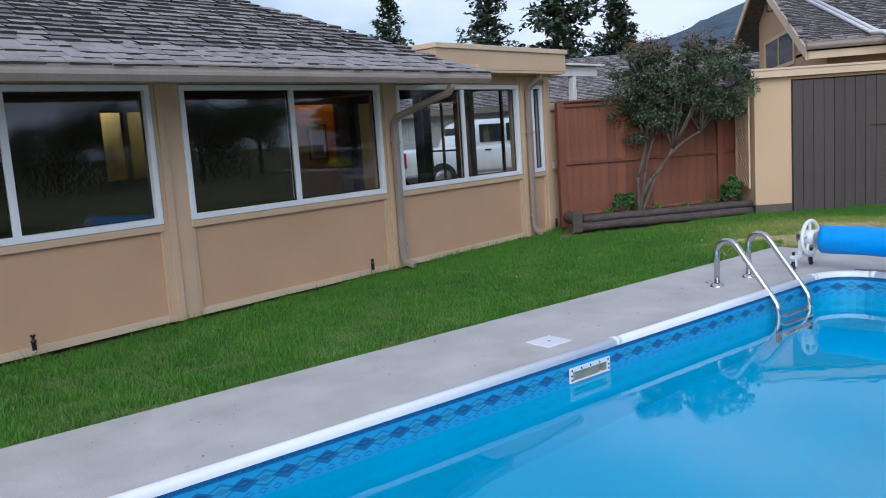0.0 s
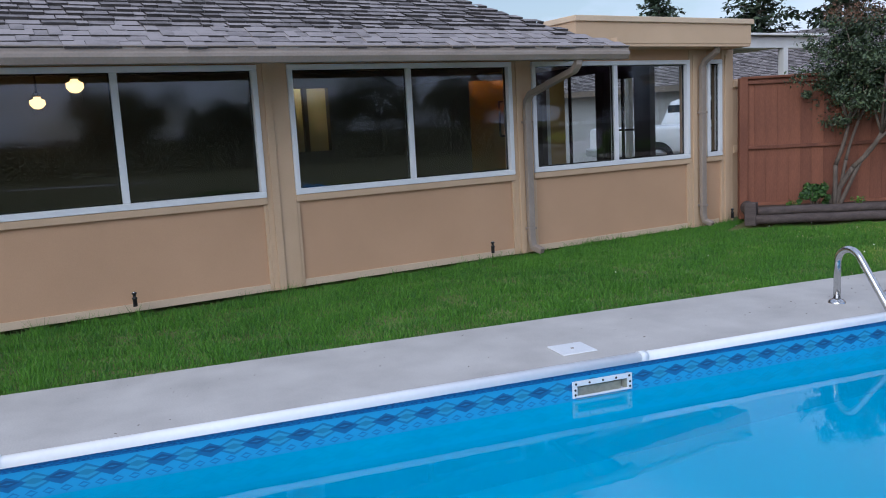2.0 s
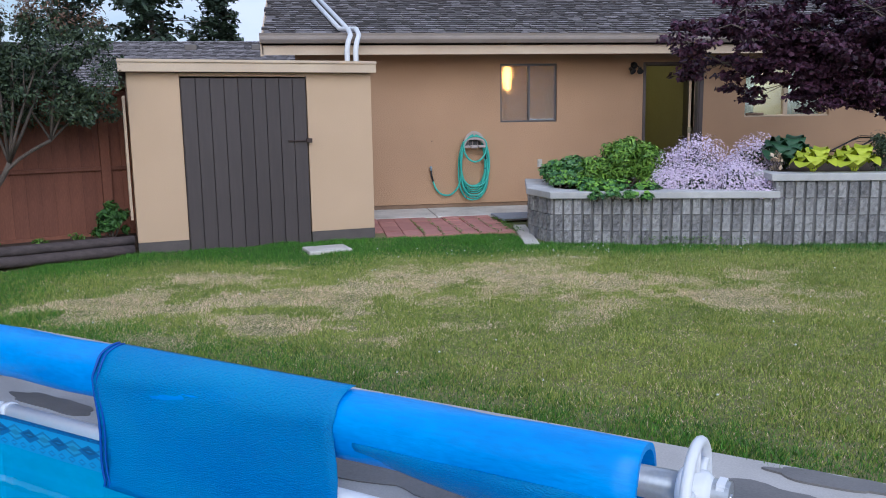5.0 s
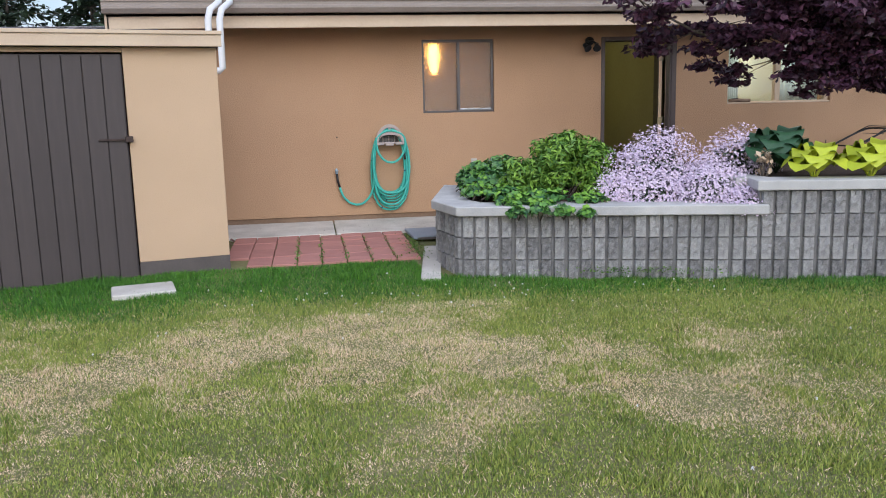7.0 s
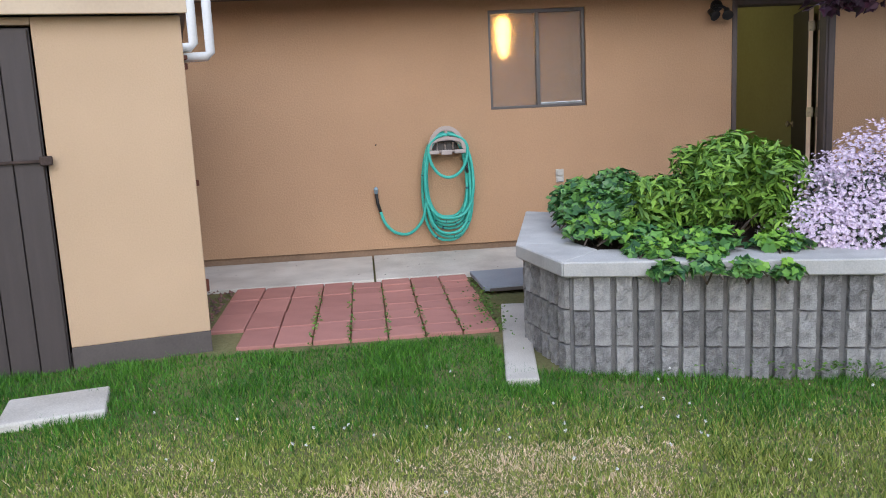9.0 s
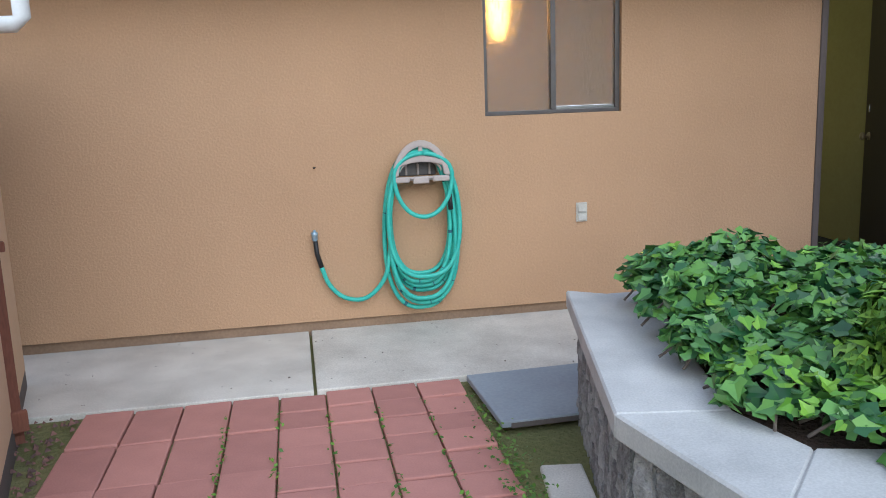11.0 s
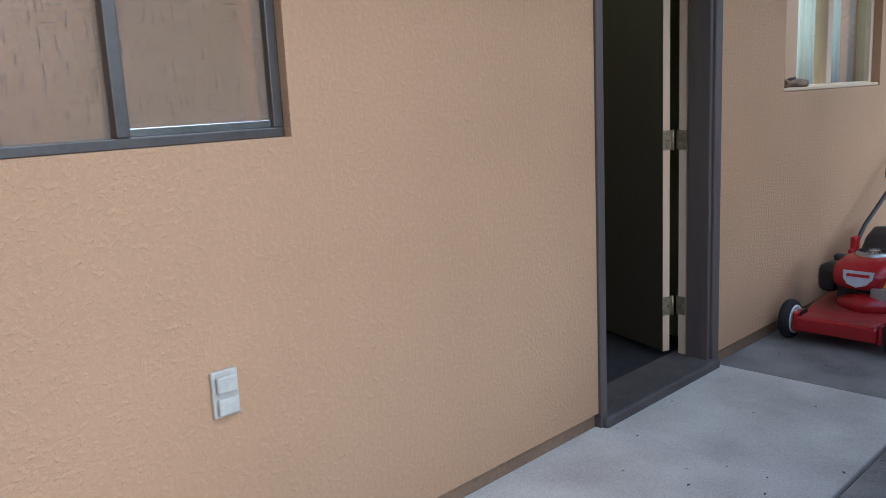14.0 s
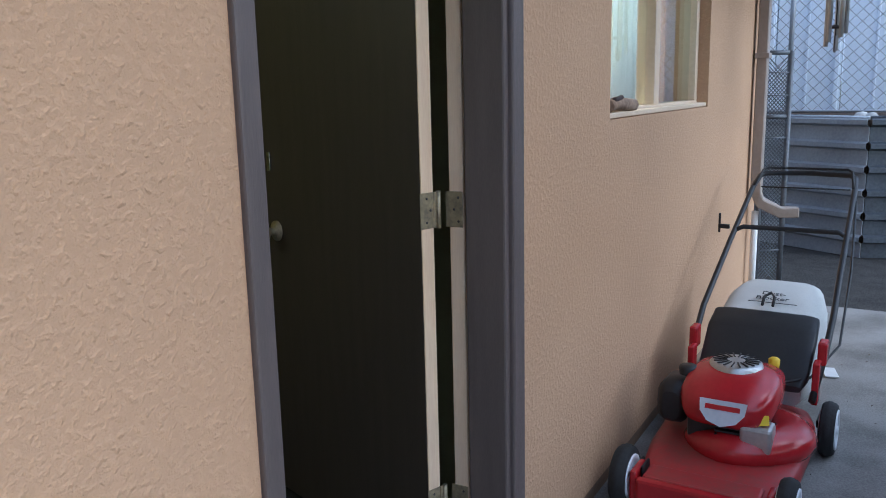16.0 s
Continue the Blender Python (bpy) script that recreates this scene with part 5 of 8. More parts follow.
part("seat", boxes((-0.3, 0.3, -0.3, 0.3, 0.22, 0.44), bevel=0.05), fabric, ch)
part("backrest", boxes((-0.3, 0.3, 0.18, 0.34, 0.4, 0.85), bevel=0.05), fabric, ch)
for x in (-0.37, 0.3):
    part("arm", boxes((x, x + 0.08, -0.3, 0.3, 0.15, 0.6), bevel=0.03), fabric, ch)
for x in (-0.28, 0.28):
    for y in (-0.25, 0.25):
        part("leg", tube(bmesh.new(), [(x, y, 0.22), (x, y, 0)], 0.02, 8), dark_brown, ch)

fl = thing("floodlight", pose(2.05, 0, 2.0), "dark twin floodlight fixture on the stucco wall", "floodlight")
part("back_plate", lathe(bmesh.new(), [(0, 0.03), (0.05, 0.025), (0.055, 0)], 16, pose(0, 0, 0.05, 90, 0, 0)), black_plastic, fl)
for d in (-0.06, 0.05):
    part("lamp_head", lathe(bmesh.new(), [(0, 0.09), (0.025, 0.09), (0.03, 0.04), (0.048, 0), (0.042, 0.004), (0, 0.01)], 14, pose(d, -0.13, -0.03 - 0.3 * abs(d), -50, d * 400, 0)), black_plastic, fl)
    part("arm", tube(bmesh.new(), [(0, -0.02, 0.05), (d * 0.7, -0.05, 0.04), (d, -0.08, 0.02)], 0.012, 8), black_plastic, fl)

ol = thing("outlet_box", pose(0.60, 0, 0.627), "weathered grey outdoor outlet cover", "outlet")
grey_p = mat("grey_plastic", (0.55, 0.53, 0.48), (0.44, 0.42, 0.38), 0.5, scale=12, fine=90)
part("plate", boxes((-0.036, 0.036, -0.012, 0.0, -0.06, 0.06), bevel=0.004), grey_p, ol)
for z in (-0.03, 0.026):
    part("lid", boxes((-0.028, 0.028, -0.026, -0.012, z - 0.022, z + 0.022), bevel=0.005), grey_p, ol)
nl = thing("hook", pose(-1.033, 0, 0.985), "small rusty hook screwed in the stucco", "hook")
part("shank", tube(bmesh.new(), [(0, 0, 0), (0, -0.03, 0), (0.008, -0.036, 0.004)], 0.004, 6), latch_m, nl)
part("washer", lathe(bmesh.new(), [(0, 0.003), (0.007, 0.003), (0.007, 0)], 10, pose(0, 0, 0, 90, 0, 0)), latch_m, nl)

# hose, holder and hose end
hose_m = mat("green_hose", (0.085, 0.52, 0.42), (0.045, 0.40, 0.33), 0.42, scale=6, fine=40, bump=0.1)
taupe_p = mat("taupe_plastic", (0.47, 0.40, 0.37), (0.40, 0.34, 0.31), 0.45, scale=8, fine=80, bump=0.05)
HX, HZ = -0.425, 1.0
ho = thing("hose_holder", pose(HX, 0, HZ), "taupe plastic wall-mounted hose holder", "hose holder")


def flat_band(inner, outer, y0, y1):
    """A moulded band between two lines of (x, z), from y0 to y1 deep."""
    bm = bmesh.new()
    rows = [[bm.verts.new((x, y, z)) for (x, z), y in ((a, y0), (b, y0), (b, y1), (a, y1))] for a, b in zip(inner, outer)]
    for p, q in zip(rows, rows[1:]):
        for k in range(4):
            bm.faces.new((p[k], p[(k + 1) % 4], q[(k + 1) % 4], q[k]))
    bm.faces.new(rows[0])
    bm.faces.new(rows[-1][::-1])
    bmesh.ops.recalc_face_normals(bm, faces=bm.faces[:])
    bmesh.ops.bevel(bm, geom=[e for e in bm.edges if e.calc_face_angle(0) > 0.9], offset=0.004, segments=2, affect="EDGES")
    return bm


def bow(w, z0, z1, n=14, power=1.0):
    """Half of an arch and its mirror: width w at z0, top at z1."""
    return [(-w * math.cos(math.pi * k / n), z0 + (z1 - z0) * math.sin(math.pi * k / n) ** power) for k in range(n + 1)]


part("front_arch", flat_band(bow(0.132, -0.075, 0.088, 18, 1.15), bow(0.168, -0.085, 0.125, 18, 1.1), -0.165, -0.13), taupe_p, ho)
part("rear_arch", flat_band(bow(0.115, -0.075, 0.07, 14), bow(0.135, -0.085, 0.10, 14), -0.03, 0.0), taupe_p, ho)
part("cross_arch", flat_band(bow(0.138, -0.045, 0.0, 14), bow(0.146, -0.018, 0.032, 14), -0.16, -0.138), taupe_p, ho)
part("strut", flat_band([(-0.030, 0.026), (-0.013, 0.05), (-0.010, 0.095)], [(0.030, 0.026), (0.013, 0.05), (0.010, 0.095)], -0.158, -0.14), taupe_p, ho)
part("hose_saddle", flat_band(bow(0.118, -0.06, 0.004, 14), bow(0.126, -0.055, 0.014, 14), -0.14, -0.002), taupe_p, ho)
part("tray_floor", boxes((-0.15, 0.15, -0.14, -0.004, -0.108, -0.098), bevel=0.003), taupe_p, ho)
for x0, x1 in ((-0.165, -0.07), (-0.05, 0.045), (0.065, 0.165)):
    part("lip_tab", boxes((x0, x1, -0.166, -0.14, -0.125 if abs(x0 + x1) < 0.1 else -0.116, -0.082), bevel=0.007), taupe_p, ho)
part("lip_rail", boxes((-0.16, 0.16, -0.162, -0.145, -0.098, -0.084), bevel=0.004), taupe_p, ho)
part("back_plate", boxes((-0.11, 0.11, -0.012, -0.001, -0.09, 0.03), bevel=0.004), alu_dark, ho)
for x in (-0.07, 0.0, 0.07):
    part("back_rib", boxes((x - 0.006, x + 0.006, -0.03, -0.012, -0.085, -0.02), bevel=0.002), taupe_p, ho)
hose = thing("garden_hose", pose(HX, 0, HZ), "coiled green garden hose hanging on its holder", "garden hose")
loops = []
for k in range(8):
    yk = -0.025 - 0.015 * k
    drop = -0.68 - 0.034 * ((k * 3) % 7)
    wide = 0.196 + 0.009 * ((k * 2) % 5)
    top = 0.06 + 0.004 * (k % 3)
    n = 44
    for j in range(n):
        a = math.pi / 2 - 2 * math.pi * j / n
        ca, sa = math.cos(a), math.sin(a)
        x = wide * math.copysign(abs(ca) ** 0.8, ca) * (0.82 + 0.18 * (0.5 - 0.5 * sa))
        z = (top + drop) / 2 + (top - drop) / 2 * math.copysign(abs(sa) ** 0.9, sa)
        loops.append((x + 0.012 * math.sin(k * 2.1), yk - 0.016 * j / n, z))
part("coil", tube(bmesh.new(), loops, 0.0135, 10), hose_m, hose)
short = [(0.17 * math.cos(a) + 0.01, -0.155, -0.08 + (0.24 if math.sin(a) < 0 else 0.13) * math.sin(a)) for a in (radians(90 - 8 * k) for k in range(46))]
part("upper_loop", tube(bmesh.new(), short, 0.0135, 10), hose_m, hose)
tail = [(-0.19, -0.12, -0.45), (-0.22, -0.1, -0.64), (-0.28, -0.07, -0.75), (-0.37, -0.05, -0.81), (-0.48, -0.045, -0.79), (-0.56, -0.045, -0.71), (-0.60, -0.045, -0.6)]
bend = []
for i in range(len(tail) - 1):
    p0, p1, p2, p3 = [Vector(tail[min(max(i + k, 0), len(tail) - 1)]) for k in (-1, 0, 1, 2)]
    for t in (0, 0.25, 0.5, 0.75):
        bend.append(0.5 * (2 * p1 + (p2 - p0) * t + (2 * p0 - 5 * p1 + 4 * p2 - p3) * t * t + (3 * p1 - p0 - 3 * p2 + p3) * t ** 3))
part("tail", tube(bmesh.new(), bend + [Vector(tail[-1])], 0.0135, 10), hose_m, hose)
ink_m = mat("hose_ink", (0.03, 0.12, 0.16), (0.02, 0.09, 0.12), 0.5)
for k in range(46):
    j = (37 + k * 5) % (len(loops) - 2)
    a, b = Vector(loops[j]), Vector(loops[j + 1])
    d = (b - a).normalized()
    c = a.lerp(b, 0.4)
    if c.z < 0.0:
        part("printed_mark", tube(bmesh.new(), [c + Vector((0, -0.001, 0)), c + d * (0.006 + 0.012 * (k % 3 == 0)) + Vector((0, -0.001, 0))], 0.0137, 8, False), ink_m, hose)
part("strain_relief", tube(bmesh.new(), [(-0.60, -0.045, -0.6), (-0.622, -0.045, -0.52), (-0.628, -0.045, -0.44)], 0.014, 8), black_plastic, hose, "black strain relief sleeve")
part("nozzle", lathe(bmesh.new(), [(0.012, 0), (0.018, 0.01), (0.018, 0.03), (0.02, 0.032), (0.02, 0.05), (0.01, 0.055), (0.008, 0.065), (0, 0.065)], 12, pose(-0.63, -0.045, -0.44)), mat("blue_tap", (0.25, 0.42, 0.55), (0.4, 0.42, 0.43), 0.4, 0.5, scale=30), hose, "blue and steel hose end")
part("coupling", tube(bmesh.new(), [(0.17, -0.12, -0.2), (0.175, -0.12, -0.29)], 0.016, 8), black_plastic, hose)

# two white pipes running down the roof edge to the shed roof
pipes = thing("drain_pipes", pose(0, 0, 0), "pair of white plastic pipes bent over the roof edge", "pipe")
for d in (0, 0.11):
    part("pipe", tube(bmesh.new(), [(-2.85 + d, 2.2, EZ + (2.2 - EY) * KB + 0.05), (-2.32 + d, -0.2, EZ + (-0.2 - EY) * KB + 0.06), (-2.22 + d, -0.58, 2.52), (-2.20 + d, -0.80, 2.42), (-2.25 + d, -1.2, 2.30), (-2.27 + d, -1.25, 2.2), (-2.27 + d, -1.25, 1.80 - d * 0.6), (-2.30 + d, -1.25, 1.775 - d * 0.6), (-2.4, -1.25, 1.77 - d * 0.6)], 0.033, 12), white_paint, pipes)
# paving pieces
pav = thing("patio", pose(0, 0, 0), "small patio of red concrete pavers with weeds in the joints", "patio", kind="structure")
part("bedding", boxes((-2.18, -0.4, -2.85, -1.04, -0.1, -0.035), bevel=0), soil_m, pav)
PW = 0.218
pv = {n: mesh_of("paver", boxes((0.004, PW - 0.004, 0.004, n - 0.004, -0.05, 0.0), bevel=0.006), paver_m) for n in (0.2, 0.4)}
for c in range(8):
    y = -1.05
    long = c < 4
    while y > -2.75:
        n = 0.4 if long else 0.2
        if (c == 0 and y < -2.2) or y - n < -2.8:
            break
        piece("paver", pv[n], pav, pose(-2.16 + c * PW, y - n + random.uniform(-0.004, 0.004), random.uniform(-0.012, 0.0), random.uniform(-0.7, 0.7), random.uniform(-0.7, 0.7), random.uniform(-0.6, 0.6)))
        y -= n
bs = thing("board", pose(-0.06, -1.38, 0.0, 0, 0, 2), "grey-blue sheet of board lying on the ground", "board")
part("sheet", boxes((-0.32, 0.40, -0.32, 0.29, 0.0, 0.03), bevel=0.005), mat("blue_grey_board", (0.30, 0.34, 0.38), (0.23, 0.26, 0.30), 0.7, scale=2, fine=60), bs)
part("batten", boxes((-0.28, 0.36, -0.322, -0.29, -0.005, 0.02), bevel=0.004), base_brown, bs)
edging = part("kerb", boxes((-0.11, 0.05, -1.47, 0.05, -0.08, -0.008), bevel=0.01), slab_m, m=pose(-0.21, -2.12, 0, 0, 0, -8.8))
tagged(edging, "pale concrete strip along the planter side", "kerb", kind="structure")
st = part("stepping_stone", boxes((-0.23, 0.22, -0.18, 0.18, -0.04, 0.012), bevel=0.012), slab_m, m=pose(-2.63, -3.46, 0, 0, 0, 13))
tagged(st, "pale square concrete stepping stone in the grass", "stepping stone")
gravel = [(random.uniform(-2.5, -2.18), random.uniform(-2.2, -1.08), random.uniform(-0.02, 0.0)) for _ in range(260)]
gv = []
for x, y, z in gravel:
    r = random.uniform(0.008, 0.02)
    c = [Vector((x + r * math.cos(a), y + r * math.sin(a) * 0.8, z)) for a in (0.3, 2.3, 4.4)]
    t = Vector((x, y, z + r))
    for i in range(3):
        gv += [c[i], c[(i + 1) % 3], t]
gr = new("gravel", soup("gravel", [tuple(v) for v in gv], 3, mat("red_gravel", (0.22, 0.11, 0.09), (0.10, 0.06, 0.055), 0.95, scale=30, island=0.6)))
tagged(gr, "reddish gravel between shed and patio", "gravel", kind="stuff")
# ---- plants ----
RNG = np.random.default_rng(7)


def leaf_mat(name, a, b, rough=0.5, scale=2.0):
    """Leaf: colour differs leaf by leaf, and light passes through thinly."""
    m = mat(name, a, b, rough, scale=scale, fine=25, bump=0.1, island=0.8, low=0.2, high=0.8)
    p = m.node_tree.nodes["Principled BSDF"]
    p.inputs["Subsurface Weight"].default_value = 0.0
    return m


def unit(v):
    return v / np.maximum(np.linalg.norm(v, axis=-1, keepdims=True), 1e-9)


def leaf_verts(pts, facing, size, aspect=0.5, shape="leaf", jitter=0.5):
    """Corners of a leaf at each point: a rhomb with a fold, or a lobed leaf of five points."""
    n = len(pts)
    nrm = unit(facing + RNG.normal(0, jitter, (n, 3)))
    d = unit(np.cross(nrm, RNG.normal(0, 1, (n, 3))))
    s = np.cross(nrm, d)
    L = (size * RNG.uniform(0.65, 1.3, n))[:, None]
    base, tip = pts - d * L * 0.5, pts + d * L * 0.5
    mid = pts + nrm * L * 0.08
    if shape == "leaf":
        a, b = mid + s * L * aspect * 0.5, mid - s * L * aspect * 0.5
        return np.stack([base, a, tip, b], 1).reshape(-1, 3), 4
    if shape == "blade":
        a, b = base + s * L * aspect * 0.5, base - s * L * aspect * 0.5
        return np.stack([a, tip, b], 1).reshape(-1, 3), 3
    # lobed leaf: two halves folded along the midrib
    halves = []
    for side in (1, -1):
        rim = ((-0.36, 0.0), (-0.50, 0.26), (-0.28, 0.38), (-0.02, 0.52), (0.15, 0.27), (0.70, 0.0))
        halves.append(np.stack([pts + d * L * x + s * L * y * side + nrm * L * (0.06 + 0.26 * abs(y) - 0.18 * max(0, x)) for x, y in rim], 1))
    return np.concatenate(halves).reshape(-1, 3), 6


def clumps(centres, radii, n, shell=0.5):
    """Points gathered round centres, more towards the outside of each clump."""
    k = RNG.integers(0, len(centres), n)
    v = unit(RNG.normal(0, 1, (n, 3)))
    r = RNG.uniform(shell ** 2, 1, n)[:, None] ** 0.5
    return np.asarray(centres)[k] + v * r * np.asarray(radii)[k], v


green_dark = leaf_mat("leaf_olive", (0.085, 0.125, 0.06), (0.026, 0.042, 0.026))
green_mid = leaf_mat("leaf_green", (0.14, 0.27, 0.035), (0.055, 0.13, 0.02))
ivy_m = leaf_mat("leaf_ivy", (0.145, 0.32, 0.07), (0.028, 0.10, 0.035), 0.28)
lime_m = leaf_mat("leaf_lime", (0.22, 0.42, 0.05), (0.11, 0.27, 0.03))
maple_m = leaf_mat("leaf_maple", (0.115, 0.042, 0.078), (0.034, 0.015, 0.028))
hosta_m = leaf_mat("leaf_hosta", (0.58, 0.62, 0.05), (0.40, 0.50, 0.04), 0.4)
hosta_dark = leaf_mat("leaf_hosta_dark", (0.05, 0.13, 0.06), (0.025, 0.07, 0.035), 0.4)
conifer_m = leaf_mat("needles", (0.055, 0.085, 0.045), (0.018, 0.032, 0.02))
bark_m = mat("bark", (0.17, 0.138, 0.112), (0.08, 0.063, 0.052), 0.95, scale=14, fine=70, bump=0.8, dist=0.01, stretch=(1, 1, 0.3))
petal_m = leaf_mat("petal_lilac", (0.88, 0.76, 0.86), (0.66, 0.52, 0.70), 0.6)


def bark_branch(bm, a, b, r0, r1, bend=0.12, n=6):
    a, b = Vector(a), Vector(b)
    off = Vector((random.uniform(-1, 1), random.uniform(-1, 1), random.uniform(-0.4, 0.6))) * (b - a).length * bend
    pts = [a.lerp(b, k / n) + off * math.sin(math.pi * k / n) for k in range(n + 1)]
    tube(bm, pts, r0, 8, True, r1)
    return pts


def stems_tree():
    """Small multi-stemmed tree with a loose dark crown."""
    th = thing("tree", pose(-6.2, -3.42, 0.12) @ Matrix.Scale(1.05, 4), "small multi-stemmed tree with loose dark olive foliage", "tree")
    tips = []
    for mid, end, r in (((0.04, 0.0, 0.45), (0.16, 0.05, 0.92), 0.028), ((0.22, 0.02, 0.42), (0.50, 0.04, 0.80), 0.034), ((0.14, 0.06, 0.5), (0.26, 0.10, 0.95), 0.022), ((0.30, 0.05, 0.5), (0.86, 0.12, 1.0), 0.024)):
        bm = bmesh.new()
        base = Vector((random.uniform(-0.05, 0.08), 0, -0.05))
        bark_branch(bm, base, mid, r, r * 0.85, 0.06, 5)
        pts = bark_branch(bm, mid, end, r * 0.85, r * 0.66, 0.10, 5)
        start = pts[-1]
        for _ in range(7):
            e = start + Vector((random.uniform(-0.45, 0.5), random.uniform(-0.28, 0.28), random.uniform(0.3, 1.15)))
            p2 = bark_branch(bm, start, e, r * 0.5, 0.005, 0.12, 5)
            tips += [p2[-1], p2[3]]
            for _ in range(2):
                e2 = p2[3] + Vector((random.uniform(-0.3, 0.3), random.uniform(-0.25, 0.25), random.uniform(-0.1, 0.4)))
                bark_branch(bm, p2[3], e2, r * 0.22, 0.003, 0.1, 3)
                tips.append(e2)
        part("trunk", bm, bark_m, th)
    tips = [t for t in tips if t.z < 2.3 and -0.35 < t.x < 1.4]
    extra = []
    for cx, cz, rx, rz_, n in ((0.12, 1.50, 0.46, 0.58, 40), (0.98, 1.66, 0.52, 0.46, 34), (0.58, 1.90, 0.66, 0.32, 26), (1.25, 1.25, 0.2, 0.2, 5)):
        for _ in range(n):
            a, q = random.uniform(0, 6.283), random.random() ** 0.5
            extra.append(Vector((cx + rx * q * math.cos(a), 0.1 + random.gauss(0, 0.17), cz + rz_ * q * math.sin(a))))
    c = np.array([tuple(t) for t in tips + extra])
    c[:, 1] = np.minimum(c[:, 1], 0.3)
    rad = RNG.uniform(0.05, 0.20, len(c))[:, None] * (1.15, 1, 0.8)
    pts, v = clumps(c, rad, 30000, 0.1)
    ve, k = leaf_verts(pts, v * 0.5 + (0, 0, 0.4), 0.042, 0.5)
    ob = new("crown", soup("crown", ve, k, green_dark))
    ob.parent = th
    # reddish shoot tips on the top
    top = c[c[:, 2] > 1.95]
    pts, v = clumps(top + (0, 0, 0.12), np.full((len(top), 1), 0.14), 1500, 0.1)
    ve, k = leaf_verts(pts, v + (0, 0, 0.6), 0.04, 0.4)
    ob = new("young_growth", soup("young_growth", ve, k, leaf_mat("leaf_bronze", (0.20, 0.10, 0.06), (0.09, 0.06, 0.035))))
    ob.parent = th
    ob["label"] = "bronze young shoots"


stems_tree()


def bush(name, place, size, n, material, leaf, label, category, aspect=0.5, shape="leaf", stems=9, flat=0.6):
    th = thing(name, pose(*place), label, category)
    bm = bmesh.new()
    c = []
    for k in range(stems):
        a = 2 * math.pi * k / stems + random.uniform(-0.3, 0.3)
        r = random.uniform(0.25, 0.8)
        e = (size[0] * r * math.cos(a), size[1] * r * math.sin(a), size[2] * random.uniform(0.45, 0.9) * (1.15 - 0.5 * r))
        bark_branch(bm, (e[0] * 0.15, e[1] * 0.15, -0.02), e, 0.007, 0.003, 0.1, 4)
        c.append(e)
    part("stems", bm, bark_m, th)
    for _ in range(stems * 2):
        a, r = random.uniform(0, 6.28), random.uniform(0, 0.9)
        c.append((size[0] * r * math.cos(a), size[1] * r * math.sin(a), size[2] * (1 - r * r) * random.uniform(0.35, 0.95)))
    c = np.array(c)
    rad = np.full((len(c), 1), min(size) * 0.33) * RNG.uniform(0.6, 1.2, (len(c), 1))
    pts, v = clumps(c, rad, n, 0.3)
    pts[:, 2] = np.abs(pts[:, 2])
    ve, k = leaf_verts(pts, v + (0, 0, flat), leaf, aspect, shape)
    ob = new("foliage", soup("foliage", ve, k, material))
    ob.parent = th
    return th


bush("shrub", (-6.36, -3.66, 0.13), (0.20, 0.15, 0.30), 1900, leaf_mat("leaf_shade", (0.07, 0.16, 0.035), (0.022, 0.06, 0.018)), 0.05, "small green shrub at the foot of the tree", "shrub")
bush("shrub", (-4.86, -3.02, 0.13), (0.17, 0.2, 0.42), 1100, leaf_mat("leaf_deep", (0.08, 0.19, 0.04), (0.03, 0.08, 0.02)), 0.075, "broad-leaved green shrub beside the shed", "shrub")
# planter plants
bush("peony_bush", (0.76, -3.02, 0.49), (0.58, 0.36, 0.56), 12500, leaf_mat("leaf_peony", (0.24, 0.42, 0.055), (0.08, 0.19, 0.03)), 0.075, "bushy bright green peony without flowers", "shrub", 0.26, stems=16)
weed = [(-6.6, -3.85), (-5.9, -3.4), (-5.2, -3.1), (-5.5, -3.3)]
for x, y in weed:
    bush("weed", (x, y, 0.13), (0.1, 0.08, 0.08), 120, green_mid, 0.03, "low green weed on the soil bed", "weed", stems=4)


def ivy_patch(name, outline_pts, n, z, spread, label, lime=0.03, leaf=0.056):
    """Ivy: runners on the soil and over the cap, leaves held flat above them."""
    th = thing(name, pose(0, 0, 0), label, "ivy")
    bm = bmesh.new()
    c, rad = [], []
    for (x, y, h, r) in outline_pts:
        for _ in range(3):
            a = random.uniform(0, 6.28)
            tube(bm, [(x, y, z), (x + r * 0.5 * math.cos(a), y + r * 0.5 * math.sin(a), z + h * 0.7), (x + r * math.cos(a), y + r * math.sin(a), z + h * 0.3)], 0.005, 5)
        c.append((x, y, z + h * 0.45))
        rad.append((r, r, h * 0.6))
    part("runners", bm, bark_m, th)
    k = RNG.integers(0, len(c), n)
    v = unit(RNG.normal(0, 1, (n, 3)))
    v[:, 2] = np.abs(v[:, 2]) * 1.2
    pts = np.array(c)[k] + unit(v) * np.array(rad)[k] * RNG.uniform(0.55, 1, (n, 1))
    f = v * 0.5 + (0, -0.15, 0.8)
    m = RNG.random(n) < lime
    ve, q = leaf_verts(pts[~m], f[~m], leaf, 1, "ivy", 0.5)
    ob = new("leaves", soup("leaves", ve, q, ivy_m))
    ob.parent = th
    ve, q = leaf_verts(pts[m] + (0, -0.01, 0.02), f[m], 0.042, 1, "ivy", 0.4)
    ob = new("young_leaves", soup("young_leaves", ve, q, lime_m))
    ob.parent = th
    ob["label"] = "lime green young leaves"


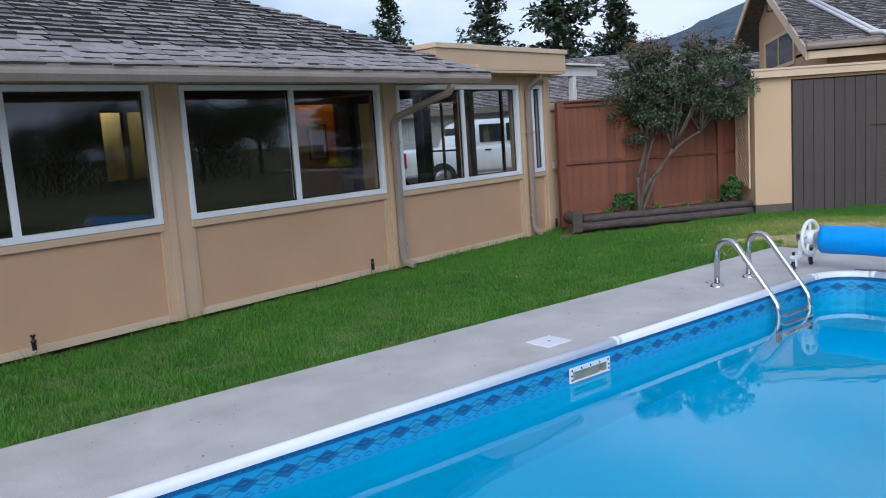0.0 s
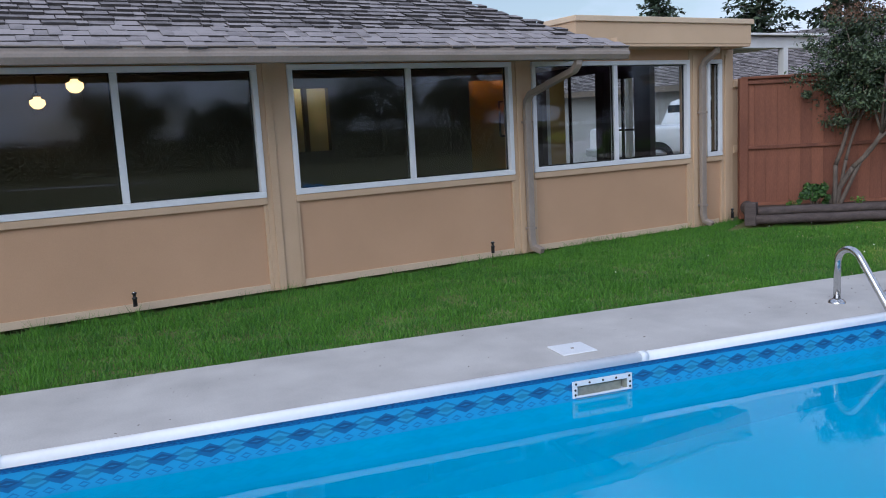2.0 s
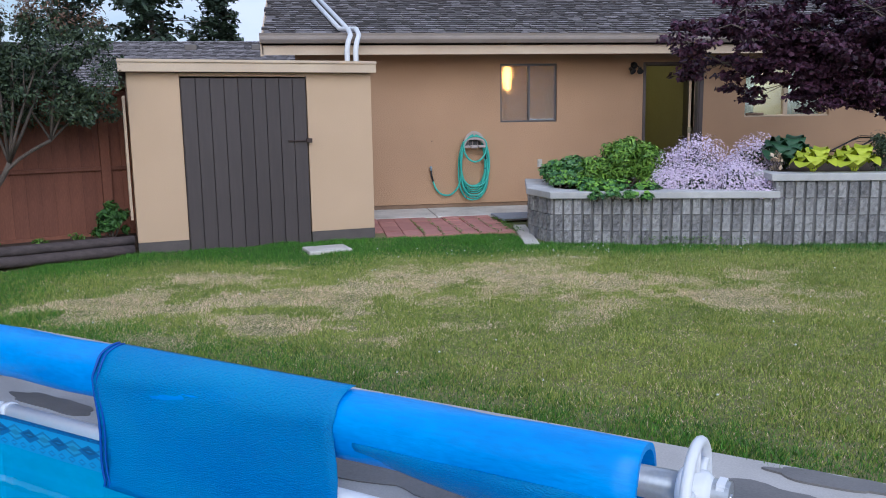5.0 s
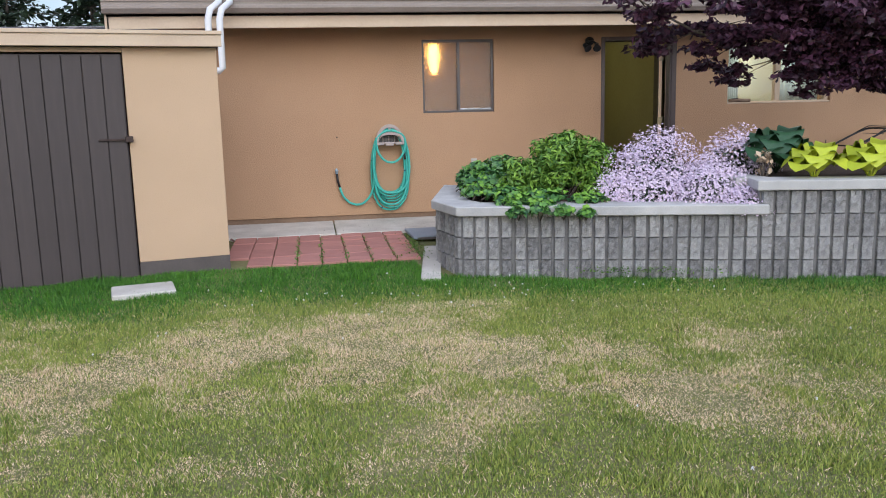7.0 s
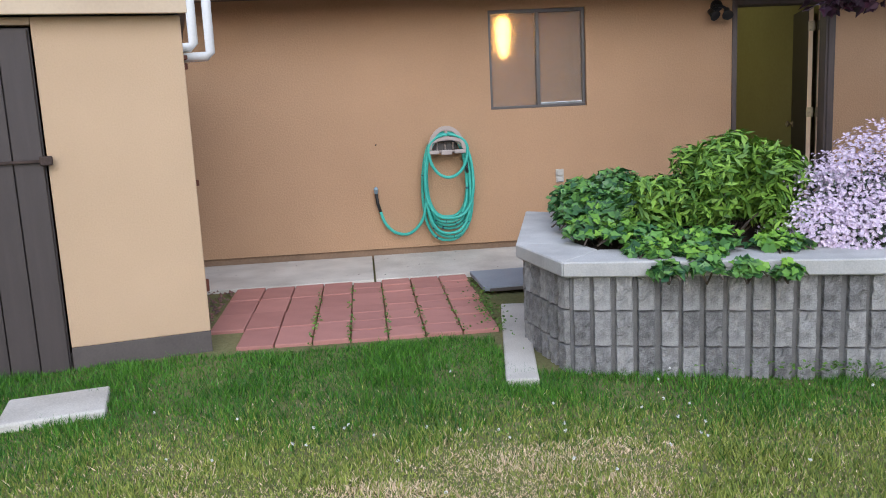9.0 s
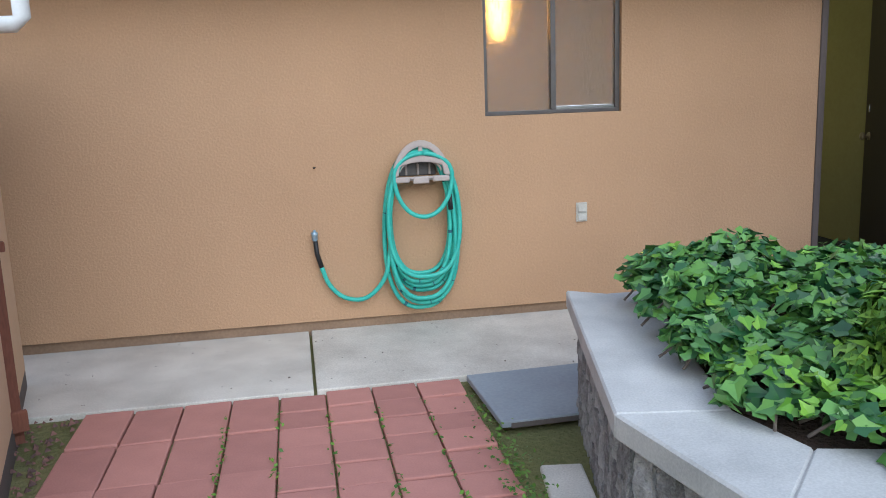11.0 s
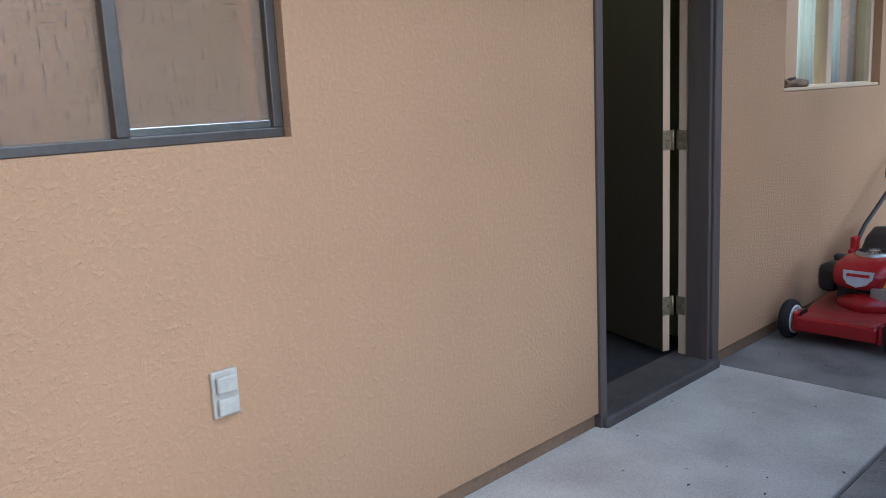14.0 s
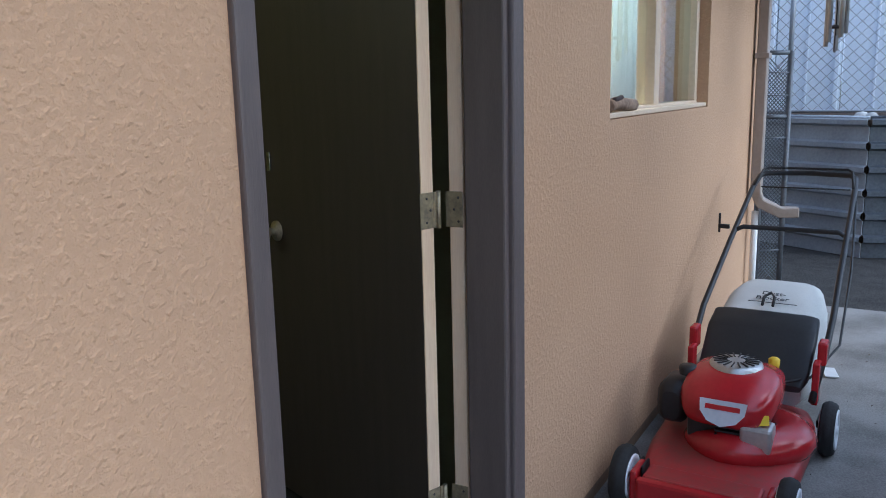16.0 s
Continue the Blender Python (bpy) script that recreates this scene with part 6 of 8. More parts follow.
ivy_patch("ivy", [(0.28, -1.95, 0.26, 0.22), (0.45, -2.1, 0.32, 0.25), (0.2, -2.3, 0.26, 0.22), (0.5, -2.45, 0.24, 0.28), (0.12, -2.6, 0.18, 0.2), (0.75, -2.2, 0.25, 0.28), (0.35, -2.85, 0.2, 0.26),
                  (1.05, -2.0, 0.22, 0.28), (1.1, -2.5, 0.2, 0.3), (0.7, -2.75, 0.22, 0.25)], 4300, 0.50, 0.3, "dark green ivy filling the planter corner", 0.06, leaf=0.054)
ivy_patch("ivy", [(0.08, -2.95, 0.15, 0.2), (0.22, -3.2, 0.15, 0.2), (0.5, -3.38, 0.13, 0.2), (0.85, -3.48, 0.09, 0.16), (0.22, -3.42, 0.09, 0.14), (0.42, -3.52, 0.06, 0.13)], 1100, 0.49, 0.3, "green ivy and creeper hanging over the planter cap", 0.3)

ivy_patch("creeper", [(0.38, -3.70, 0.13, 0.10), (0.55, -3.75, 0.11, 0.09), (0.22, -3.65, 0.10, 0.08), (0.72, -3.79, 0.08, 0.07)], 300, 0.42, 0.3, "green creeper trailing over the planter cap", 0.15, leaf=0.05)

# phlox cushion: stems, leaves, countless small flowers
ph = thing("phlox", pose(0, 0, 0), "dense cushion of small lilac-pink phlox flowers", "flowers")
lumps = [(1.30, -3.20, 0.52, 0.36, 0.3, 0.36), (1.52, -3.25, 0.55, 0.34, 0.3, 0.46), (1.95, -3.35, 0.50, 0.26, 0.3, 0.30), (2.25, -3.25, 0.58, 0.33, 0.3, 0.43), (1.4, -3.5, 0.5, 0.32, 0.2, 0.22), (1.8, -3.68, 0.5, 0.34, 0.24, 0.25),
         (2.0, -3.85, 0.44, 0.3, 0.24, 0.17), (2.35, -3.0, 0.62, 0.3, 0.3, 0.32), (1.75, -2.9, 0.58, 0.38, 0.3, 0.42), (1.12, -3.38, 0.5, 0.22, 0.2, 0.2)]
c = np.array([q[:3] for q in lumps])
rad = np.array([q[3:] for q in lumps])
k = RNG.integers(0, len(c), 17000)
v = unit(RNG.normal(0, 1, (17000, 3)))
v[:, 2] = np.abs(v[:, 2])
pts = c[k] + v * rad[k] * (1, 1, 1.1) * RNG.uniform(0.80, 1.14, (17000, 1))
petals = []
for a in range(5):
    d1, d2 = 2 * math.pi * a / 5, 2 * math.pi * (a + 1) / 5 - 0.25
    petals.append((math.cos(d1), math.sin(d1), math.cos(d2), math.sin(d2)))
nr = unit(v + RNG.normal(0, 0.45, v.shape) + (0, -0.3, 0.2))
t1 = unit(np.cross(nr, RNG.normal(0, 1, nr.shape)))
t2 = np.cross(nr, t1)
L = RNG.uniform(0.007, 0.012, (len(pts), 1))
flower = np.concatenate([np.stack([pts - nr * 0.003, pts + (t1 * p[0] + t2 * p[1]) * L, pts + (t1 * p[2] + t2 * p[3]) * L], 1) for p in petals])
ob = new("blossom", soup("blossom", flower.reshape(-1, 3), 3, petal_m))
ob.parent = ph
ob["label"] = "small lilac five-petalled flowers"
ob["kind"] = "stuff"
k = RNG.integers(0, len(c), 5000)
v = unit(RNG.normal(0, 1, (5000, 3)))
v[:, 2] = np.abs(v[:, 2])
ve, q = leaf_verts(c[k] + v * rad[k] * RNG.uniform(0.4, 0.95, (5000, 1)), v, 0.045, 0.3)
ob = new("foliage", soup("foliage", ve, q, green_dark))
ob.parent = ph


def hosta(place, n, size, material, label):
    """Rosette of broad arching leaves, each with midrib fold and point."""
    th = thing("hosta", pose(*place), label, "hosta")
    for k in range(n):
        a = 2.4 * k
        reach = size * (0.42 + 0.58 * (k / n))
        lift = 0.21 * size / 0.3 * (1.25 - 0.85 * k / n)
        w = size * 0.78
        bm = bmesh.new()
        rows = []
        for i in range(9):
            f = i / 8
            r = reach * (0.25 + 0.85 * f)
            z = lift * math.sin(f * math.pi * 0.80 + 0.25) + 0.03
            half = w * math.sin(math.pi * min(1, f * 0.97 + 0.03)) ** 0.7 * 0.55 + 0.004
            rows.append([bm.verts.new((r * math.cos(a) - s * half * math.sin(a), r * math.sin(a) + s * half * math.cos(a), z + abs(s) * half * 0.16 + 0.004 * math.sin(f * 20))) for s in (-1, -0.5, 0, 0.5, 1)])
        for p, q in zip(rows, rows[1:]):
            for j in range(4):
                bm.faces.new((p[j], p[j + 1], q[j + 1], q[j])).smooth = True
        part("leaf", bm, material, th)
    bm = bmesh.new()
    for k in range(n):
        a = 2.4 * k
        tube(bm, [(0, 0, -0.02), (0.2 * size * math.cos(a), 0.2 * size * math.sin(a), 0.08)], 0.006, 5)
    part("stalks", bm, material, th)


hosta((2.50, -3.95, 0.69), 13, 0.27, hosta_m, "bright yellow-green broad-leaved hosta")
hosta((2.90, -4.06, 0.69), 13, 0.29, hosta_m, "bright yellow-green broad-leaved hosta")
hosta((2.45, -3.5, 0.72), 16, 0.36, hosta_dark, "dark blue-green hosta behind the yellow one")
bush("shrub", (3.35, -4.10, 0.69), (0.32, 0.3, 0.5), 2600, green_dark, 0.04, "fine dark green shrub at the end of the planter", "shrub")
bush("dead_flowers", (2.2, -3.75, 0.69), (0.08, 0.08, 0.26), 60, trim_cream, 0.05, "pale faded flower heads on thin stems", "flowers", 0.8, stems=5)


def japanese_maple():
    th = thing("maple_tree", pose(4.5, -3.1, 0.66), "Japanese maple with spreading layers of dark purple leaves", "tree")
    bm = bmesh.new()
    trunk = bark_branch(bm, (0, 0, 0), (0.1, 0.1, 0.9), 0.06, 0.045, 0.06)
    c = []
    # last eight ends lie above view, added so the crown shades the wall
    ends = [(1.35, -3.0, 2.2), (1.7, -2.75, 2.4), (1.9, -3.2, 2.3), (2.2, -2.95, 2.5), (2.35, -2.6, 1.95), (2.5, -3.1, 1.85), (2.8, -2.9, 1.75), (3.0, -3.3, 2.2), (3.0, -2.5, 2.6), (3.2, -2.95, 1.8),
            (3.5, -3.3, 2.5), (3.6, -2.6, 2.2), (3.4, -2.6, 1.9), (3.7, -3.4, 1.5), (4.0, -3.0, 2.7), (4.3, -2.4, 2.5), (4.6, -3.6, 2.4), (5.0, -3.0, 2.7), (5.5, -2.5, 2.3), (5.3, -3.6, 2.0), (3.6, -3.2, 1.75), (2.6, -3.3, 2.3), (3.2, -3.6, 2.9), (3.8, -2.2, 3.1), (4.4, -3.4, 3.3), (5.6, -3.2, 3.0), (2.5, -2.4, 2.75), (2.9, -3.7, 2.6), (4.0, -4.0, 2.6), (5.0, -4.2, 2.5)]
    for e in ends:
        p = bark_branch(bm, trunk[-2], (e[0] - 4.5, e[1] + 3.1, e[2] - 0.66), 0.026, 0.006, 0.12, 7)
        for q in p[3:]:
            for _ in range(3):
                d = Vector(q) + Vector((random.uniform(-0.38, 0.38), random.uniform(-0.38, 0.38), random.uniform(-0.22, 0.08)))
                bark_branch(bm, q, d, 0.006, 0.002, 0.1, 3)
                c.append(tuple(d))
    part("trunk", bm, bark_m, th)
    c = np.array(c)
    rad = np.stack([RNG.uniform(0.14, 0.26, len(c)), RNG.uniform(0.14, 0.26, len(c)), RNG.uniform(0.04, 0.08, len(c))], 1)
    pts, v = clumps(c, rad, 40000, 0.1)
    ve, k = leaf_verts(pts, v * 0.3 + (0, 0, 0.7), 0.06, 1, "ivy", 0.5)
    ob = new("crown", soup("crown", ve, k, maple_m))
    ob.parent = th


japanese_maple()

# trellis on the shed side
tr = thing("trellis", M_S, "pale wooden diagonal lattice trellis against the shed side", "trellis")
TY0, TY1, TZ0, TZ1 = 0.12, 0.60, 0.36, 1.56
for y in (TY0, TY1):
    part("stile", boxes((-0.05, -0.025, y - 0.018, y + 0.018, TZ0 - 0.04, TZ1 + 0.04), bevel=0.003), trim_cream, tr)
for z in (TZ0, TZ1):
    part("rail", boxes((-0.05, -0.025, TY0 + 0.018, TY1 - 0.018, z - 0.015, z + 0.015), bevel=0.003), trim_cream, tr)
for d in (1, -1):
    z = TZ0 - 0.5
    while z < TZ1 + 0.5:
        a, b = (TY0, z), (TY1, z + d * 0.48)
        t0, t1 = 0.0, 1.0
        for lim, side in ((TZ0, 1), (TZ1, -1)):
            for _ in range(1):
                f = lambda t: (a[1] + (b[1] - a[1]) * t - lim) * side
                if f(0) < 0 and f(1) < 0: t0 = 2
                elif f(0) < 0: t0 = max(t0, f(0) / (f(0) - f(1)))
                elif f(1) < 0: t1 = min(t1, f(0) / (f(0) - f(1)))
        if t1 - t0 > 0.08:
            p, q = [(a[0] + (b[0] - a[0]) * t, a[1] + (b[1] - a[1]) * t) for t in (t0, t1)]
            x = -0.044 if d > 0 else -0.034
            bm = bmesh.new()
            vs = [bm.verts.new((x + e, y, zz + o)) for e in (-0.004, 0.004) for (y, zz), o in ((p, -0.014), (q, -0.014), (q, 0.014), (p, 0.014))]
            for s in ((0, 1, 2, 3), (7, 6, 5, 4), (0, 4, 5, 1), (1, 5, 6, 2), (2, 6, 7, 3), (3, 7, 4, 0)):
                bm.faces.new([vs[i] for i in s])
            part("slat", bm, trim_cream, tr)
        z += 0.1

# sprinkler heads along the sunroom wall
for s, y in ((-6.6, -0.13), (-3.0, -0.1), (0.62, -0.12)):
    sp = thing("sprinkler", M_A @ pose(s, y, -0.03), "small black pop-up sprinkler head in the grass", "sprinkler", "sprinklers")
    part("riser", lathe(bmesh.new(), [(0.018, 0), (0.018, 0.06), (0.022, 0.062), (0.022, 0.075), (0.012, 0.08), (0.012, 0.1), (0.02, 0.104), (0.02, 0.118), (0, 0.12)], 12), black_plastic, sp)
    part("nozzle", lathe(bmesh.new(), [(0, 0.128), (0.008, 0.126), (0.009, 0.118)], 8), steel, sp)

# ---- lawnmower ----
red_m = mat("red_enamel", (0.43, 0.016, 0.022), (0.35, 0.012, 0.018), 0.25, scale=5, fine=60, bump=0.03, spec=0.6)
red_dusty = mat("red_dusty", (0.40, 0.025, 0.03), (0.25, 0.06, 0.05), 0.45, scale=6, fine=50, bump=0.1)
rubber = mat("rubber", (0.03, 0.03, 0.03), (0.02, 0.02, 0.02), 0.8, scale=20, fine=90, bump=0.3)
alloy = mat("cast_alloy", (0.55, 0.55, 0.54), (0.42, 0.42, 0.41), 0.4, 0.8, scale=12, fine=80)
bagcloth = mat("bag_cloth", (0.66, 0.66, 0.63), (0.54, 0.54, 0.51), 0.9, scale=5, fine=200, bump=0.2)
mow = thing("lawnmower", pose(3.77, -0.352, 0, 0, 0, -1.5), "red push lawnmower with white and black grass bag beside the wall", "lawnmower")


def blob(bm, sections, seg=20):
    """Skin over rounded-rectangle sections: (x, half width, z low, z high, squareness)."""
    rings = []
    for x, w, z0, z1, p in sections:
        ring_ = []
        for k in range(seg):
            a = 2 * math.pi * k / seg
            ca, sa = math.cos(a), math.sin(a)
            ring_.append(bm.verts.new((x, w * math.copysign(abs(ca) ** p, ca), (z0 + z1) / 2 + (z1 - z0) / 2 * math.copysign(abs(sa) ** p, sa))))
        rings.append(ring_)
    for a, b in zip(rings, rings[1:]):
        for k in range(seg):
            bm.faces.new((a[k], a[(k + 1) % seg], b[(k + 1) % seg], b[k])).smooth = True
    bm.faces.new(rings[0])
    bm.faces.new(rings[-1])
    return bm


part("deck", blob(bmesh.new(), [(-0.015, 0.17, 0.075, 0.115, 0.4), (0.0, 0.20, 0.06, 0.125, 0.4), (0.1, 0.225, 0.055, 0.142, 0.4), (0.25, 0.245, 0.055, 0.16, 0.42), (0.45, 0.25, 0.055, 0.172, 0.45), (0.62, 0.245, 0.06, 0.172, 0.5), (0.74, 0.21, 0.07, 0.165, 0.5), (0.78, 0.15, 0.09, 0.15, 0.5)], 28), red_dusty, mow, "dusty red steel mower deck")
vol = bmesh.new()
arc = [(0.40 + (0.165 + 0.02 * math.sin(q)) * math.cos(q), (0.165 + 0.025 * math.sin(q)) * -math.sin(q), 0.148 + 0.03 * math.sin(min(math.pi, q / 1.6))) for q in (radians(-62 + 12 * k) for k in range(27))]
rings = []
for i, c in enumerate(arc):
    f = math.sin(math.pi * min(1, (i + 1.5) / 12) / 2) * (1 if i < 20 else (27.5 - i) / 7.5)
    d = Vector((c[0] - 0.40, c[1], 0)).normalized()
    rings.append([vol.verts.new(Vector(c) + d * (0.085 * f * math.cos(2 * math.pi * k / 12)) + Vector((0, 0, 0.062 * f * math.sin(2 * math.pi * k / 12)))) for k in range(12)])
for p, q in zip(rings, rings[1:]):
    for k in range(12):
        vol.faces.new((p[k], p[(k + 1) % 12], q[(k + 1) % 12], q[k])).smooth = True
vol.faces.new(rings[0])
vol.faces.new(rings[-1][::-1])
part("volute", vol, red_m, mow, "raised red blade housing round the engine")
part("front_apron", boxes((-0.055, -0.02, -0.185, 0.205, 0.06, 0.135), bevel=0.012), red_m, mow)
part("front_shelf", boxes((-0.03, 0.07, -0.17, 0.19, 0.115, 0.14), bevel=0.01), red_dusty, mow)
for y in (-0.195, 0.215):
    part("axle_bracket", boxes((-0.04, 0.07, y - 0.012, y + 0.012, 0.05, 0.15), bevel=0.008), red_m, mow)
    part("adjuster_plate", boxes((0.0, 0.075, y - 0.022, y - 0.012, 0.075, 0.155), bevel=0.006), black_plastic, mow)
part("engine_base", lathe(bmesh.new(), [(0.15, 0.15), (0.145, 0.185), (0.12, 0.2), (0, 0.2)], 28, pose(0.4, 0, 0)), black_plastic, mow)
part("engine_block", boxes((0.24, 0.50, -0.12, 0.12, 0.22, 0.31), bevel=0.012), black_plastic, mow)
for k in range(5):
    part("cooling_fin", boxes((0.20, 0.25, -0.10, 0.02, 0.228 + k * 0.016, 0.235 + k * 0.016), bevel=0.001), black_plastic, mow)
part("muffler", boxes((0.19, 0.28, -0.16, -0.06, 0.225, 0.315), bevel=0.012), alloy, mow, "silver cast muffler")
part("shroud", blob(bmesh.new(), [(0.19, 0.06, 0.31, 0.37, 0.7), (0.2, 0.12, 0.30, 0.40, 0.6), (0.26, 0.15, 0.295, 0.435, 0.6), (0.38, 0.16, 0.295, 0.455, 0.6), (0.5, 0.15, 0.295, 0.445, 0.6), (0.56, 0.11, 0.30, 0.42, 0.6), (0.58, 0.05, 0.32, 0.39, 0.7)], 28), red_m, mow, "glossy red engine shroud")
part("intake_screen", lathe(bmesh.new(), [(0.09, -0.012), (0.088, 0.006), (0.07, 0.013), (0.02, 0.016), (0, 0.016)], 26, pose(0.41, 0, 0.452)), alloy, mow, "silver radial intake screen")
for k in range(18):
    a = 2 * math.pi * k / 18
    part("screen_slot", boxes((0.03, 0.078, -0.002, 0.002, 0, 0.004), bevel=0), black_plastic, mow, m=pose(0.41, 0, 0.466, 0, 0, math.degrees(a)))
part("air_filter", blob(bmesh.new(), [(0.27, 0.03, 0.26, 0.36, 0.6), (0.3, 0.055, 0.24, 0.39, 0.6), (0.42, 0.055, 0.24, 0.39, 0.6), (0.45, 0.03, 0.26, 0.36, 0.6)], 16), black_plastic, mow, m=pose(0, 0.185, 0))
badge = bmesh.new()
prism(badge, [(-0.075, 0.03), (0.075, 0.03), (0.07, -0.01), (0.045, -0.04), (0.0, -0.055), (-0.045, -0.04), (-0.07, -0.01)], 0, 0.004)
bd = part("badge", badge, mat("badge_silver", (0.62, 0.66, 0.72), (0.5, 0.54, 0.6), 0.4, 0.3), mow, "silver shield badge with a red bar", m=pose(0.168, -0.01, 0.372, 66, 0, -90))
part("badge_bar", boxes((-0.055, 0.055, -0.002, 0.014, 0.004, 0.006), bevel=0), red_m, bd)
part("warning_tag", boxes((-0.022, 0.022, -0.016, 0.016, 0, 0.003), bevel=0), mat("yellow_tag", (0.75, 0.55, 0.03), (0.65, 0.45, 0.02), 0.5), mow, "yellow warning label", m=pose(0.215, -0.125, 0.34, 75, 0, -60))
part("oil_cap", lathe(bmesh.new(), [(0.018, 0), (0.02, 0.03), (0.012, 0.036), (0, 0.036)], 12, pose(0.56, -0.10, 0.41)), MATS["yellow_tag"], mow)
part("fuel_cap", lathe(bmesh.new(), [(0.032, 0), (0.034, 0.022), (0.028, 0.03), (0, 0.03)], 16, pose(0.36, 0.15, 0.41)), black_plastic, mow)


def mower_wheel(x, y, r):
    w = part("wheel", lathe(bmesh.new(), [(r * 0.72, -0.026), (r * 0.92, -0.026), (r, -0.018), (r, 0.018), (r * 0.92, 0.026), (r * 0.72, 0.026)], 30, pose(x, y, r, 90, 0, 0)), rubber, mow, "black rubber tyre with white hub")
    part("rim", lathe(bmesh.new(), [(0, -0.012), (r * 0.52, -0.012), (r * 0.6, -0.03), (r * 0.76, -0.03), (r * 0.76, 0.03), (r * 0.6, 0.03), (r * 0.52, 0.012), (0, 0.012)], 26, pose(x, y, r, 90, 0, 0)), white_vinyl, w)
    part("hub_cap", lathe(bmesh.new(), [(0, -0.034), (r * 0.16, -0.032), (r * 0.2, -0.012), (r * 0.2, 0.012), (r * 0.16, 0.032), (0, 0.034)], 16, pose(x, y, r, 90, 0, 0)), white_vinyl, w)
    for k in range(6):
        part("spoke", boxes((r * 0.15, r * 0.62, -0.007, 0.007, -0.026, 0.026), bevel=0.002), white_vinyl, w, m=pose(x, y, r, 90, 0, 0) @ pose(0, 0, 0, 0, 0, 60 * k + 15))
    part("tread", lathe(bmesh.new(), [(r + 0.001, -0.012), (r + 0.004, -0.006), (r + 0.004, 0.006), (r + 0.001, 0.012)], 30, pose(x, y, r, 90, 0, 0)), rubber, w)


for x, y in ((0.03, 0.265), (0.03, -0.24), (0.74, 0.275), (0.74, -0.275)):
    mower_wheel(x, y, 0.098)
    part("height_lever", boxes((x - 0.02, x + 0.10, y * 0.87 - 0.006, y * 0.87 + 0.006, 0.10, 0.13), bevel=0.004), black_plastic, mow)
bm = bmesh.new()
sec = [(0.78, 0.17, 0.13, 0.34), (0.86, 0.19, 0.12, 0.40), (1.0, 0.205, 0.12, 0.455), (1.2, 0.205, 0.13, 0.50), (1.32, 0.18, 0.18, 0.51), (1.37, 0.13, 0.25, 0.475)]
part("grass_bag", blob(bm, [(x, w, a, b, 0.45) for x, w, a, b in sec], 24), bagcloth, mow, "off-white cloth grass bag")
part("rear_flap", blob(bmesh.new(), [(0.66, 0.18, 0.27, 0.295, 0.3), (0.72, 0.2, 0.29, 0.33, 0.3), (0.86, 0.205, 0.38, 0.445, 0.3), (0.96, 0.2, 0.425, 0.485, 0.3), (0.99, 0.18, 0.44, 0.48, 0.3)], 20), black_plastic, mow, "black plastic discharge flap")
part("bag_handle", tube(bmesh.new(), [(0.98, -0.02, 0.48), (1.02, -0.02, 0.505), (1.06, 0.0, 0.515), (1.02, 0.02, 0.505), (0.98, 0.02, 0.48)], 0.006, 6), black_plastic, mow)
for sgn in (1, -1):
    part("handle_bracket", boxes((0.68, 0.74, sgn * 0.225 - 0.012, sgn * 0.225 + 0.012, 0.2, 0.36), bevel=0.006), red_m, mow)
    part("handle_clamp", boxes((0.75, 0.82, sgn * 0.235 - 0.016, sgn * 0.235 + 0.016, 0.33, 0.42), bevel=0.008), red_m, mow)
hp = [(0.66, 0.22, 0.22), (0.80, 0.24, 0.36), (0.95, 0.245, 0.46), (1.35, 0.235, 0.66), (1.78, 0.225, 0.86), (1.90, 0.215, 0.905)]
loop = hp + [(1.935, 0.19, 0.915), (1.945, 0.0, 0.92), (1.935, -0.19, 0.915)] + [(x, -y, z) for x, y, z in hp[::-1]]
part("handle", tube(bmesh.new(), loop, 0.0125, 10), black_plastic, mow, "black tubular push handle")
part("cross_bar", tube(bmesh.new(), [(1.44, 0.232, 0.70), (1.46, 0.2, 0.715), (1.46, -0.2, 0.715), (1.44, -0.232, 0.70)], 0.011, 8), black_plastic, mow)
part("bail_bar", tube(bmesh.new(), [(1.78, 0.22, 0.87), (1.90, 0.2, 0.935), (1.92, 0.18, 0.945), (1.92, -0.18, 0.945), (1.90, -0.2, 0.935), (1.78, -0.22, 0.87)], 0.006, 8), black_plastic, mow)
part("control_rod", tube(bmesh.new(), [(1.86, 0.2, 0.855), (1.86, -0.2, 0.855)], 0.004, 6), black_plastic, mow)
part("starter_grip", boxes((1.40, 1.42, 0.25, 0.30, 0.71, 0.73), (1.405, 1.415, 0.29, 0.30, 0.69, 0.78), bevel=0.003), black_plastic, mow)
part("cable", tube(bmesh.new(), [(1.7, -0.24, 0.82), (1.3, -0.27, 0.58), (0.95, -0.275, 0.36), (0.75, -0.2, 0.28), (0.6, -0.13, 0.3)], 0.005, 6), black_plastic, mow)
for word, dx in (("Dust-", 0.0), ("Blocker", 0.042)):
    cu = bpy.data.curves.new("bag_text", "FONT")
    cu.body, cu.size, cu.extrude, cu.align_x = word, 0.042, 0.0006, "CENTER"
    tmp = bpy.data.objects.new("bag_text", cu)
    me = bpy.data.meshes.new_from_object(tmp)
    bpy.data.objects.remove(tmp)
    me.materials.append(black_plastic)
    ob = new("bag_text", me)
    ob.parent = mow
    ob.matrix_basis = pose(1.12 - dx, 0.0, 0.4905 - dx * 0.24, 13.5, 0, -90)
part("bag_line", boxes((1.055, 1.059, -0.1, 0.09, 0.4725, 0.4745), bevel=0), black_plastic, mow)
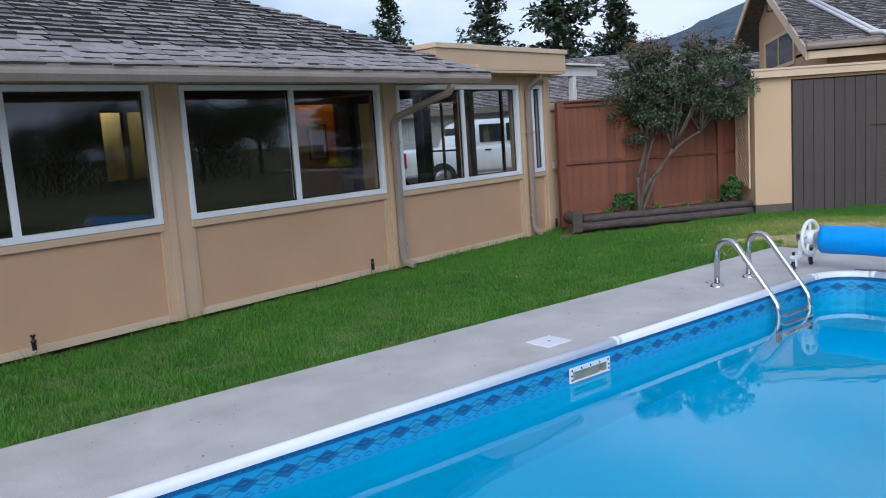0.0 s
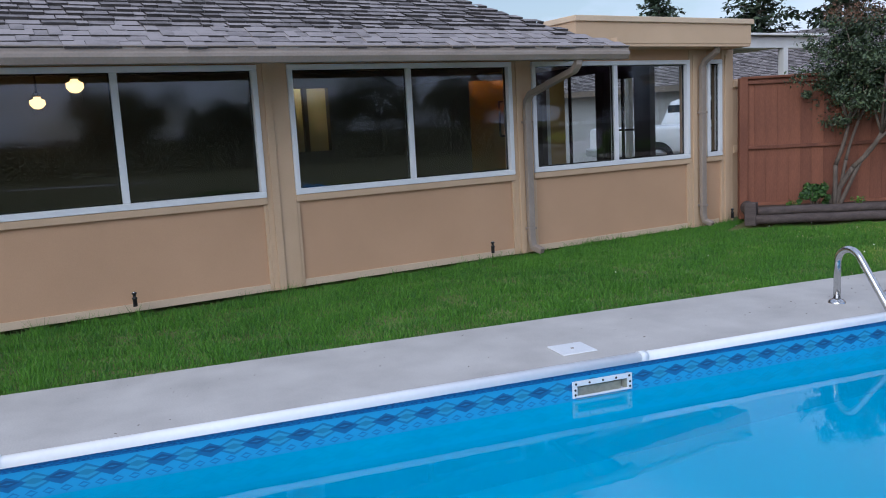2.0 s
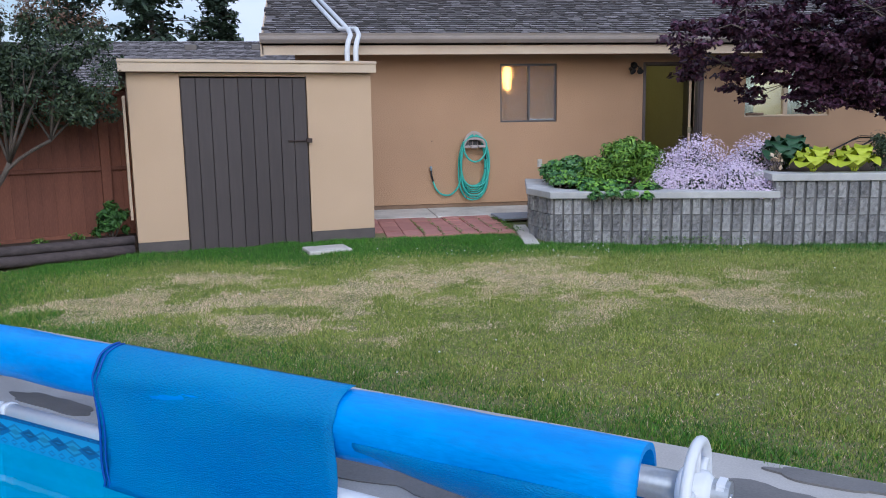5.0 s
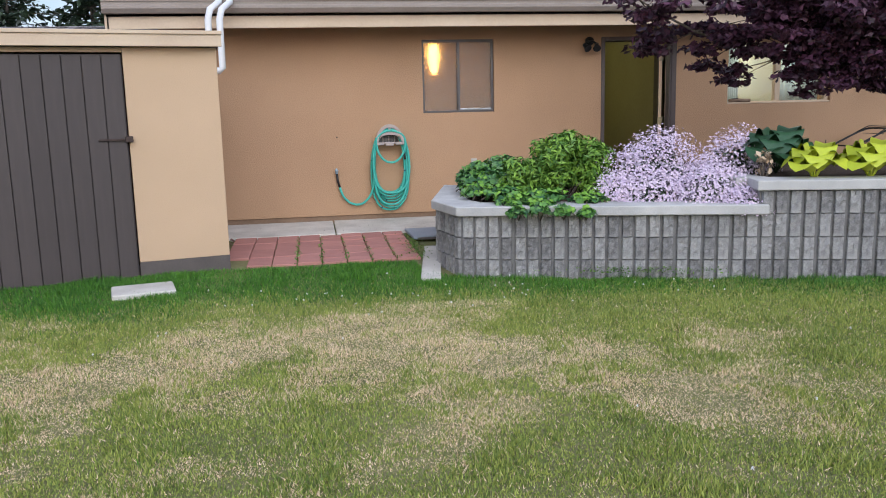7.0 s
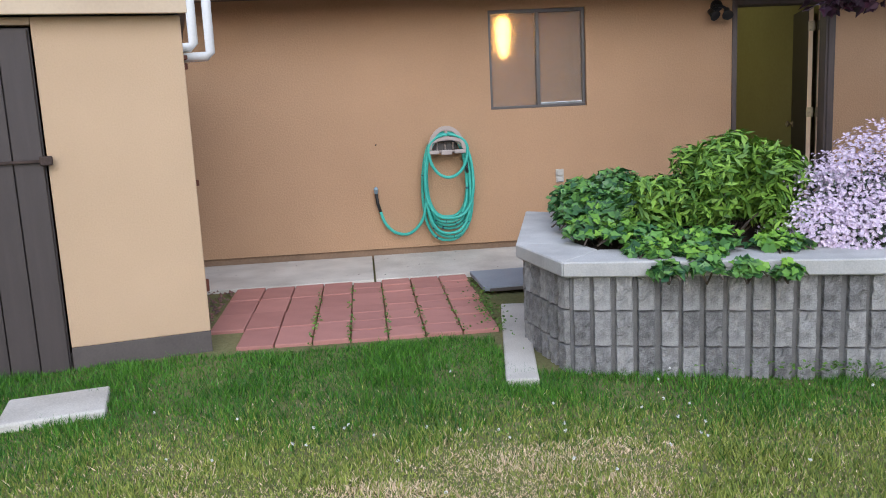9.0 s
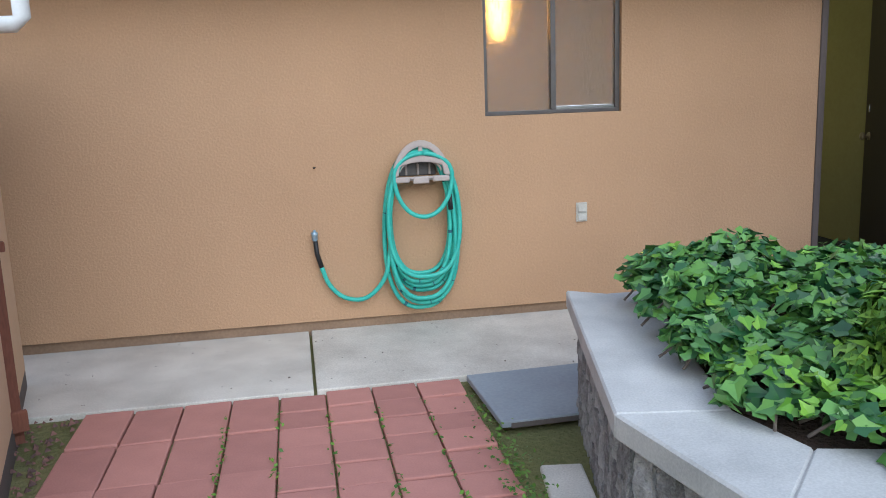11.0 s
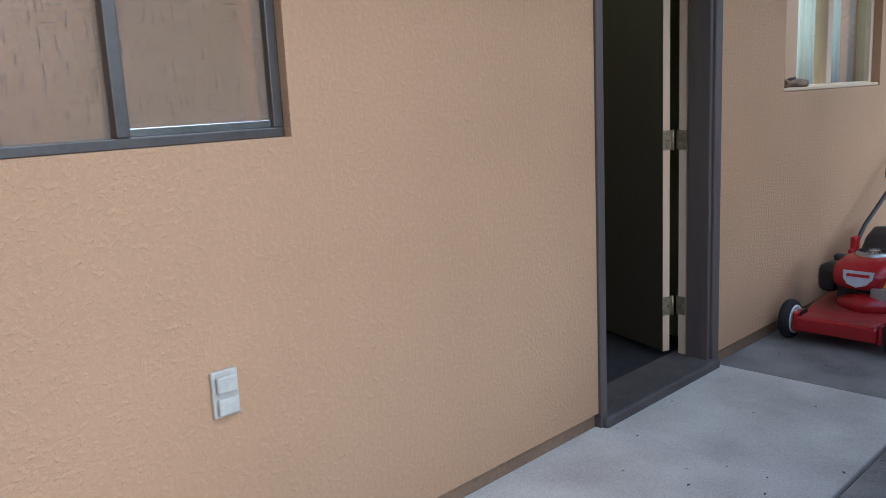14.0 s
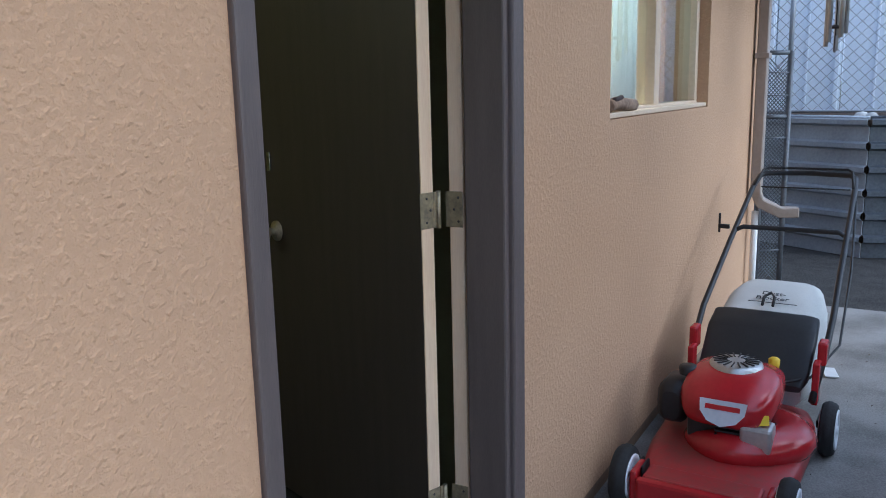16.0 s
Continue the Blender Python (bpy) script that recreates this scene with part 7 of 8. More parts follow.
# the engine sits low in its housing
LOW = {"engine_block": 0.04, "cooling_fin": 0.04, "muffler": 0.04, "shroud": 0.045, "intake_screen": 0.045, "screen_slot": 0.045, "air_filter": 0.04,
       "badge": 0.045, "warning_tag": 0.045, "oil_cap": 0.045, "fuel_cap": 0.045, "rear_flap": 0.025}
for ob in mow.children:
    drop = LOW.get(ob.name.split(".")[0], 0)
    if drop:
        ob.matrix_basis = Matrix.Translation((0, 0, -drop)) @ ob.matrix_basis
pap = part("paper_scrap", boxes((-0.08, 0.08, -0.03, 0.03, 0, 0.004), bevel=0.001), white_paint, m=pose(5.45, -0.58, 0.0, 0, 3, 12))
tagged(pap, "white scrap of paper on the concrete", "paper")

# ---- yard end behind the mower ----
galv = mat("galvanised", (0.42, 0.45, 0.48), (0.26, 0.28, 0.31), 0.5, 0.55, scale=3, fine=50, bump=0.1, low=0.3, high=0.7)
ds = thing("corner_downspout", pose(6.48, 0, 0), "taupe downspout with kicked-out elbow at the house corner", "downspout")
part("pipe", sq_tube(bmesh.new(), [(0, -0.05, 2.3), (0, -0.05, 0.72), (0.02, -0.07, 0.66), (0.05, -0.18, 0.60), (0.08, -0.28, 0.60)], 0.075, 0.06), gutter_grey, ds)
part("drain_pipe", tube(bmesh.new(), [(0.03, -0.045, 0.6), (0.03, -0.045, 0.0)], 0.02, 12), white_paint, ds)
part("strap", boxes((-0.05, 0.05, -0.09, -0.01, 1.5, 1.53), bevel=0.003), gutter_grey, ds)
galv_dark = mat("galvanised_dull", (0.17, 0.18, 0.20), (0.09, 0.10, 0.11), 0.6, 0.4, scale=6, fine=60, bump=0.1)
cp = thing("wire_panel", pose(6.80, -0.02, 0, 0, 0, -50), "chain-link gate panel with galvanised tube frame standing at the corner", "gate")
for x in (0.0, 0.17):
    part("frame_tube", tube(bmesh.new(), [(x, 0, 0), (x, 0, 1.55)], 0.018, 10), galv_dark, cp)
for z in (0.05, 1.15, 1.54):
    part("frame_bar", tube(bmesh.new(), [(0.018, 0, z), (0.152, 0, z)], 0.014, 8), galv_dark, cp)
bm = bmesh.new()
for k in range(88):
    for d in (1, -1):
        z0 = 0.06 + k * 0.025 - 0.35
        z1 = z0 + d * 0.13
        lo, hi = min(z0, z1), max(z0, z1)
        if lo > 0.06 and hi < 1.53:
            tube(bm, [(0.02, 0.003 * d, z0), (0.15, 0.003 * d, z1)], 0.003, 4, False)
tagged(part("mesh", bm, galv_dark, cp), kind="stuff")
for z in (0.3, 0.55, 0.8, 1.02, 1.28, 1.42):
    part("wire_bar", tube(bmesh.new(), [(0.018, -0.012, z), (0.152, -0.012, z)], 0.005, 6), galv_dark, cp)


def corrugated(name, a, b, z0, z1, pitch, depth, material, label, category):
    """Wall of ribs running along its length, from a to b."""
    a, b = Vector((*a, 0)), Vector((*b, 0))
    d = (b - a).normalized()
    o = Vector((d.y, -d.x, 0))
    th = thing(name, pose(0, 0, 0), label, category)
    rows = []
    z = z0
    bm = bmesh.new()
    prof = []
    while z < z1 - 0.01:
        prof += [(z, 0), (z + pitch * 0.62, 0.0), (z + pitch * 0.72, depth), (z + pitch * 0.92, depth), (z + pitch, 0)]
        z += pitch
    for end in (a, b):
        rows.append([bm.verts.new(end + o * off + Vector((0, 0, zz))) for zz, off in prof])
    for k in range(len(prof) - 1):
        bm.faces.new((rows[0][k], rows[1][k], rows[1][k + 1], rows[0][k + 1]))
    bmesh.ops.remove_doubles(bm, verts=bm.verts[:], dist=1e-5)
    geom = bmesh.ops.extrude_face_region(bm, geom=bm.faces[:])
    bmesh.ops.translate(bm, verts=[v for v in geom["geom"] if isinstance(v, bmesh.types.BMVert)], vec=-o * 0.01)
    part("sheet", bm, material, th)
    part("top_edge", tube(bmesh.new(), [a + Vector((0, 0, z)), b + Vector((0, 0, z))], 0.015, 8), material, th)
    return th


corrugated("steel_retaining_wall", (8.95, 0.5), (8.35, -0.55), 0.0, 1.07, 0.18, 0.035, galv, "galvanised ribbed steel retaining wall", "retaining wall")
corrugated("steel_retaining_wall", (8.36, -0.56), (9.1, -3.2), 0.0, 1.07, 0.18, 0.05, mat("galvanised_dark", (0.17, 0.19, 0.215), (0.07, 0.08, 0.095), 0.5, 0.5, scale=3, fine=50, bump=0.1, low=0.3, high=0.7), "darker grey ribbed steel retaining wall", "retaining wall")
bank = part("bank", prism(bmesh.new(), [(8.98, 3.0), (8.98, 0.5), (8.40, -0.55), (9.15, -3.2), (14, -3.2), (14, 3.0)], -0.05, 1.06), soil_m)
tagged(bank, "raised soil bank behind the steel wall", "bank", kind="structure")
sid = thing("metal_building", pose(10.2, 0, 0), "pale blue-white ribbed metal siding building", "building")
siding = mat("white_siding", (0.82, 0.87, 0.93), (0.72, 0.78, 0.86), 0.5, scale=1.2, fine=40, bump=0.05)
panel = boxes((0, 0.1, 0.0, 0.59, 0.9, 4.2), (-0.03, 0, 0.02, 0.06, 0.9, 4.2), (-0.015, 0, 0.3, 0.32, 0.9, 4.2), bevel=0.004)
pme = mesh_of("siding_panel", panel, siding)
for k in range(11):
    piece("siding_panel", pme, sid, pose(0, -2.6 + k * 0.6, 0))
part("eave", boxes((-0.3, 0.6, -2.7, 4.2, 4.2, 4.3), bevel=0.01), siding, sid)
cl = thing("chain_link_fence", pose(9.3, 0, 1.05), "chain-link fence on the bank before the metal building", "fence")
for y in (1.2, 0.15, -0.9, -1.95):
    part("post", tube(bmesh.new(), [(0, y, -0.1), (0, y, 1.9)], 0.022, 10), galv, cl)
for z in (0.05, 1.85):
    part("rail", tube(bmesh.new(), [(0, 1.2, z), (0, -1.95, z)], 0.012, 8), galv, cl)
bm = bmesh.new()
for k in range(-20, 34):
    for d in (1, -1):
        y0, y1, z0, z1 = -1.95 + k * 0.1, -1.95 + k * 0.1 + 1.8, (0.05, 1.85)[d < 0], (1.85, 0.05)[d < 0]
        t0, t1 = max(0, (-1.95 - y0) / 1.8), min(1, (1.2 - y0) / 1.8)
        if t1 > t0:
            tube(bm, [(0.003 * d, y0 + 1.8 * t, z0 + (z1 - z0) * t) for t in (t0, t1)], 0.003, 4, False)
tagged(part("wire_mesh", bm, galv, cl), kind="stuff")
chime = thing("wind_chime", pose(5.89, -0.47, 1.6), "metal tube wind chime hanging from the eave", "wind chime")
for k in range(5):
    a = 2 * math.pi * k / 5
    part("chime_tube", tube(bmesh.new(), [(0.045 * math.cos(a), 0.045 * math.sin(a), -0.09 + 0.02 * k), (0.045 * math.cos(a), 0.045 * math.sin(a), 0.42)], 0.011, 10), alloy, chime)
part("clapper", lathe(bmesh.new(), [(0, 0.03), (0.03, 0.03), (0.03, 0.015), (0, 0.015)], 16), dark_brown, chime)
part("sail", boxes((-0.025, 0.025, -0.004, 0.004, -0.10, -0.02), bevel=0.003), dark_brown, chime)
part("cord", tube(bmesh.new(), [(0, 0, -0.05), (0, 0, 0.64)], 0.003, 5), black_plastic, chime)
part("top_disc", lathe(bmesh.new(), [(0, 0.45), (0.06, 0.45), (0.06, 0.435), (0, 0.435)], 18), dark_brown, chime)
rk = thing("lighthouse_ornament", pose(8.75, -0.72, 1.06), "small white and red lighthouse garden ornament on stones", "ornament")
part("tower", lathe(bmesh.new(), [(0.075, 0), (0.07, 0.05), (0.05, 0.06), (0.04, 0.22), (0.05, 0.23), (0.05, 0.25), (0, 0.25)], 16), white_paint, rk)
part("lantern", lathe(bmesh.new(), [(0.03, 0.25), (0.03, 0.31), (0.036, 0.315), (0.012, 0.36), (0.006, 0.42), (0, 0.42)], 12), red_dusty, rk)
part("band", lathe(bmesh.new(), [(0.047, 0.13), (0.049, 0.135), (0.047, 0.15), (0.045, 0.155)], 16), alu_dark, rk)
for k in range(7):
    rs = thing("stone", pose(8.72 + random.uniform(-0.05, 0.2), -0.72 + random.uniform(-0.25, 0.3), 1.06), "small pale stone on the bank", "stone", "bank stones")
    part("rock", lathe(bmesh.new(), [(0, 0.05), (0.03, 0.045), (0.05, 0.02), (0.045, -0.005), (0, -0.01)], 7), cap_m, rs)

# ---- distance ----
nb = thing("neighbour_house", pose(0, 0, 0), "neighbouring house with grey shingle roof beyond the fence", "house")
bm = bmesh.new()
v = [bm.verts.new(p) for p in ((-17, 8.2, 2.05), (-1.5, 8.2, 2.05), (-1.5, 13, 3.55), (-17, 13, 3.55), (-1.5, 18, 2.05), (-17, 18, 2.05))]
bm.faces.new(v[:4])
bm.faces.new((v[3], v[2], v[4], v[5]))
geom = bmesh.ops.extrude_face_region(bm, geom=bm.faces[:])
bmesh.ops.translate(bm, verts=[q for q in geom["geom"] if isinstance(q, bmesh.types.BMVert)], vec=(0, 0, -0.12))
nroof = part("roof", bm, shingle_m, nb)
part("wall", boxes((-16.6, -1.9, 8.7, 17.6, -0.05, 2.05), bevel=0), mat("grey_siding", (0.30, 0.31, 0.32), (0.24, 0.25, 0.26), 0.8, scale=2, fine=30, stretch=(0.3, 0.3, 12)), nb)
part("eave_board", boxes((-17, -1.5, 8.15, 8.2, 1.9, 2.06), bevel=0.004), alu_dark, nb)
for x in (-6.2, -4.4, -9.0):
    part("roof_vent", boxes((x, x + 0.35, 12.0, 12.4, 3.2, 3.42), bevel=0.03), alu_dark, nb)
pg = thing("patio_cover", M_A, "white patio cover with corrugated underside and posts", "patio cover")
part("beam", boxes((0.9, 3.7, 0.9, 1.0, 2.18, 2.34), bevel=0.006), white_paint, pg)
part("beam", boxes((0.9, 3.7, 4.2, 4.3, 2.18, 2.34), bevel=0.006), white_paint, pg)
part("roof_sheet", boxes((0.8, 3.8, 0.8, 4.4, 2.35, 2.38), bevel=0.004), white_paint, pg)
for k in range(9):
    part("rafter", boxes((0.95 + k * 0.33, 1.0 + k * 0.33, 1.0, 4.2, 2.24, 2.345), bevel=0.004), white_paint, pg)
for x, y in ((2.9, 0.95), (2.9, 4.25), (1.0, 4.25)):
    part("post", boxes((x, x + 0.1, y - 0.05, y + 0.05, -0.05, 2.18), bevel=0.006), white_paint, pg)


def pickup():
    """White crew-cab pickup: bed, cab, glass, wheels."""
    th = thing("pickup_truck", M_A @ pose(7.6, 6.2, 0, 0, 0, -24) @ pose(-2.9, 0, 0), "white pickup truck parked in the driveway", "truck")
    car_m = mat("car_white", (0.78, 0.80, 0.82), (0.74, 0.76, 0.78), 0.25, scale=1, fine=10, bump=0)
    dk = mat("car_glass", (0.02, 0.025, 0.03), (0.015, 0.02, 0.025), 0.08, scale=1, fine=10, bump=0)
    part("body", blob(bmesh.new(), [(0.0, 0.86, 0.42, 1.02, 0.25), (0.05, 0.92, 0.4, 1.05, 0.25), (1.9, 0.94, 0.4, 1.06, 0.25), (4.2, 0.94, 0.4, 1.06, 0.3), (5.2, 0.9, 0.42, 1.02, 0.35), (5.5, 0.78, 0.45, 0.9, 0.4)], 28), car_m, th)
    part("cab", blob(bmesh.new(), [(1.75, 0.82, 0.95, 1.1, 0.3), (1.95, 0.8, 0.95, 1.6, 0.35), (2.2, 0.78, 0.95, 1.68, 0.35), (3.4, 0.78, 0.95, 1.68, 0.35), (3.75, 0.8, 0.95, 1.5, 0.35), (4.3, 0.84, 0.95, 1.08, 0.3)], 28), car_m, th)
    for x0, x1 in ((2.1, 2.75), (2.85, 3.55)):
        for s in (-1, 1):
            part("side_window", boxes((x0, x1, s * 0.80 - 0.01, s * 0.80 + 0.01, 1.12, 1.55), bevel=0.008), dk, th)
        part("door_handle", boxes((x0 + 0.05, x0 + 0.22, -0.97, -0.94, 0.92, 0.96), bevel=0.006), black_plastic, th)
    part("rear_window", boxes((1.84, 1.9, -0.6, 0.6, 1.15, 1.5), bevel=0.008), dk, th)
    part("tail_light", boxes((-0.02, 0.1, -0.95, -0.85, 0.65, 1.0), bevel=0.01), red_m, th)
    part("bumper", boxes((-0.12, 0.02, -0.85, 0.85, 0.4, 0.58), bevel=0.03), alloy, th)
    for x in (1.0, 4.4):
        for y in (-0.86, 0.86):
            w = part("wheel", lathe(bmesh.new(), [(0.22, -0.11), (0.34, -0.11), (0.37, -0.08), (0.37, 0.08), (0.34, 0.11), (0.22, 0.11)], 26, pose(x, y, 0.34, 90, 0, 0)), rubber, th)
            part("rim", lathe(bmesh.new(), [(0, -0.07), (0.1, -0.08), (0.22, -0.1), (0.22, 0.1), (0.1, 0.08), (0, 0.07)], 18, pose(x, y, 0.34, 90, 0, 0)), alloy, w)


pickup()
drive = part("driveway", boxes((2.5, 16, 4.6, 16, -0.08, -0.015), bevel=0), walk_dark, m=M_A)
tagged(drive, "worn grey driveway behind the sunroom", "driveway", kind="structure")


def conifer(place, h, r, seed, label, bare=0.1):
    """Tapered trunk with whorls of drooping boughs made of needle sprays."""
    rnd = np.random.default_rng(seed)
    th = thing("conifer", pose(*place), label, "tree", "conifers behind the houses")
    bm = bmesh.new()
    tube(bm, [(0, 0, -0.2), (0.05, 0, h * 0.5), (0, 0.03, h)], h * 0.016, 8, True, 0.01)
    pts, fac = [], []
    z = h * bare
    while z < h * 0.99:
        f = 1 - z / h
        for _ in range(rnd.integers(4, 7)):
            a, L = rnd.uniform(0, 6.283), r * (f ** 0.75) * rnd.uniform(0.45, 1.1) + 0.1
            e = np.array([L * math.cos(a), L * math.sin(a), -0.10 * L + 0.25 * L * (1 - f)])
            tube(bm, [(0, 0, z), (e[0] * 0.5, e[1] * 0.5, z + e[2] * 0.3 + 0.03 * L), (e[0], e[1], z + e[2])], 0.02 + 0.01 * f, 4, False, 0.006)
            m = int(44 * L / r) + 14
            t = rnd.uniform(0.15, 1.05, m)[:, None]
            side = np.array([-math.sin(a), math.cos(a), 0])
            pts.append(np.array([0, 0, z]) + e * t + side * rnd.normal(0, 0.16, (m, 1)) * L * (1.15 - t) + rnd.normal(0, 0.05, (m, 3)) * (1, 1, 1.5) * r * 0.5)
            fac.append(np.tile(np.array([0, 0, 1.0]) + e * 0.2 / max(L, 0.1), (m, 1)))
        z += h * 0.022
    part("trunk", bm, bark_m, th)
    ve, k = leaf_verts(np.concatenate(pts), np.concatenate(fac), 0.085 * r + 0.10, 0.42)
    ob = new("crown", soup("crown", ve, k, conifer_m))
    ob.parent = th


conifer((-9.0, 22.8, 0), 11.5, 3.3, 1, "tall dark conifer behind the neighbouring house")
conifer((-13.0, 26.0, 0), 10.5, 2.6, 2, "tall dark conifer behind the neighbouring house")
conifer((-22.0, 40.0, 0), 12.2, 2.8, 3, "sparse tall conifer against the sky")
conifer((-6.6, 24.5, 0), 7.4, 2.4, 4, "shorter dark conifer behind the neighbouring house")


def broad_tree(place, h, r, seed, n=13000):
    rnd = np.random.default_rng(seed)
    th = thing("tree", pose(*place), "dark leafy garden tree beyond the pool", "tree", "trees behind the pool")
    bm = bmesh.new()
    pts = bark_branch(bm, (0, 0, -0.2), (0, 0, h * 0.45), 0.14, 0.09, 0.04)
    c = []
    for _ in range(16):
        a, q = rnd.uniform(0, 6.283), rnd.uniform(0.3, 1)
        e = (r * q * math.cos(a), r * q * math.sin(a), h * rnd.uniform(0.45, 0.95))
        bark_branch(bm, pts[-1], e, 0.06, 0.015, 0.1, 5)
        c.append(e)
    part("trunk", bm, bark_m, th)
    c = np.array(c)
    p, v = clumps(c, rnd.uniform(0.3, 0.55, (len(c), 1)) * r, n, 0.3)
    ve, k = leaf_verts(p, v + (0, 0, 0.4), 0.11, 0.6)
    ob = new("crown", soup("crown", ve, k, green_dark))
    ob.parent = th


for i, (x, y, h, r) in enumerate(((9, -34, 3.6, 2.0), (16, -29, 3.2, 1.9), (24, -22, 3.6, 2.2), (26, -12, 3.0, 2.0), (4, -38, 3.2, 2.0), (27, -33, 4.4, 2.4), (18, -40, 4.2, 2.4), (-4, -40, 3.4, 2.2), (33, -24, 4.0, 2.4), (24, -5.5, 3.4, 2.0), (30, -9.5, 4.0, 2.4), (28, -2.0, 3.8, 2.2), (21, -16.0, 2.8, 1.8))):
    broad_tree((x, y, 0), h, r, 20 + i)
hedge = thing("hedge", pose(0, 0, 0), "long dark clipped hedge along the far side of the garden", "hedge")
hp_ = RNG.uniform(0, 1, (40000, 3))
line = np.array([(-16, -32), (14, -30), (19, -4)])
seg = (hp_[:, :1] < 0.6)
tt = np.where(seg, hp_[:, :1] / 0.6, (hp_[:, :1] - 0.6) / 0.4)
base = np.where(seg, line[0] + (line[1] - line[0]) * tt, line[1] + (line[2] - line[1]) * tt)
hpts = np.concatenate([base + RNG.normal(0, 0.3, (40000, 2)), 1.5 * hp_[:, 1:2] ** 0.7 + RNG.normal(0, 0.12, (40000, 1))], 1)
ve, k = leaf_verts(hpts, RNG.normal(0, 1, (40000, 3)) + (0, 0, 0.5), 0.13, 0.6)
ob = new("foliage", soup("foliage", ve, k, green_dark))
ob.parent = hedge
bm = bmesh.new()
for a, b in zip(line, line[1:]):
    for t in np.linspace(0, 1, 14):
        p = a + (b - a) * t
        tube(bm, [(p[0], p[1], -0.1), (p[0] + 0.1, p[1], 1.4)], 0.04, 5, True, 0.02)
part("stems", bm, bark_m, hedge)

# wooded hills on the skyline, distance haze mixed into their bluish colour
hill_m = mat("hill_forest_haze", (0.075, 0.115, 0.155), (0.03, 0.05, 0.075), 1.0, scale=0.05, fine=0.35, bump=0.0)
hm = bpy.data.meshes.new("hills")
hv, hf = [], []
NA, NR = 220, 10
for j in range(NR):
    for i in range(NA):
        a = -1.3 + 2.6 * i / (NA - 1)
        d = 420 + 75 * j
        f = j / (NR - 1)
        crest = 50 + 40 * math.exp(-((a - 0.18) / 0.19) ** 2) - 18 * math.exp(-((a - 0.52) / 0.2) ** 2) + 10 * noise.noise((a * 5, 0.3, 2)) + 5 * noise.noise((a * 17, 1.3, 2)) + 1.6 * noise.noise((a * 90, f * 3, 0))
        crest -= 26 * max(0, -a - 0.02) / 0.4 if -0.42 < a < 0 else (26 if a <= -0.42 else 0)
        hv.append((d * math.sin(a), d * math.cos(a), crest * math.sin(f * math.pi / 2) * 1.5 - 3 + 2.0 * noise.noise((a * 60, f * 9, 4))))
for j in range(NR - 1):
    for i in range(NA - 1):
        q = j * NA + i
        hf.append((q, q + 1, q + NA + 1, q + NA))
hm.from_pydata(hv, [], hf)
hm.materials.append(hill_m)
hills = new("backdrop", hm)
tagged(hills, "hazy blue wooded hills on the skyline", "hills", kind="structure")
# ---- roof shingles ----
# dark butt faces: printed band plus the shadow under each course, as colour
butt_m = mat("shingle_butt_shaded", (0.085, 0.077, 0.076), (0.04, 0.036, 0.036), 0.95, scale=9, fine=220, bump=0.3)


def shingles(parent, origin, along, up, width, run, inside, near, seed, exposure=0.112):
    """Overlapping tabs with butt edges coloured dark for their shadow line: those in the nearest courses as pieces, the
    rest joined. inside(a, u) tells whether a tab lies on the slope.
    """
    rnd = random.Random(seed)
    along, up = Vector(along).normalized(), Vector(up).normalized()
    nrm = along.cross(up).normalized()
    basis = Matrix((along, up, nrm)).transposed().to_4x4()
    sizes = [0.09, 0.12, 0.15, 0.18, 0.23]
    metas = []
    for w in sizes:
        for t in (0.010, 0.016):
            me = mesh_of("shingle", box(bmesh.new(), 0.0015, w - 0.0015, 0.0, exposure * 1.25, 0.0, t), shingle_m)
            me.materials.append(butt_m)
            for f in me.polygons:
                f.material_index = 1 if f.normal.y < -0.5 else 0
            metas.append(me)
    rest, count, u, row = [], 0, -0.02, 0
    while u < run:
        a = -rnd.uniform(0, 0.2)
        raised = rnd.random() < 0.5
        while a < width:
            i = rnd.randrange(5)
            w = sizes[i]
            raised = not raised if rnd.random() < 0.8 else raised
            if inside(a, u) and inside(a + w, u):
                lift = 0.006 + rnd.uniform(0, 0.004)
                o = Vector(origin) + along * a + up * (u + rnd.uniform(-0.006, 0.006) - (0.012 if raised else 0)) + nrm * lift
                if near(a, row) and count < 150:
                    piece("shingle", metas[i * 2 + raised], parent, Matrix.Translation(o) @ basis @ pose(0, 0, 0, -3.0, 0, 0))
                    count += 1
                else:
                    t = (0.023 if raised else 0.012) + rnd.uniform(0, 0.005)
                    p = [o + along * (0.004 if k in (0, 3) else w - 0.004) + up * (0 if k < 2 else exposure * 1.2) + nrm * (t if k < 2 else 0.0) for k in range(4)]
                    rest += [tuple(x) for x in p] + [tuple(x) for x in (p[0] - nrm * 0.04, p[1] - nrm * 0.04, p[1], p[0])]
            a += w
        u += exposure
        row += 1
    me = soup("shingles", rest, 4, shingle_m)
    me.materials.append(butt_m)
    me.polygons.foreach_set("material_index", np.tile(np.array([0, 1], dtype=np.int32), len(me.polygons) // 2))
    ob = new("shingles", me)
    ob.parent = parent
    tagged(ob, kind="stuff")


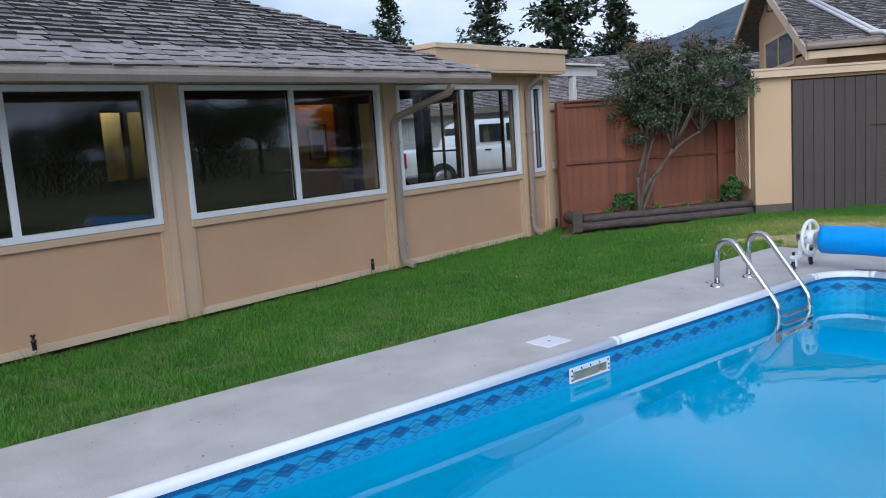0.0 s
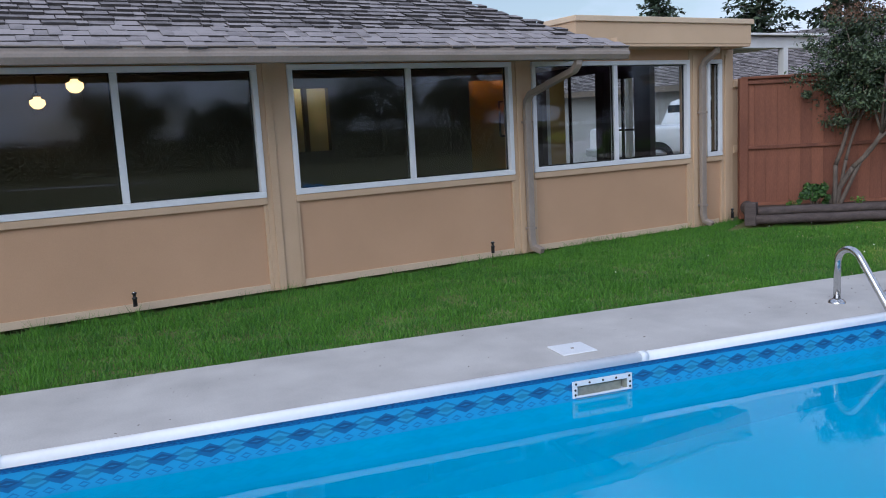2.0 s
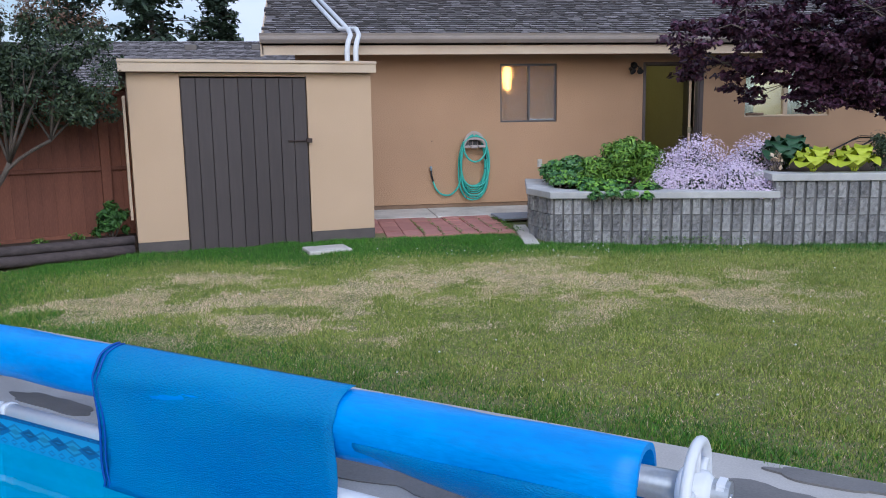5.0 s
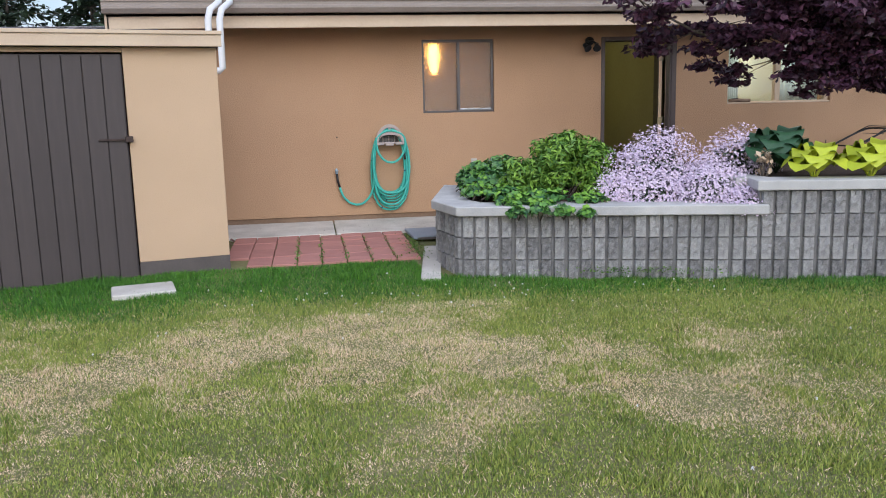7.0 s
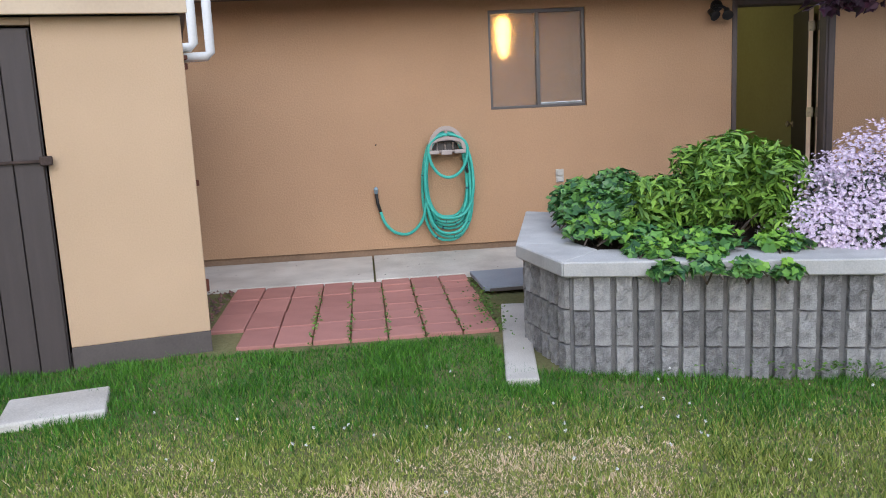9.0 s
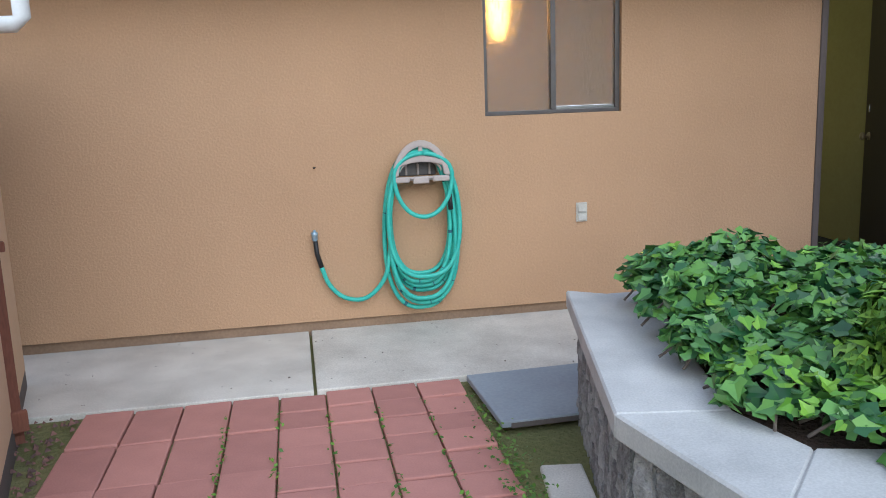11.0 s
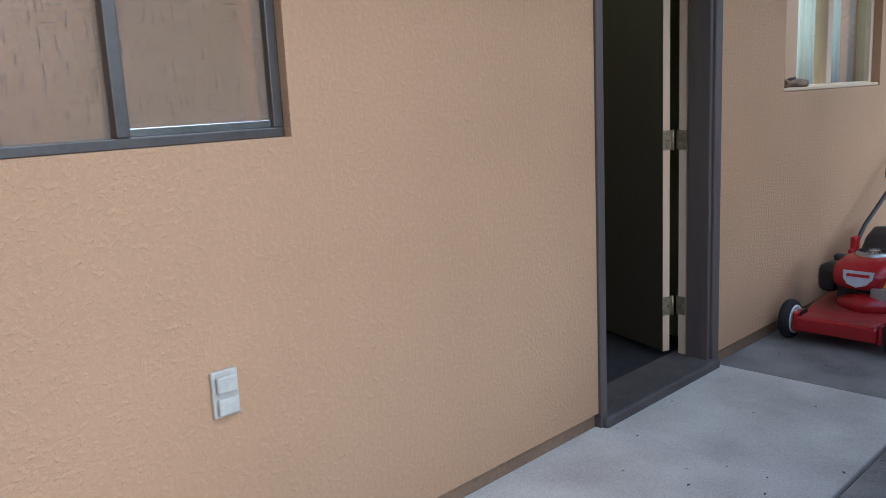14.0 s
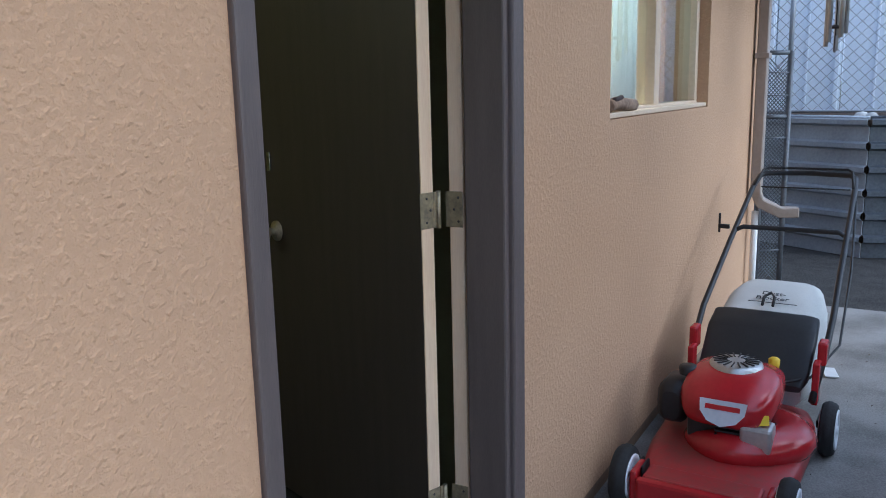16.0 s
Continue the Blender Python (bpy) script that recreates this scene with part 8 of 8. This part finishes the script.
ca = math.hypot(1, KA)
shingles(roof_a, (-11.5, YA, ZA + 0.002), (1, 0, 0), (0, 1, KA), 10.2, 3.8 * ca, lambda a, u: a - 11.5 < SA - u / ca + 0.02, lambda a, r: r < 5 and 3.5 < a < 10.2, 5)
cb = math.hypot(1, KB)
shingles(roof_b, (RX0, EY, EZ + 0.002), (1, 0, 0), (0, 1, KB), RX1 - RX0, (RY - EY) * cb, lambda a, u: -0.03 <= a <= RX1 - RX0 + 0.05, lambda a, r: r < 5 and 0.0 <= a < 7.5, 6)
cn = math.hypot(4.8, 1.5)
shingles(nroof, (-17, 8.2, 2.055), (1, 0, 0), (0, 4.8, 1.5), 15.5, cn, lambda a, u: 0 <= a <= 15.5, lambda a, r: False, 7, 0.16)

# ---- lawn: blades of green and straw ----
MPI, MAI, MSI = M_P.inverted(), M_A.inverted(), M_S.inverted()


def local(inv, p):
    m = np.array(inv)
    return p @ m[:2, :2].T + m[:2, 3]


def on_lawn(p):
    """Points that lie on grass and not on paving, beds or buildings."""
    pp, pa, ps = local(MPI, p), local(MAI, p), local(MSI, p)
    wob = 0.035 * np.sin(p[:, 0] * 5.1) * np.sin(p[:, 1] * 4.3) + 0.02 * np.sin(p[:, 0] * 17 + p[:, 1] * 11)
    ok = ~((pp[:, 0] > 0.0 + wob) & (pp[:, 0] < 6.4) & (pp[:, 1] < -7.70 + wob))
    ok &= pa[:, 1] < -0.005
    ok &= ~((ps[:, 0] > -0.02) & (ps[:, 0] < 2.6) & (ps[:, 1] > -0.02))
    ok &= ~((p[:, 1] > -1.05) & (p[:, 0] > -3))
    ok &= ~((p[:, 0] > -2.5) & (p[:, 0] < -0.38) & (p[:, 1] > -2.74 + wob))
    ok &= ~((p[:, 0] > -0.48) & (p[:, 0] < -0.2) & (p[:, 1] > -3.42))
    ok &= ~((p[:, 0] >= -0.3) & (p[:, 1] > -3.40 - 0.29 * (p[:, 0] + 0.19)))
    ok &= ~((p[:, 0] > -7.2) & (p[:, 0] < -4.55) & (p[:, 1] > -4.30 + 0.474 * (p[:, 0] + 6.92)))
    ok &= ~((np.abs(p[:, 0] + 2.63) < 0.2) & (np.abs(p[:, 1] + 3.46) < 0.15))
    ok &= ~((p[:, 0] < -4.5) & (p[:, 1] > -3.0))
    ok &= p[:, 1] < 1.2 * p[:, 0] + 6.5
    return ok


# dryness of the front lawn on a coarse grid
GX0, GY0, GS = -14.0, -16.0, 0.08
gnx, gny = 260, 200
dry = np.zeros((gnx, gny), dtype=np.float32)
WORN = ((-3.95, -5.45, 0.8, 0.4, 1.0), (-3.1, -6.0, 0.7, 0.4, 1.0), (-2.6, -6.75, 0.5, 0.35, 0.9), (-1.45, -5.55, 0.7, 0.3, 0.6), (-0.4, -5.6, 0.5, 0.3, 0.9), (0.15, -6.35, 0.45, 0.3, 0.9), (-4.7, -5.5, 0.5, 0.3, 0.7), (-3.9, -4.65, 0.6, 0.2, 0.7))
for i in range(gnx):
    for j in range(gny):
        x, y = GX0 + i * GS, GY0 + j * GS
        d = 0.6 * noise.noise((x * 0.6, y * 0.9, 3.0)) + 0.7 * noise.noise((x * 1.7, y * 2.4, 7.0)) + 0.4 * noise.noise((x * 5, y * 6, 1.0))
        core = math.exp(-(((x + 1.9) / 3.7) ** 2 + ((y + 5.9) / 1.9) ** 2) ** 1.6)
        worn = sum(a * math.exp(-(((x - px) / rx) ** 2 + ((y - py) / ry) ** 2)) for px, py, rx, ry, a in WORN)
        dry[i, j] = core * (0.30 + 1.25 * d) + worn * (0.85 + 1.7 * d) - 0.02


def lush(p, d):
    """Share of tall green grass: the sunroom side, along the paving and planter, and along the deck."""
    pp = local(MPI, p)
    n1 = 0.35 * np.sin(p[:, 0] * 2.3 + 1.7 * np.sin(p[:, 1] * 1.9)) + 0.25 * np.sin(p[:, 1] * 4.1 + p[:, 0] * 3.3) + d * 0.9
    side = 1 / (1 + np.exp((p[:, 0] + 0.35 * (p[:, 1] + 6) + 4.6 + 0.7 * n1) * 3.2))
    house = 1 / (1 + np.exp(-(p[:, 1] + 4.05 + 0.22 * p[:, 0] * (p[:, 0] > 0) - 0.35 * n1) * 6))
    deck_ = 1 / (1 + np.exp((pp[:, 1] + 7.42 + 0.25 * n1) * 7)) * 0.85
    return np.clip(np.maximum(np.maximum(side, house), deck_), 0, 1)


def lawn(name, box4, per_m2, height, material, sort, label, width):
    x0, x1, y0, y1 = box4
    n = int((x1 - x0) * (y1 - y0) * per_m2)
    p = np.stack([RNG.uniform(x0, x1, n), RNG.uniform(y0, y1, n)], 1)
    p = p[on_lawn(p)]
    gi = np.clip(((p[:, 0] - GX0) / GS).astype(int), 0, gnx - 1)
    gj = np.clip(((p[:, 1] - GY0) / GS).astype(int), 0, gny - 1)
    d = np.clip(dry[gi, gj], 0, 1)
    m = lush(p, d)
    d = np.clip((d - 0.15) * 1.7, 0, 1)
    chance = {"green": m * (0.75 + 0.25 * np.sin(p[:, 0] * 3.1 + np.sin(p[:, 1] * 2.7) * 2) * np.sin(p[:, 1] * 3.7)), "pale": (1 - m) * np.clip(1.1 - d * 0.85, 0.25, 1), "straw": (1 - m * 0.97) * np.clip(d * 1.3 + 0.12, 0.04, 1)}[sort]
    fade = np.clip(np.minimum((x1 - p[:, 0]) / 1.6, (p[:, 1] - y0) / 1.2), 0, 1)
    keep = RNG.random(len(p)) < chance * fade
    p, d = p[keep], d[keep]
    n = len(p)
    tuft = 0.75 + 0.5 * np.sin(p[:, 0] * 9 + np.sin(p[:, 1] * 7) * 2) * np.sin(p[:, 1] * 8)
    h = height * RNG.uniform(0.5, 1.25, n) * np.clip(tuft, 0.5, 1.3) * (1 - 0.4 * d)
    h *= np.where(local(MPI, p)[:, 1] > -7.70, np.where(p[:, 0] > -5.5, np.where(p[:, 1] < -6.2, 0.8, 1.0), 1.0), 1.0)
    wall = np.abs(local(MAI, p)[:, 1])
    h *= np.where((wall < 0.16) & (p[:, 0] < -6.5) & (RNG.random(n) < 0.12), 2.2, 1.0)
    a = RNG.uniform(0, 2 * np.pi, n)
    lean = RNG.normal(0, 0.8 if sort == "straw" else 0.45, (n, 2)) * h[:, None]
    base = np.concatenate([p, ground_z(p[:, 0], p[:, 1])[:, None] - 0.004], 1)
    w = width * RNG.uniform(0.7, 1.4, n)
    s = np.stack([np.cos(a) * w, np.sin(a) * w, np.zeros(n)], 1)
    tip = base + np.concatenate([lean, (h + 0.004)[:, None]], 1)
    ob = new(name, soup(name, np.stack([base - s, base + s, tip], 1).reshape(-1, 3), 3, material))
    tagged(ob, label, "grass", kind="stuff")


grass_m = leaf_mat("grass_green", (0.115, 0.30, 0.026), (0.022, 0.10, 0.012), 0.5, 1.1)
straw_m = leaf_mat("grass_straw", (0.94, 0.74, 0.53), (0.62, 0.47, 0.27), 0.8)
grass_mix = leaf_mat("grass_pale", (0.42, 0.46, 0.10), (0.14, 0.21, 0.04), 0.6, 1.1)
BOTH = (-13.2, 4.6, -13.2, -2.5)
lawn("lawn", BOTH, 15000, 0.045, grass_m, "green", "lush green grass along sunroom, paving and deck", 0.0027)
lawn("front_lawn", (-6.5, 4.6, -10.2, -2.6), 15000, 0.032, grass_mix, "pale", "patchy pale green front lawn", 0.0036)
lawn("straw_grass", (-6.5, 4.6, -10.2, -3.0), 16000, 0.023, straw_m, "straw", "dry straw-coloured patches in the lawn", 0.0036)

# clover heads
cv = []
for _ in range(90):
    x, y = (random.uniform(-2.4, 1.6), random.gauss(-4.2, 0.5)) if random.random() < 0.6 else (random.uniform(-7.5, 2), random.uniform(-9, -4.4))
    if on_lawn(np.array([[x, y]]))[0]:
        cv.append((x, y, random.uniform(0.015, 0.035)))
cp_ = np.repeat(np.array(cv), 14, 0)
v = unit(RNG.normal(0, 1, cp_.shape))
ve, k = leaf_verts(cp_ + v * 0.005, v, 0.008, 0.6)
ob = new("clover_flowers", soup("clover_flowers", ve, k, white_paint))
tagged(ob, "tiny white clover heads in the grass", "flowers", kind="stuff")
# weeds in the paver joints and at the planter foot
wp = []
for _ in range(420):
    c = random.randrange(3, 9)
    wp.append((-2.16 + c * PW + random.gauss(0, 0.012), random.uniform(-2.75, -1.3), random.uniform(0, 0.02)))
for _ in range(260):
    wp.append((random.gauss(-0.42, 0.05), random.gauss(-2.2, 0.3), random.uniform(0, 0.05)))
for _ in range(260):
    t = abs(random.gauss(0.9, 0.3))
    wp.append((0.2 + t, -3.58 - 0.29 * t - random.uniform(0, 0.08), random.uniform(0, 0.05)))
ve, k = leaf_verts(np.array(wp), np.tile((0, 0, 1.0), (len(wp), 1)), 0.022, 0.6)
ob = new("joint_weeds", soup("joint_weeds", ve, k, green_mid))
tagged(ob, "small green weeds in paving joints", "weeds", kind="stuff")

# damp patches on the deck behind the reel
damp_m = mat("damp_concrete", (0.20, 0.19, 0.18), (0.13, 0.125, 0.12), 0.35, scale=3, fine=100, bump=0.15)
for i, (q, p, a, b) in enumerate(((1.6, -8.6, 0.3, 0.07), (2.6, -8.5, 0.5, 0.14), (3.7, -8.5, 0.4, 0.13), (4.9, -8.15, 0.3, 0.2), (5.25, -8.4, 0.35, 0.16), (5.1, -7.78, 0.22, 0.06), (4.25, -8.5, 0.35, 0.12))):
    bm = bmesh.new()
    ring_ = []
    for k in range(40):
        t = 2 * math.pi * k / 40
        r = 1 + 0.55 * noise.noise((math.cos(t) * 1.6 + q, math.sin(t) * 1.6 + p, 2))
        ring_.append(bm.verts.new((q + a * r * math.cos(t), p + b * r * math.sin(t), 0.0)))
    f = bm.faces.new(ring_)
    geom = bmesh.ops.extrude_face_region(bm, geom=[f])
    bmesh.ops.translate(bm, verts=[v for v in geom["geom"] if isinstance(v, bmesh.types.BMVert)], vec=(0, 0, 0.003 + 0.0012 * i))
    ob = part("damp_patch", bm, damp_m, m=M_P)
    tagged(ob, "dark damp patch on the concrete deck", "puddle", "damp patches", kind="structure")

# bits of leaf and grit on the paving
bits = []
for _ in range(70):
    q, p = random.uniform(0.05, 1.0), random.uniform(-16, -8)
    v = M_P @ Vector((q, p, 0.003))
    bits.append(tuple(v))
for _ in range(160):
    bits.append((random.uniform(-2.8, 6.5), random.uniform(-1.4, -0.02), 0.006))
ve, k = leaf_verts(np.array(bits), np.tile((0, 0, 1.0), (len(bits), 1)), 0.016, 0.6, "leaf", 0.25)
ob = new("leaf_litter", soup("leaf_litter", ve, k, bark_m))
tagged(ob, "scattered dry leaf bits on the concrete", "litter", kind="stuff")
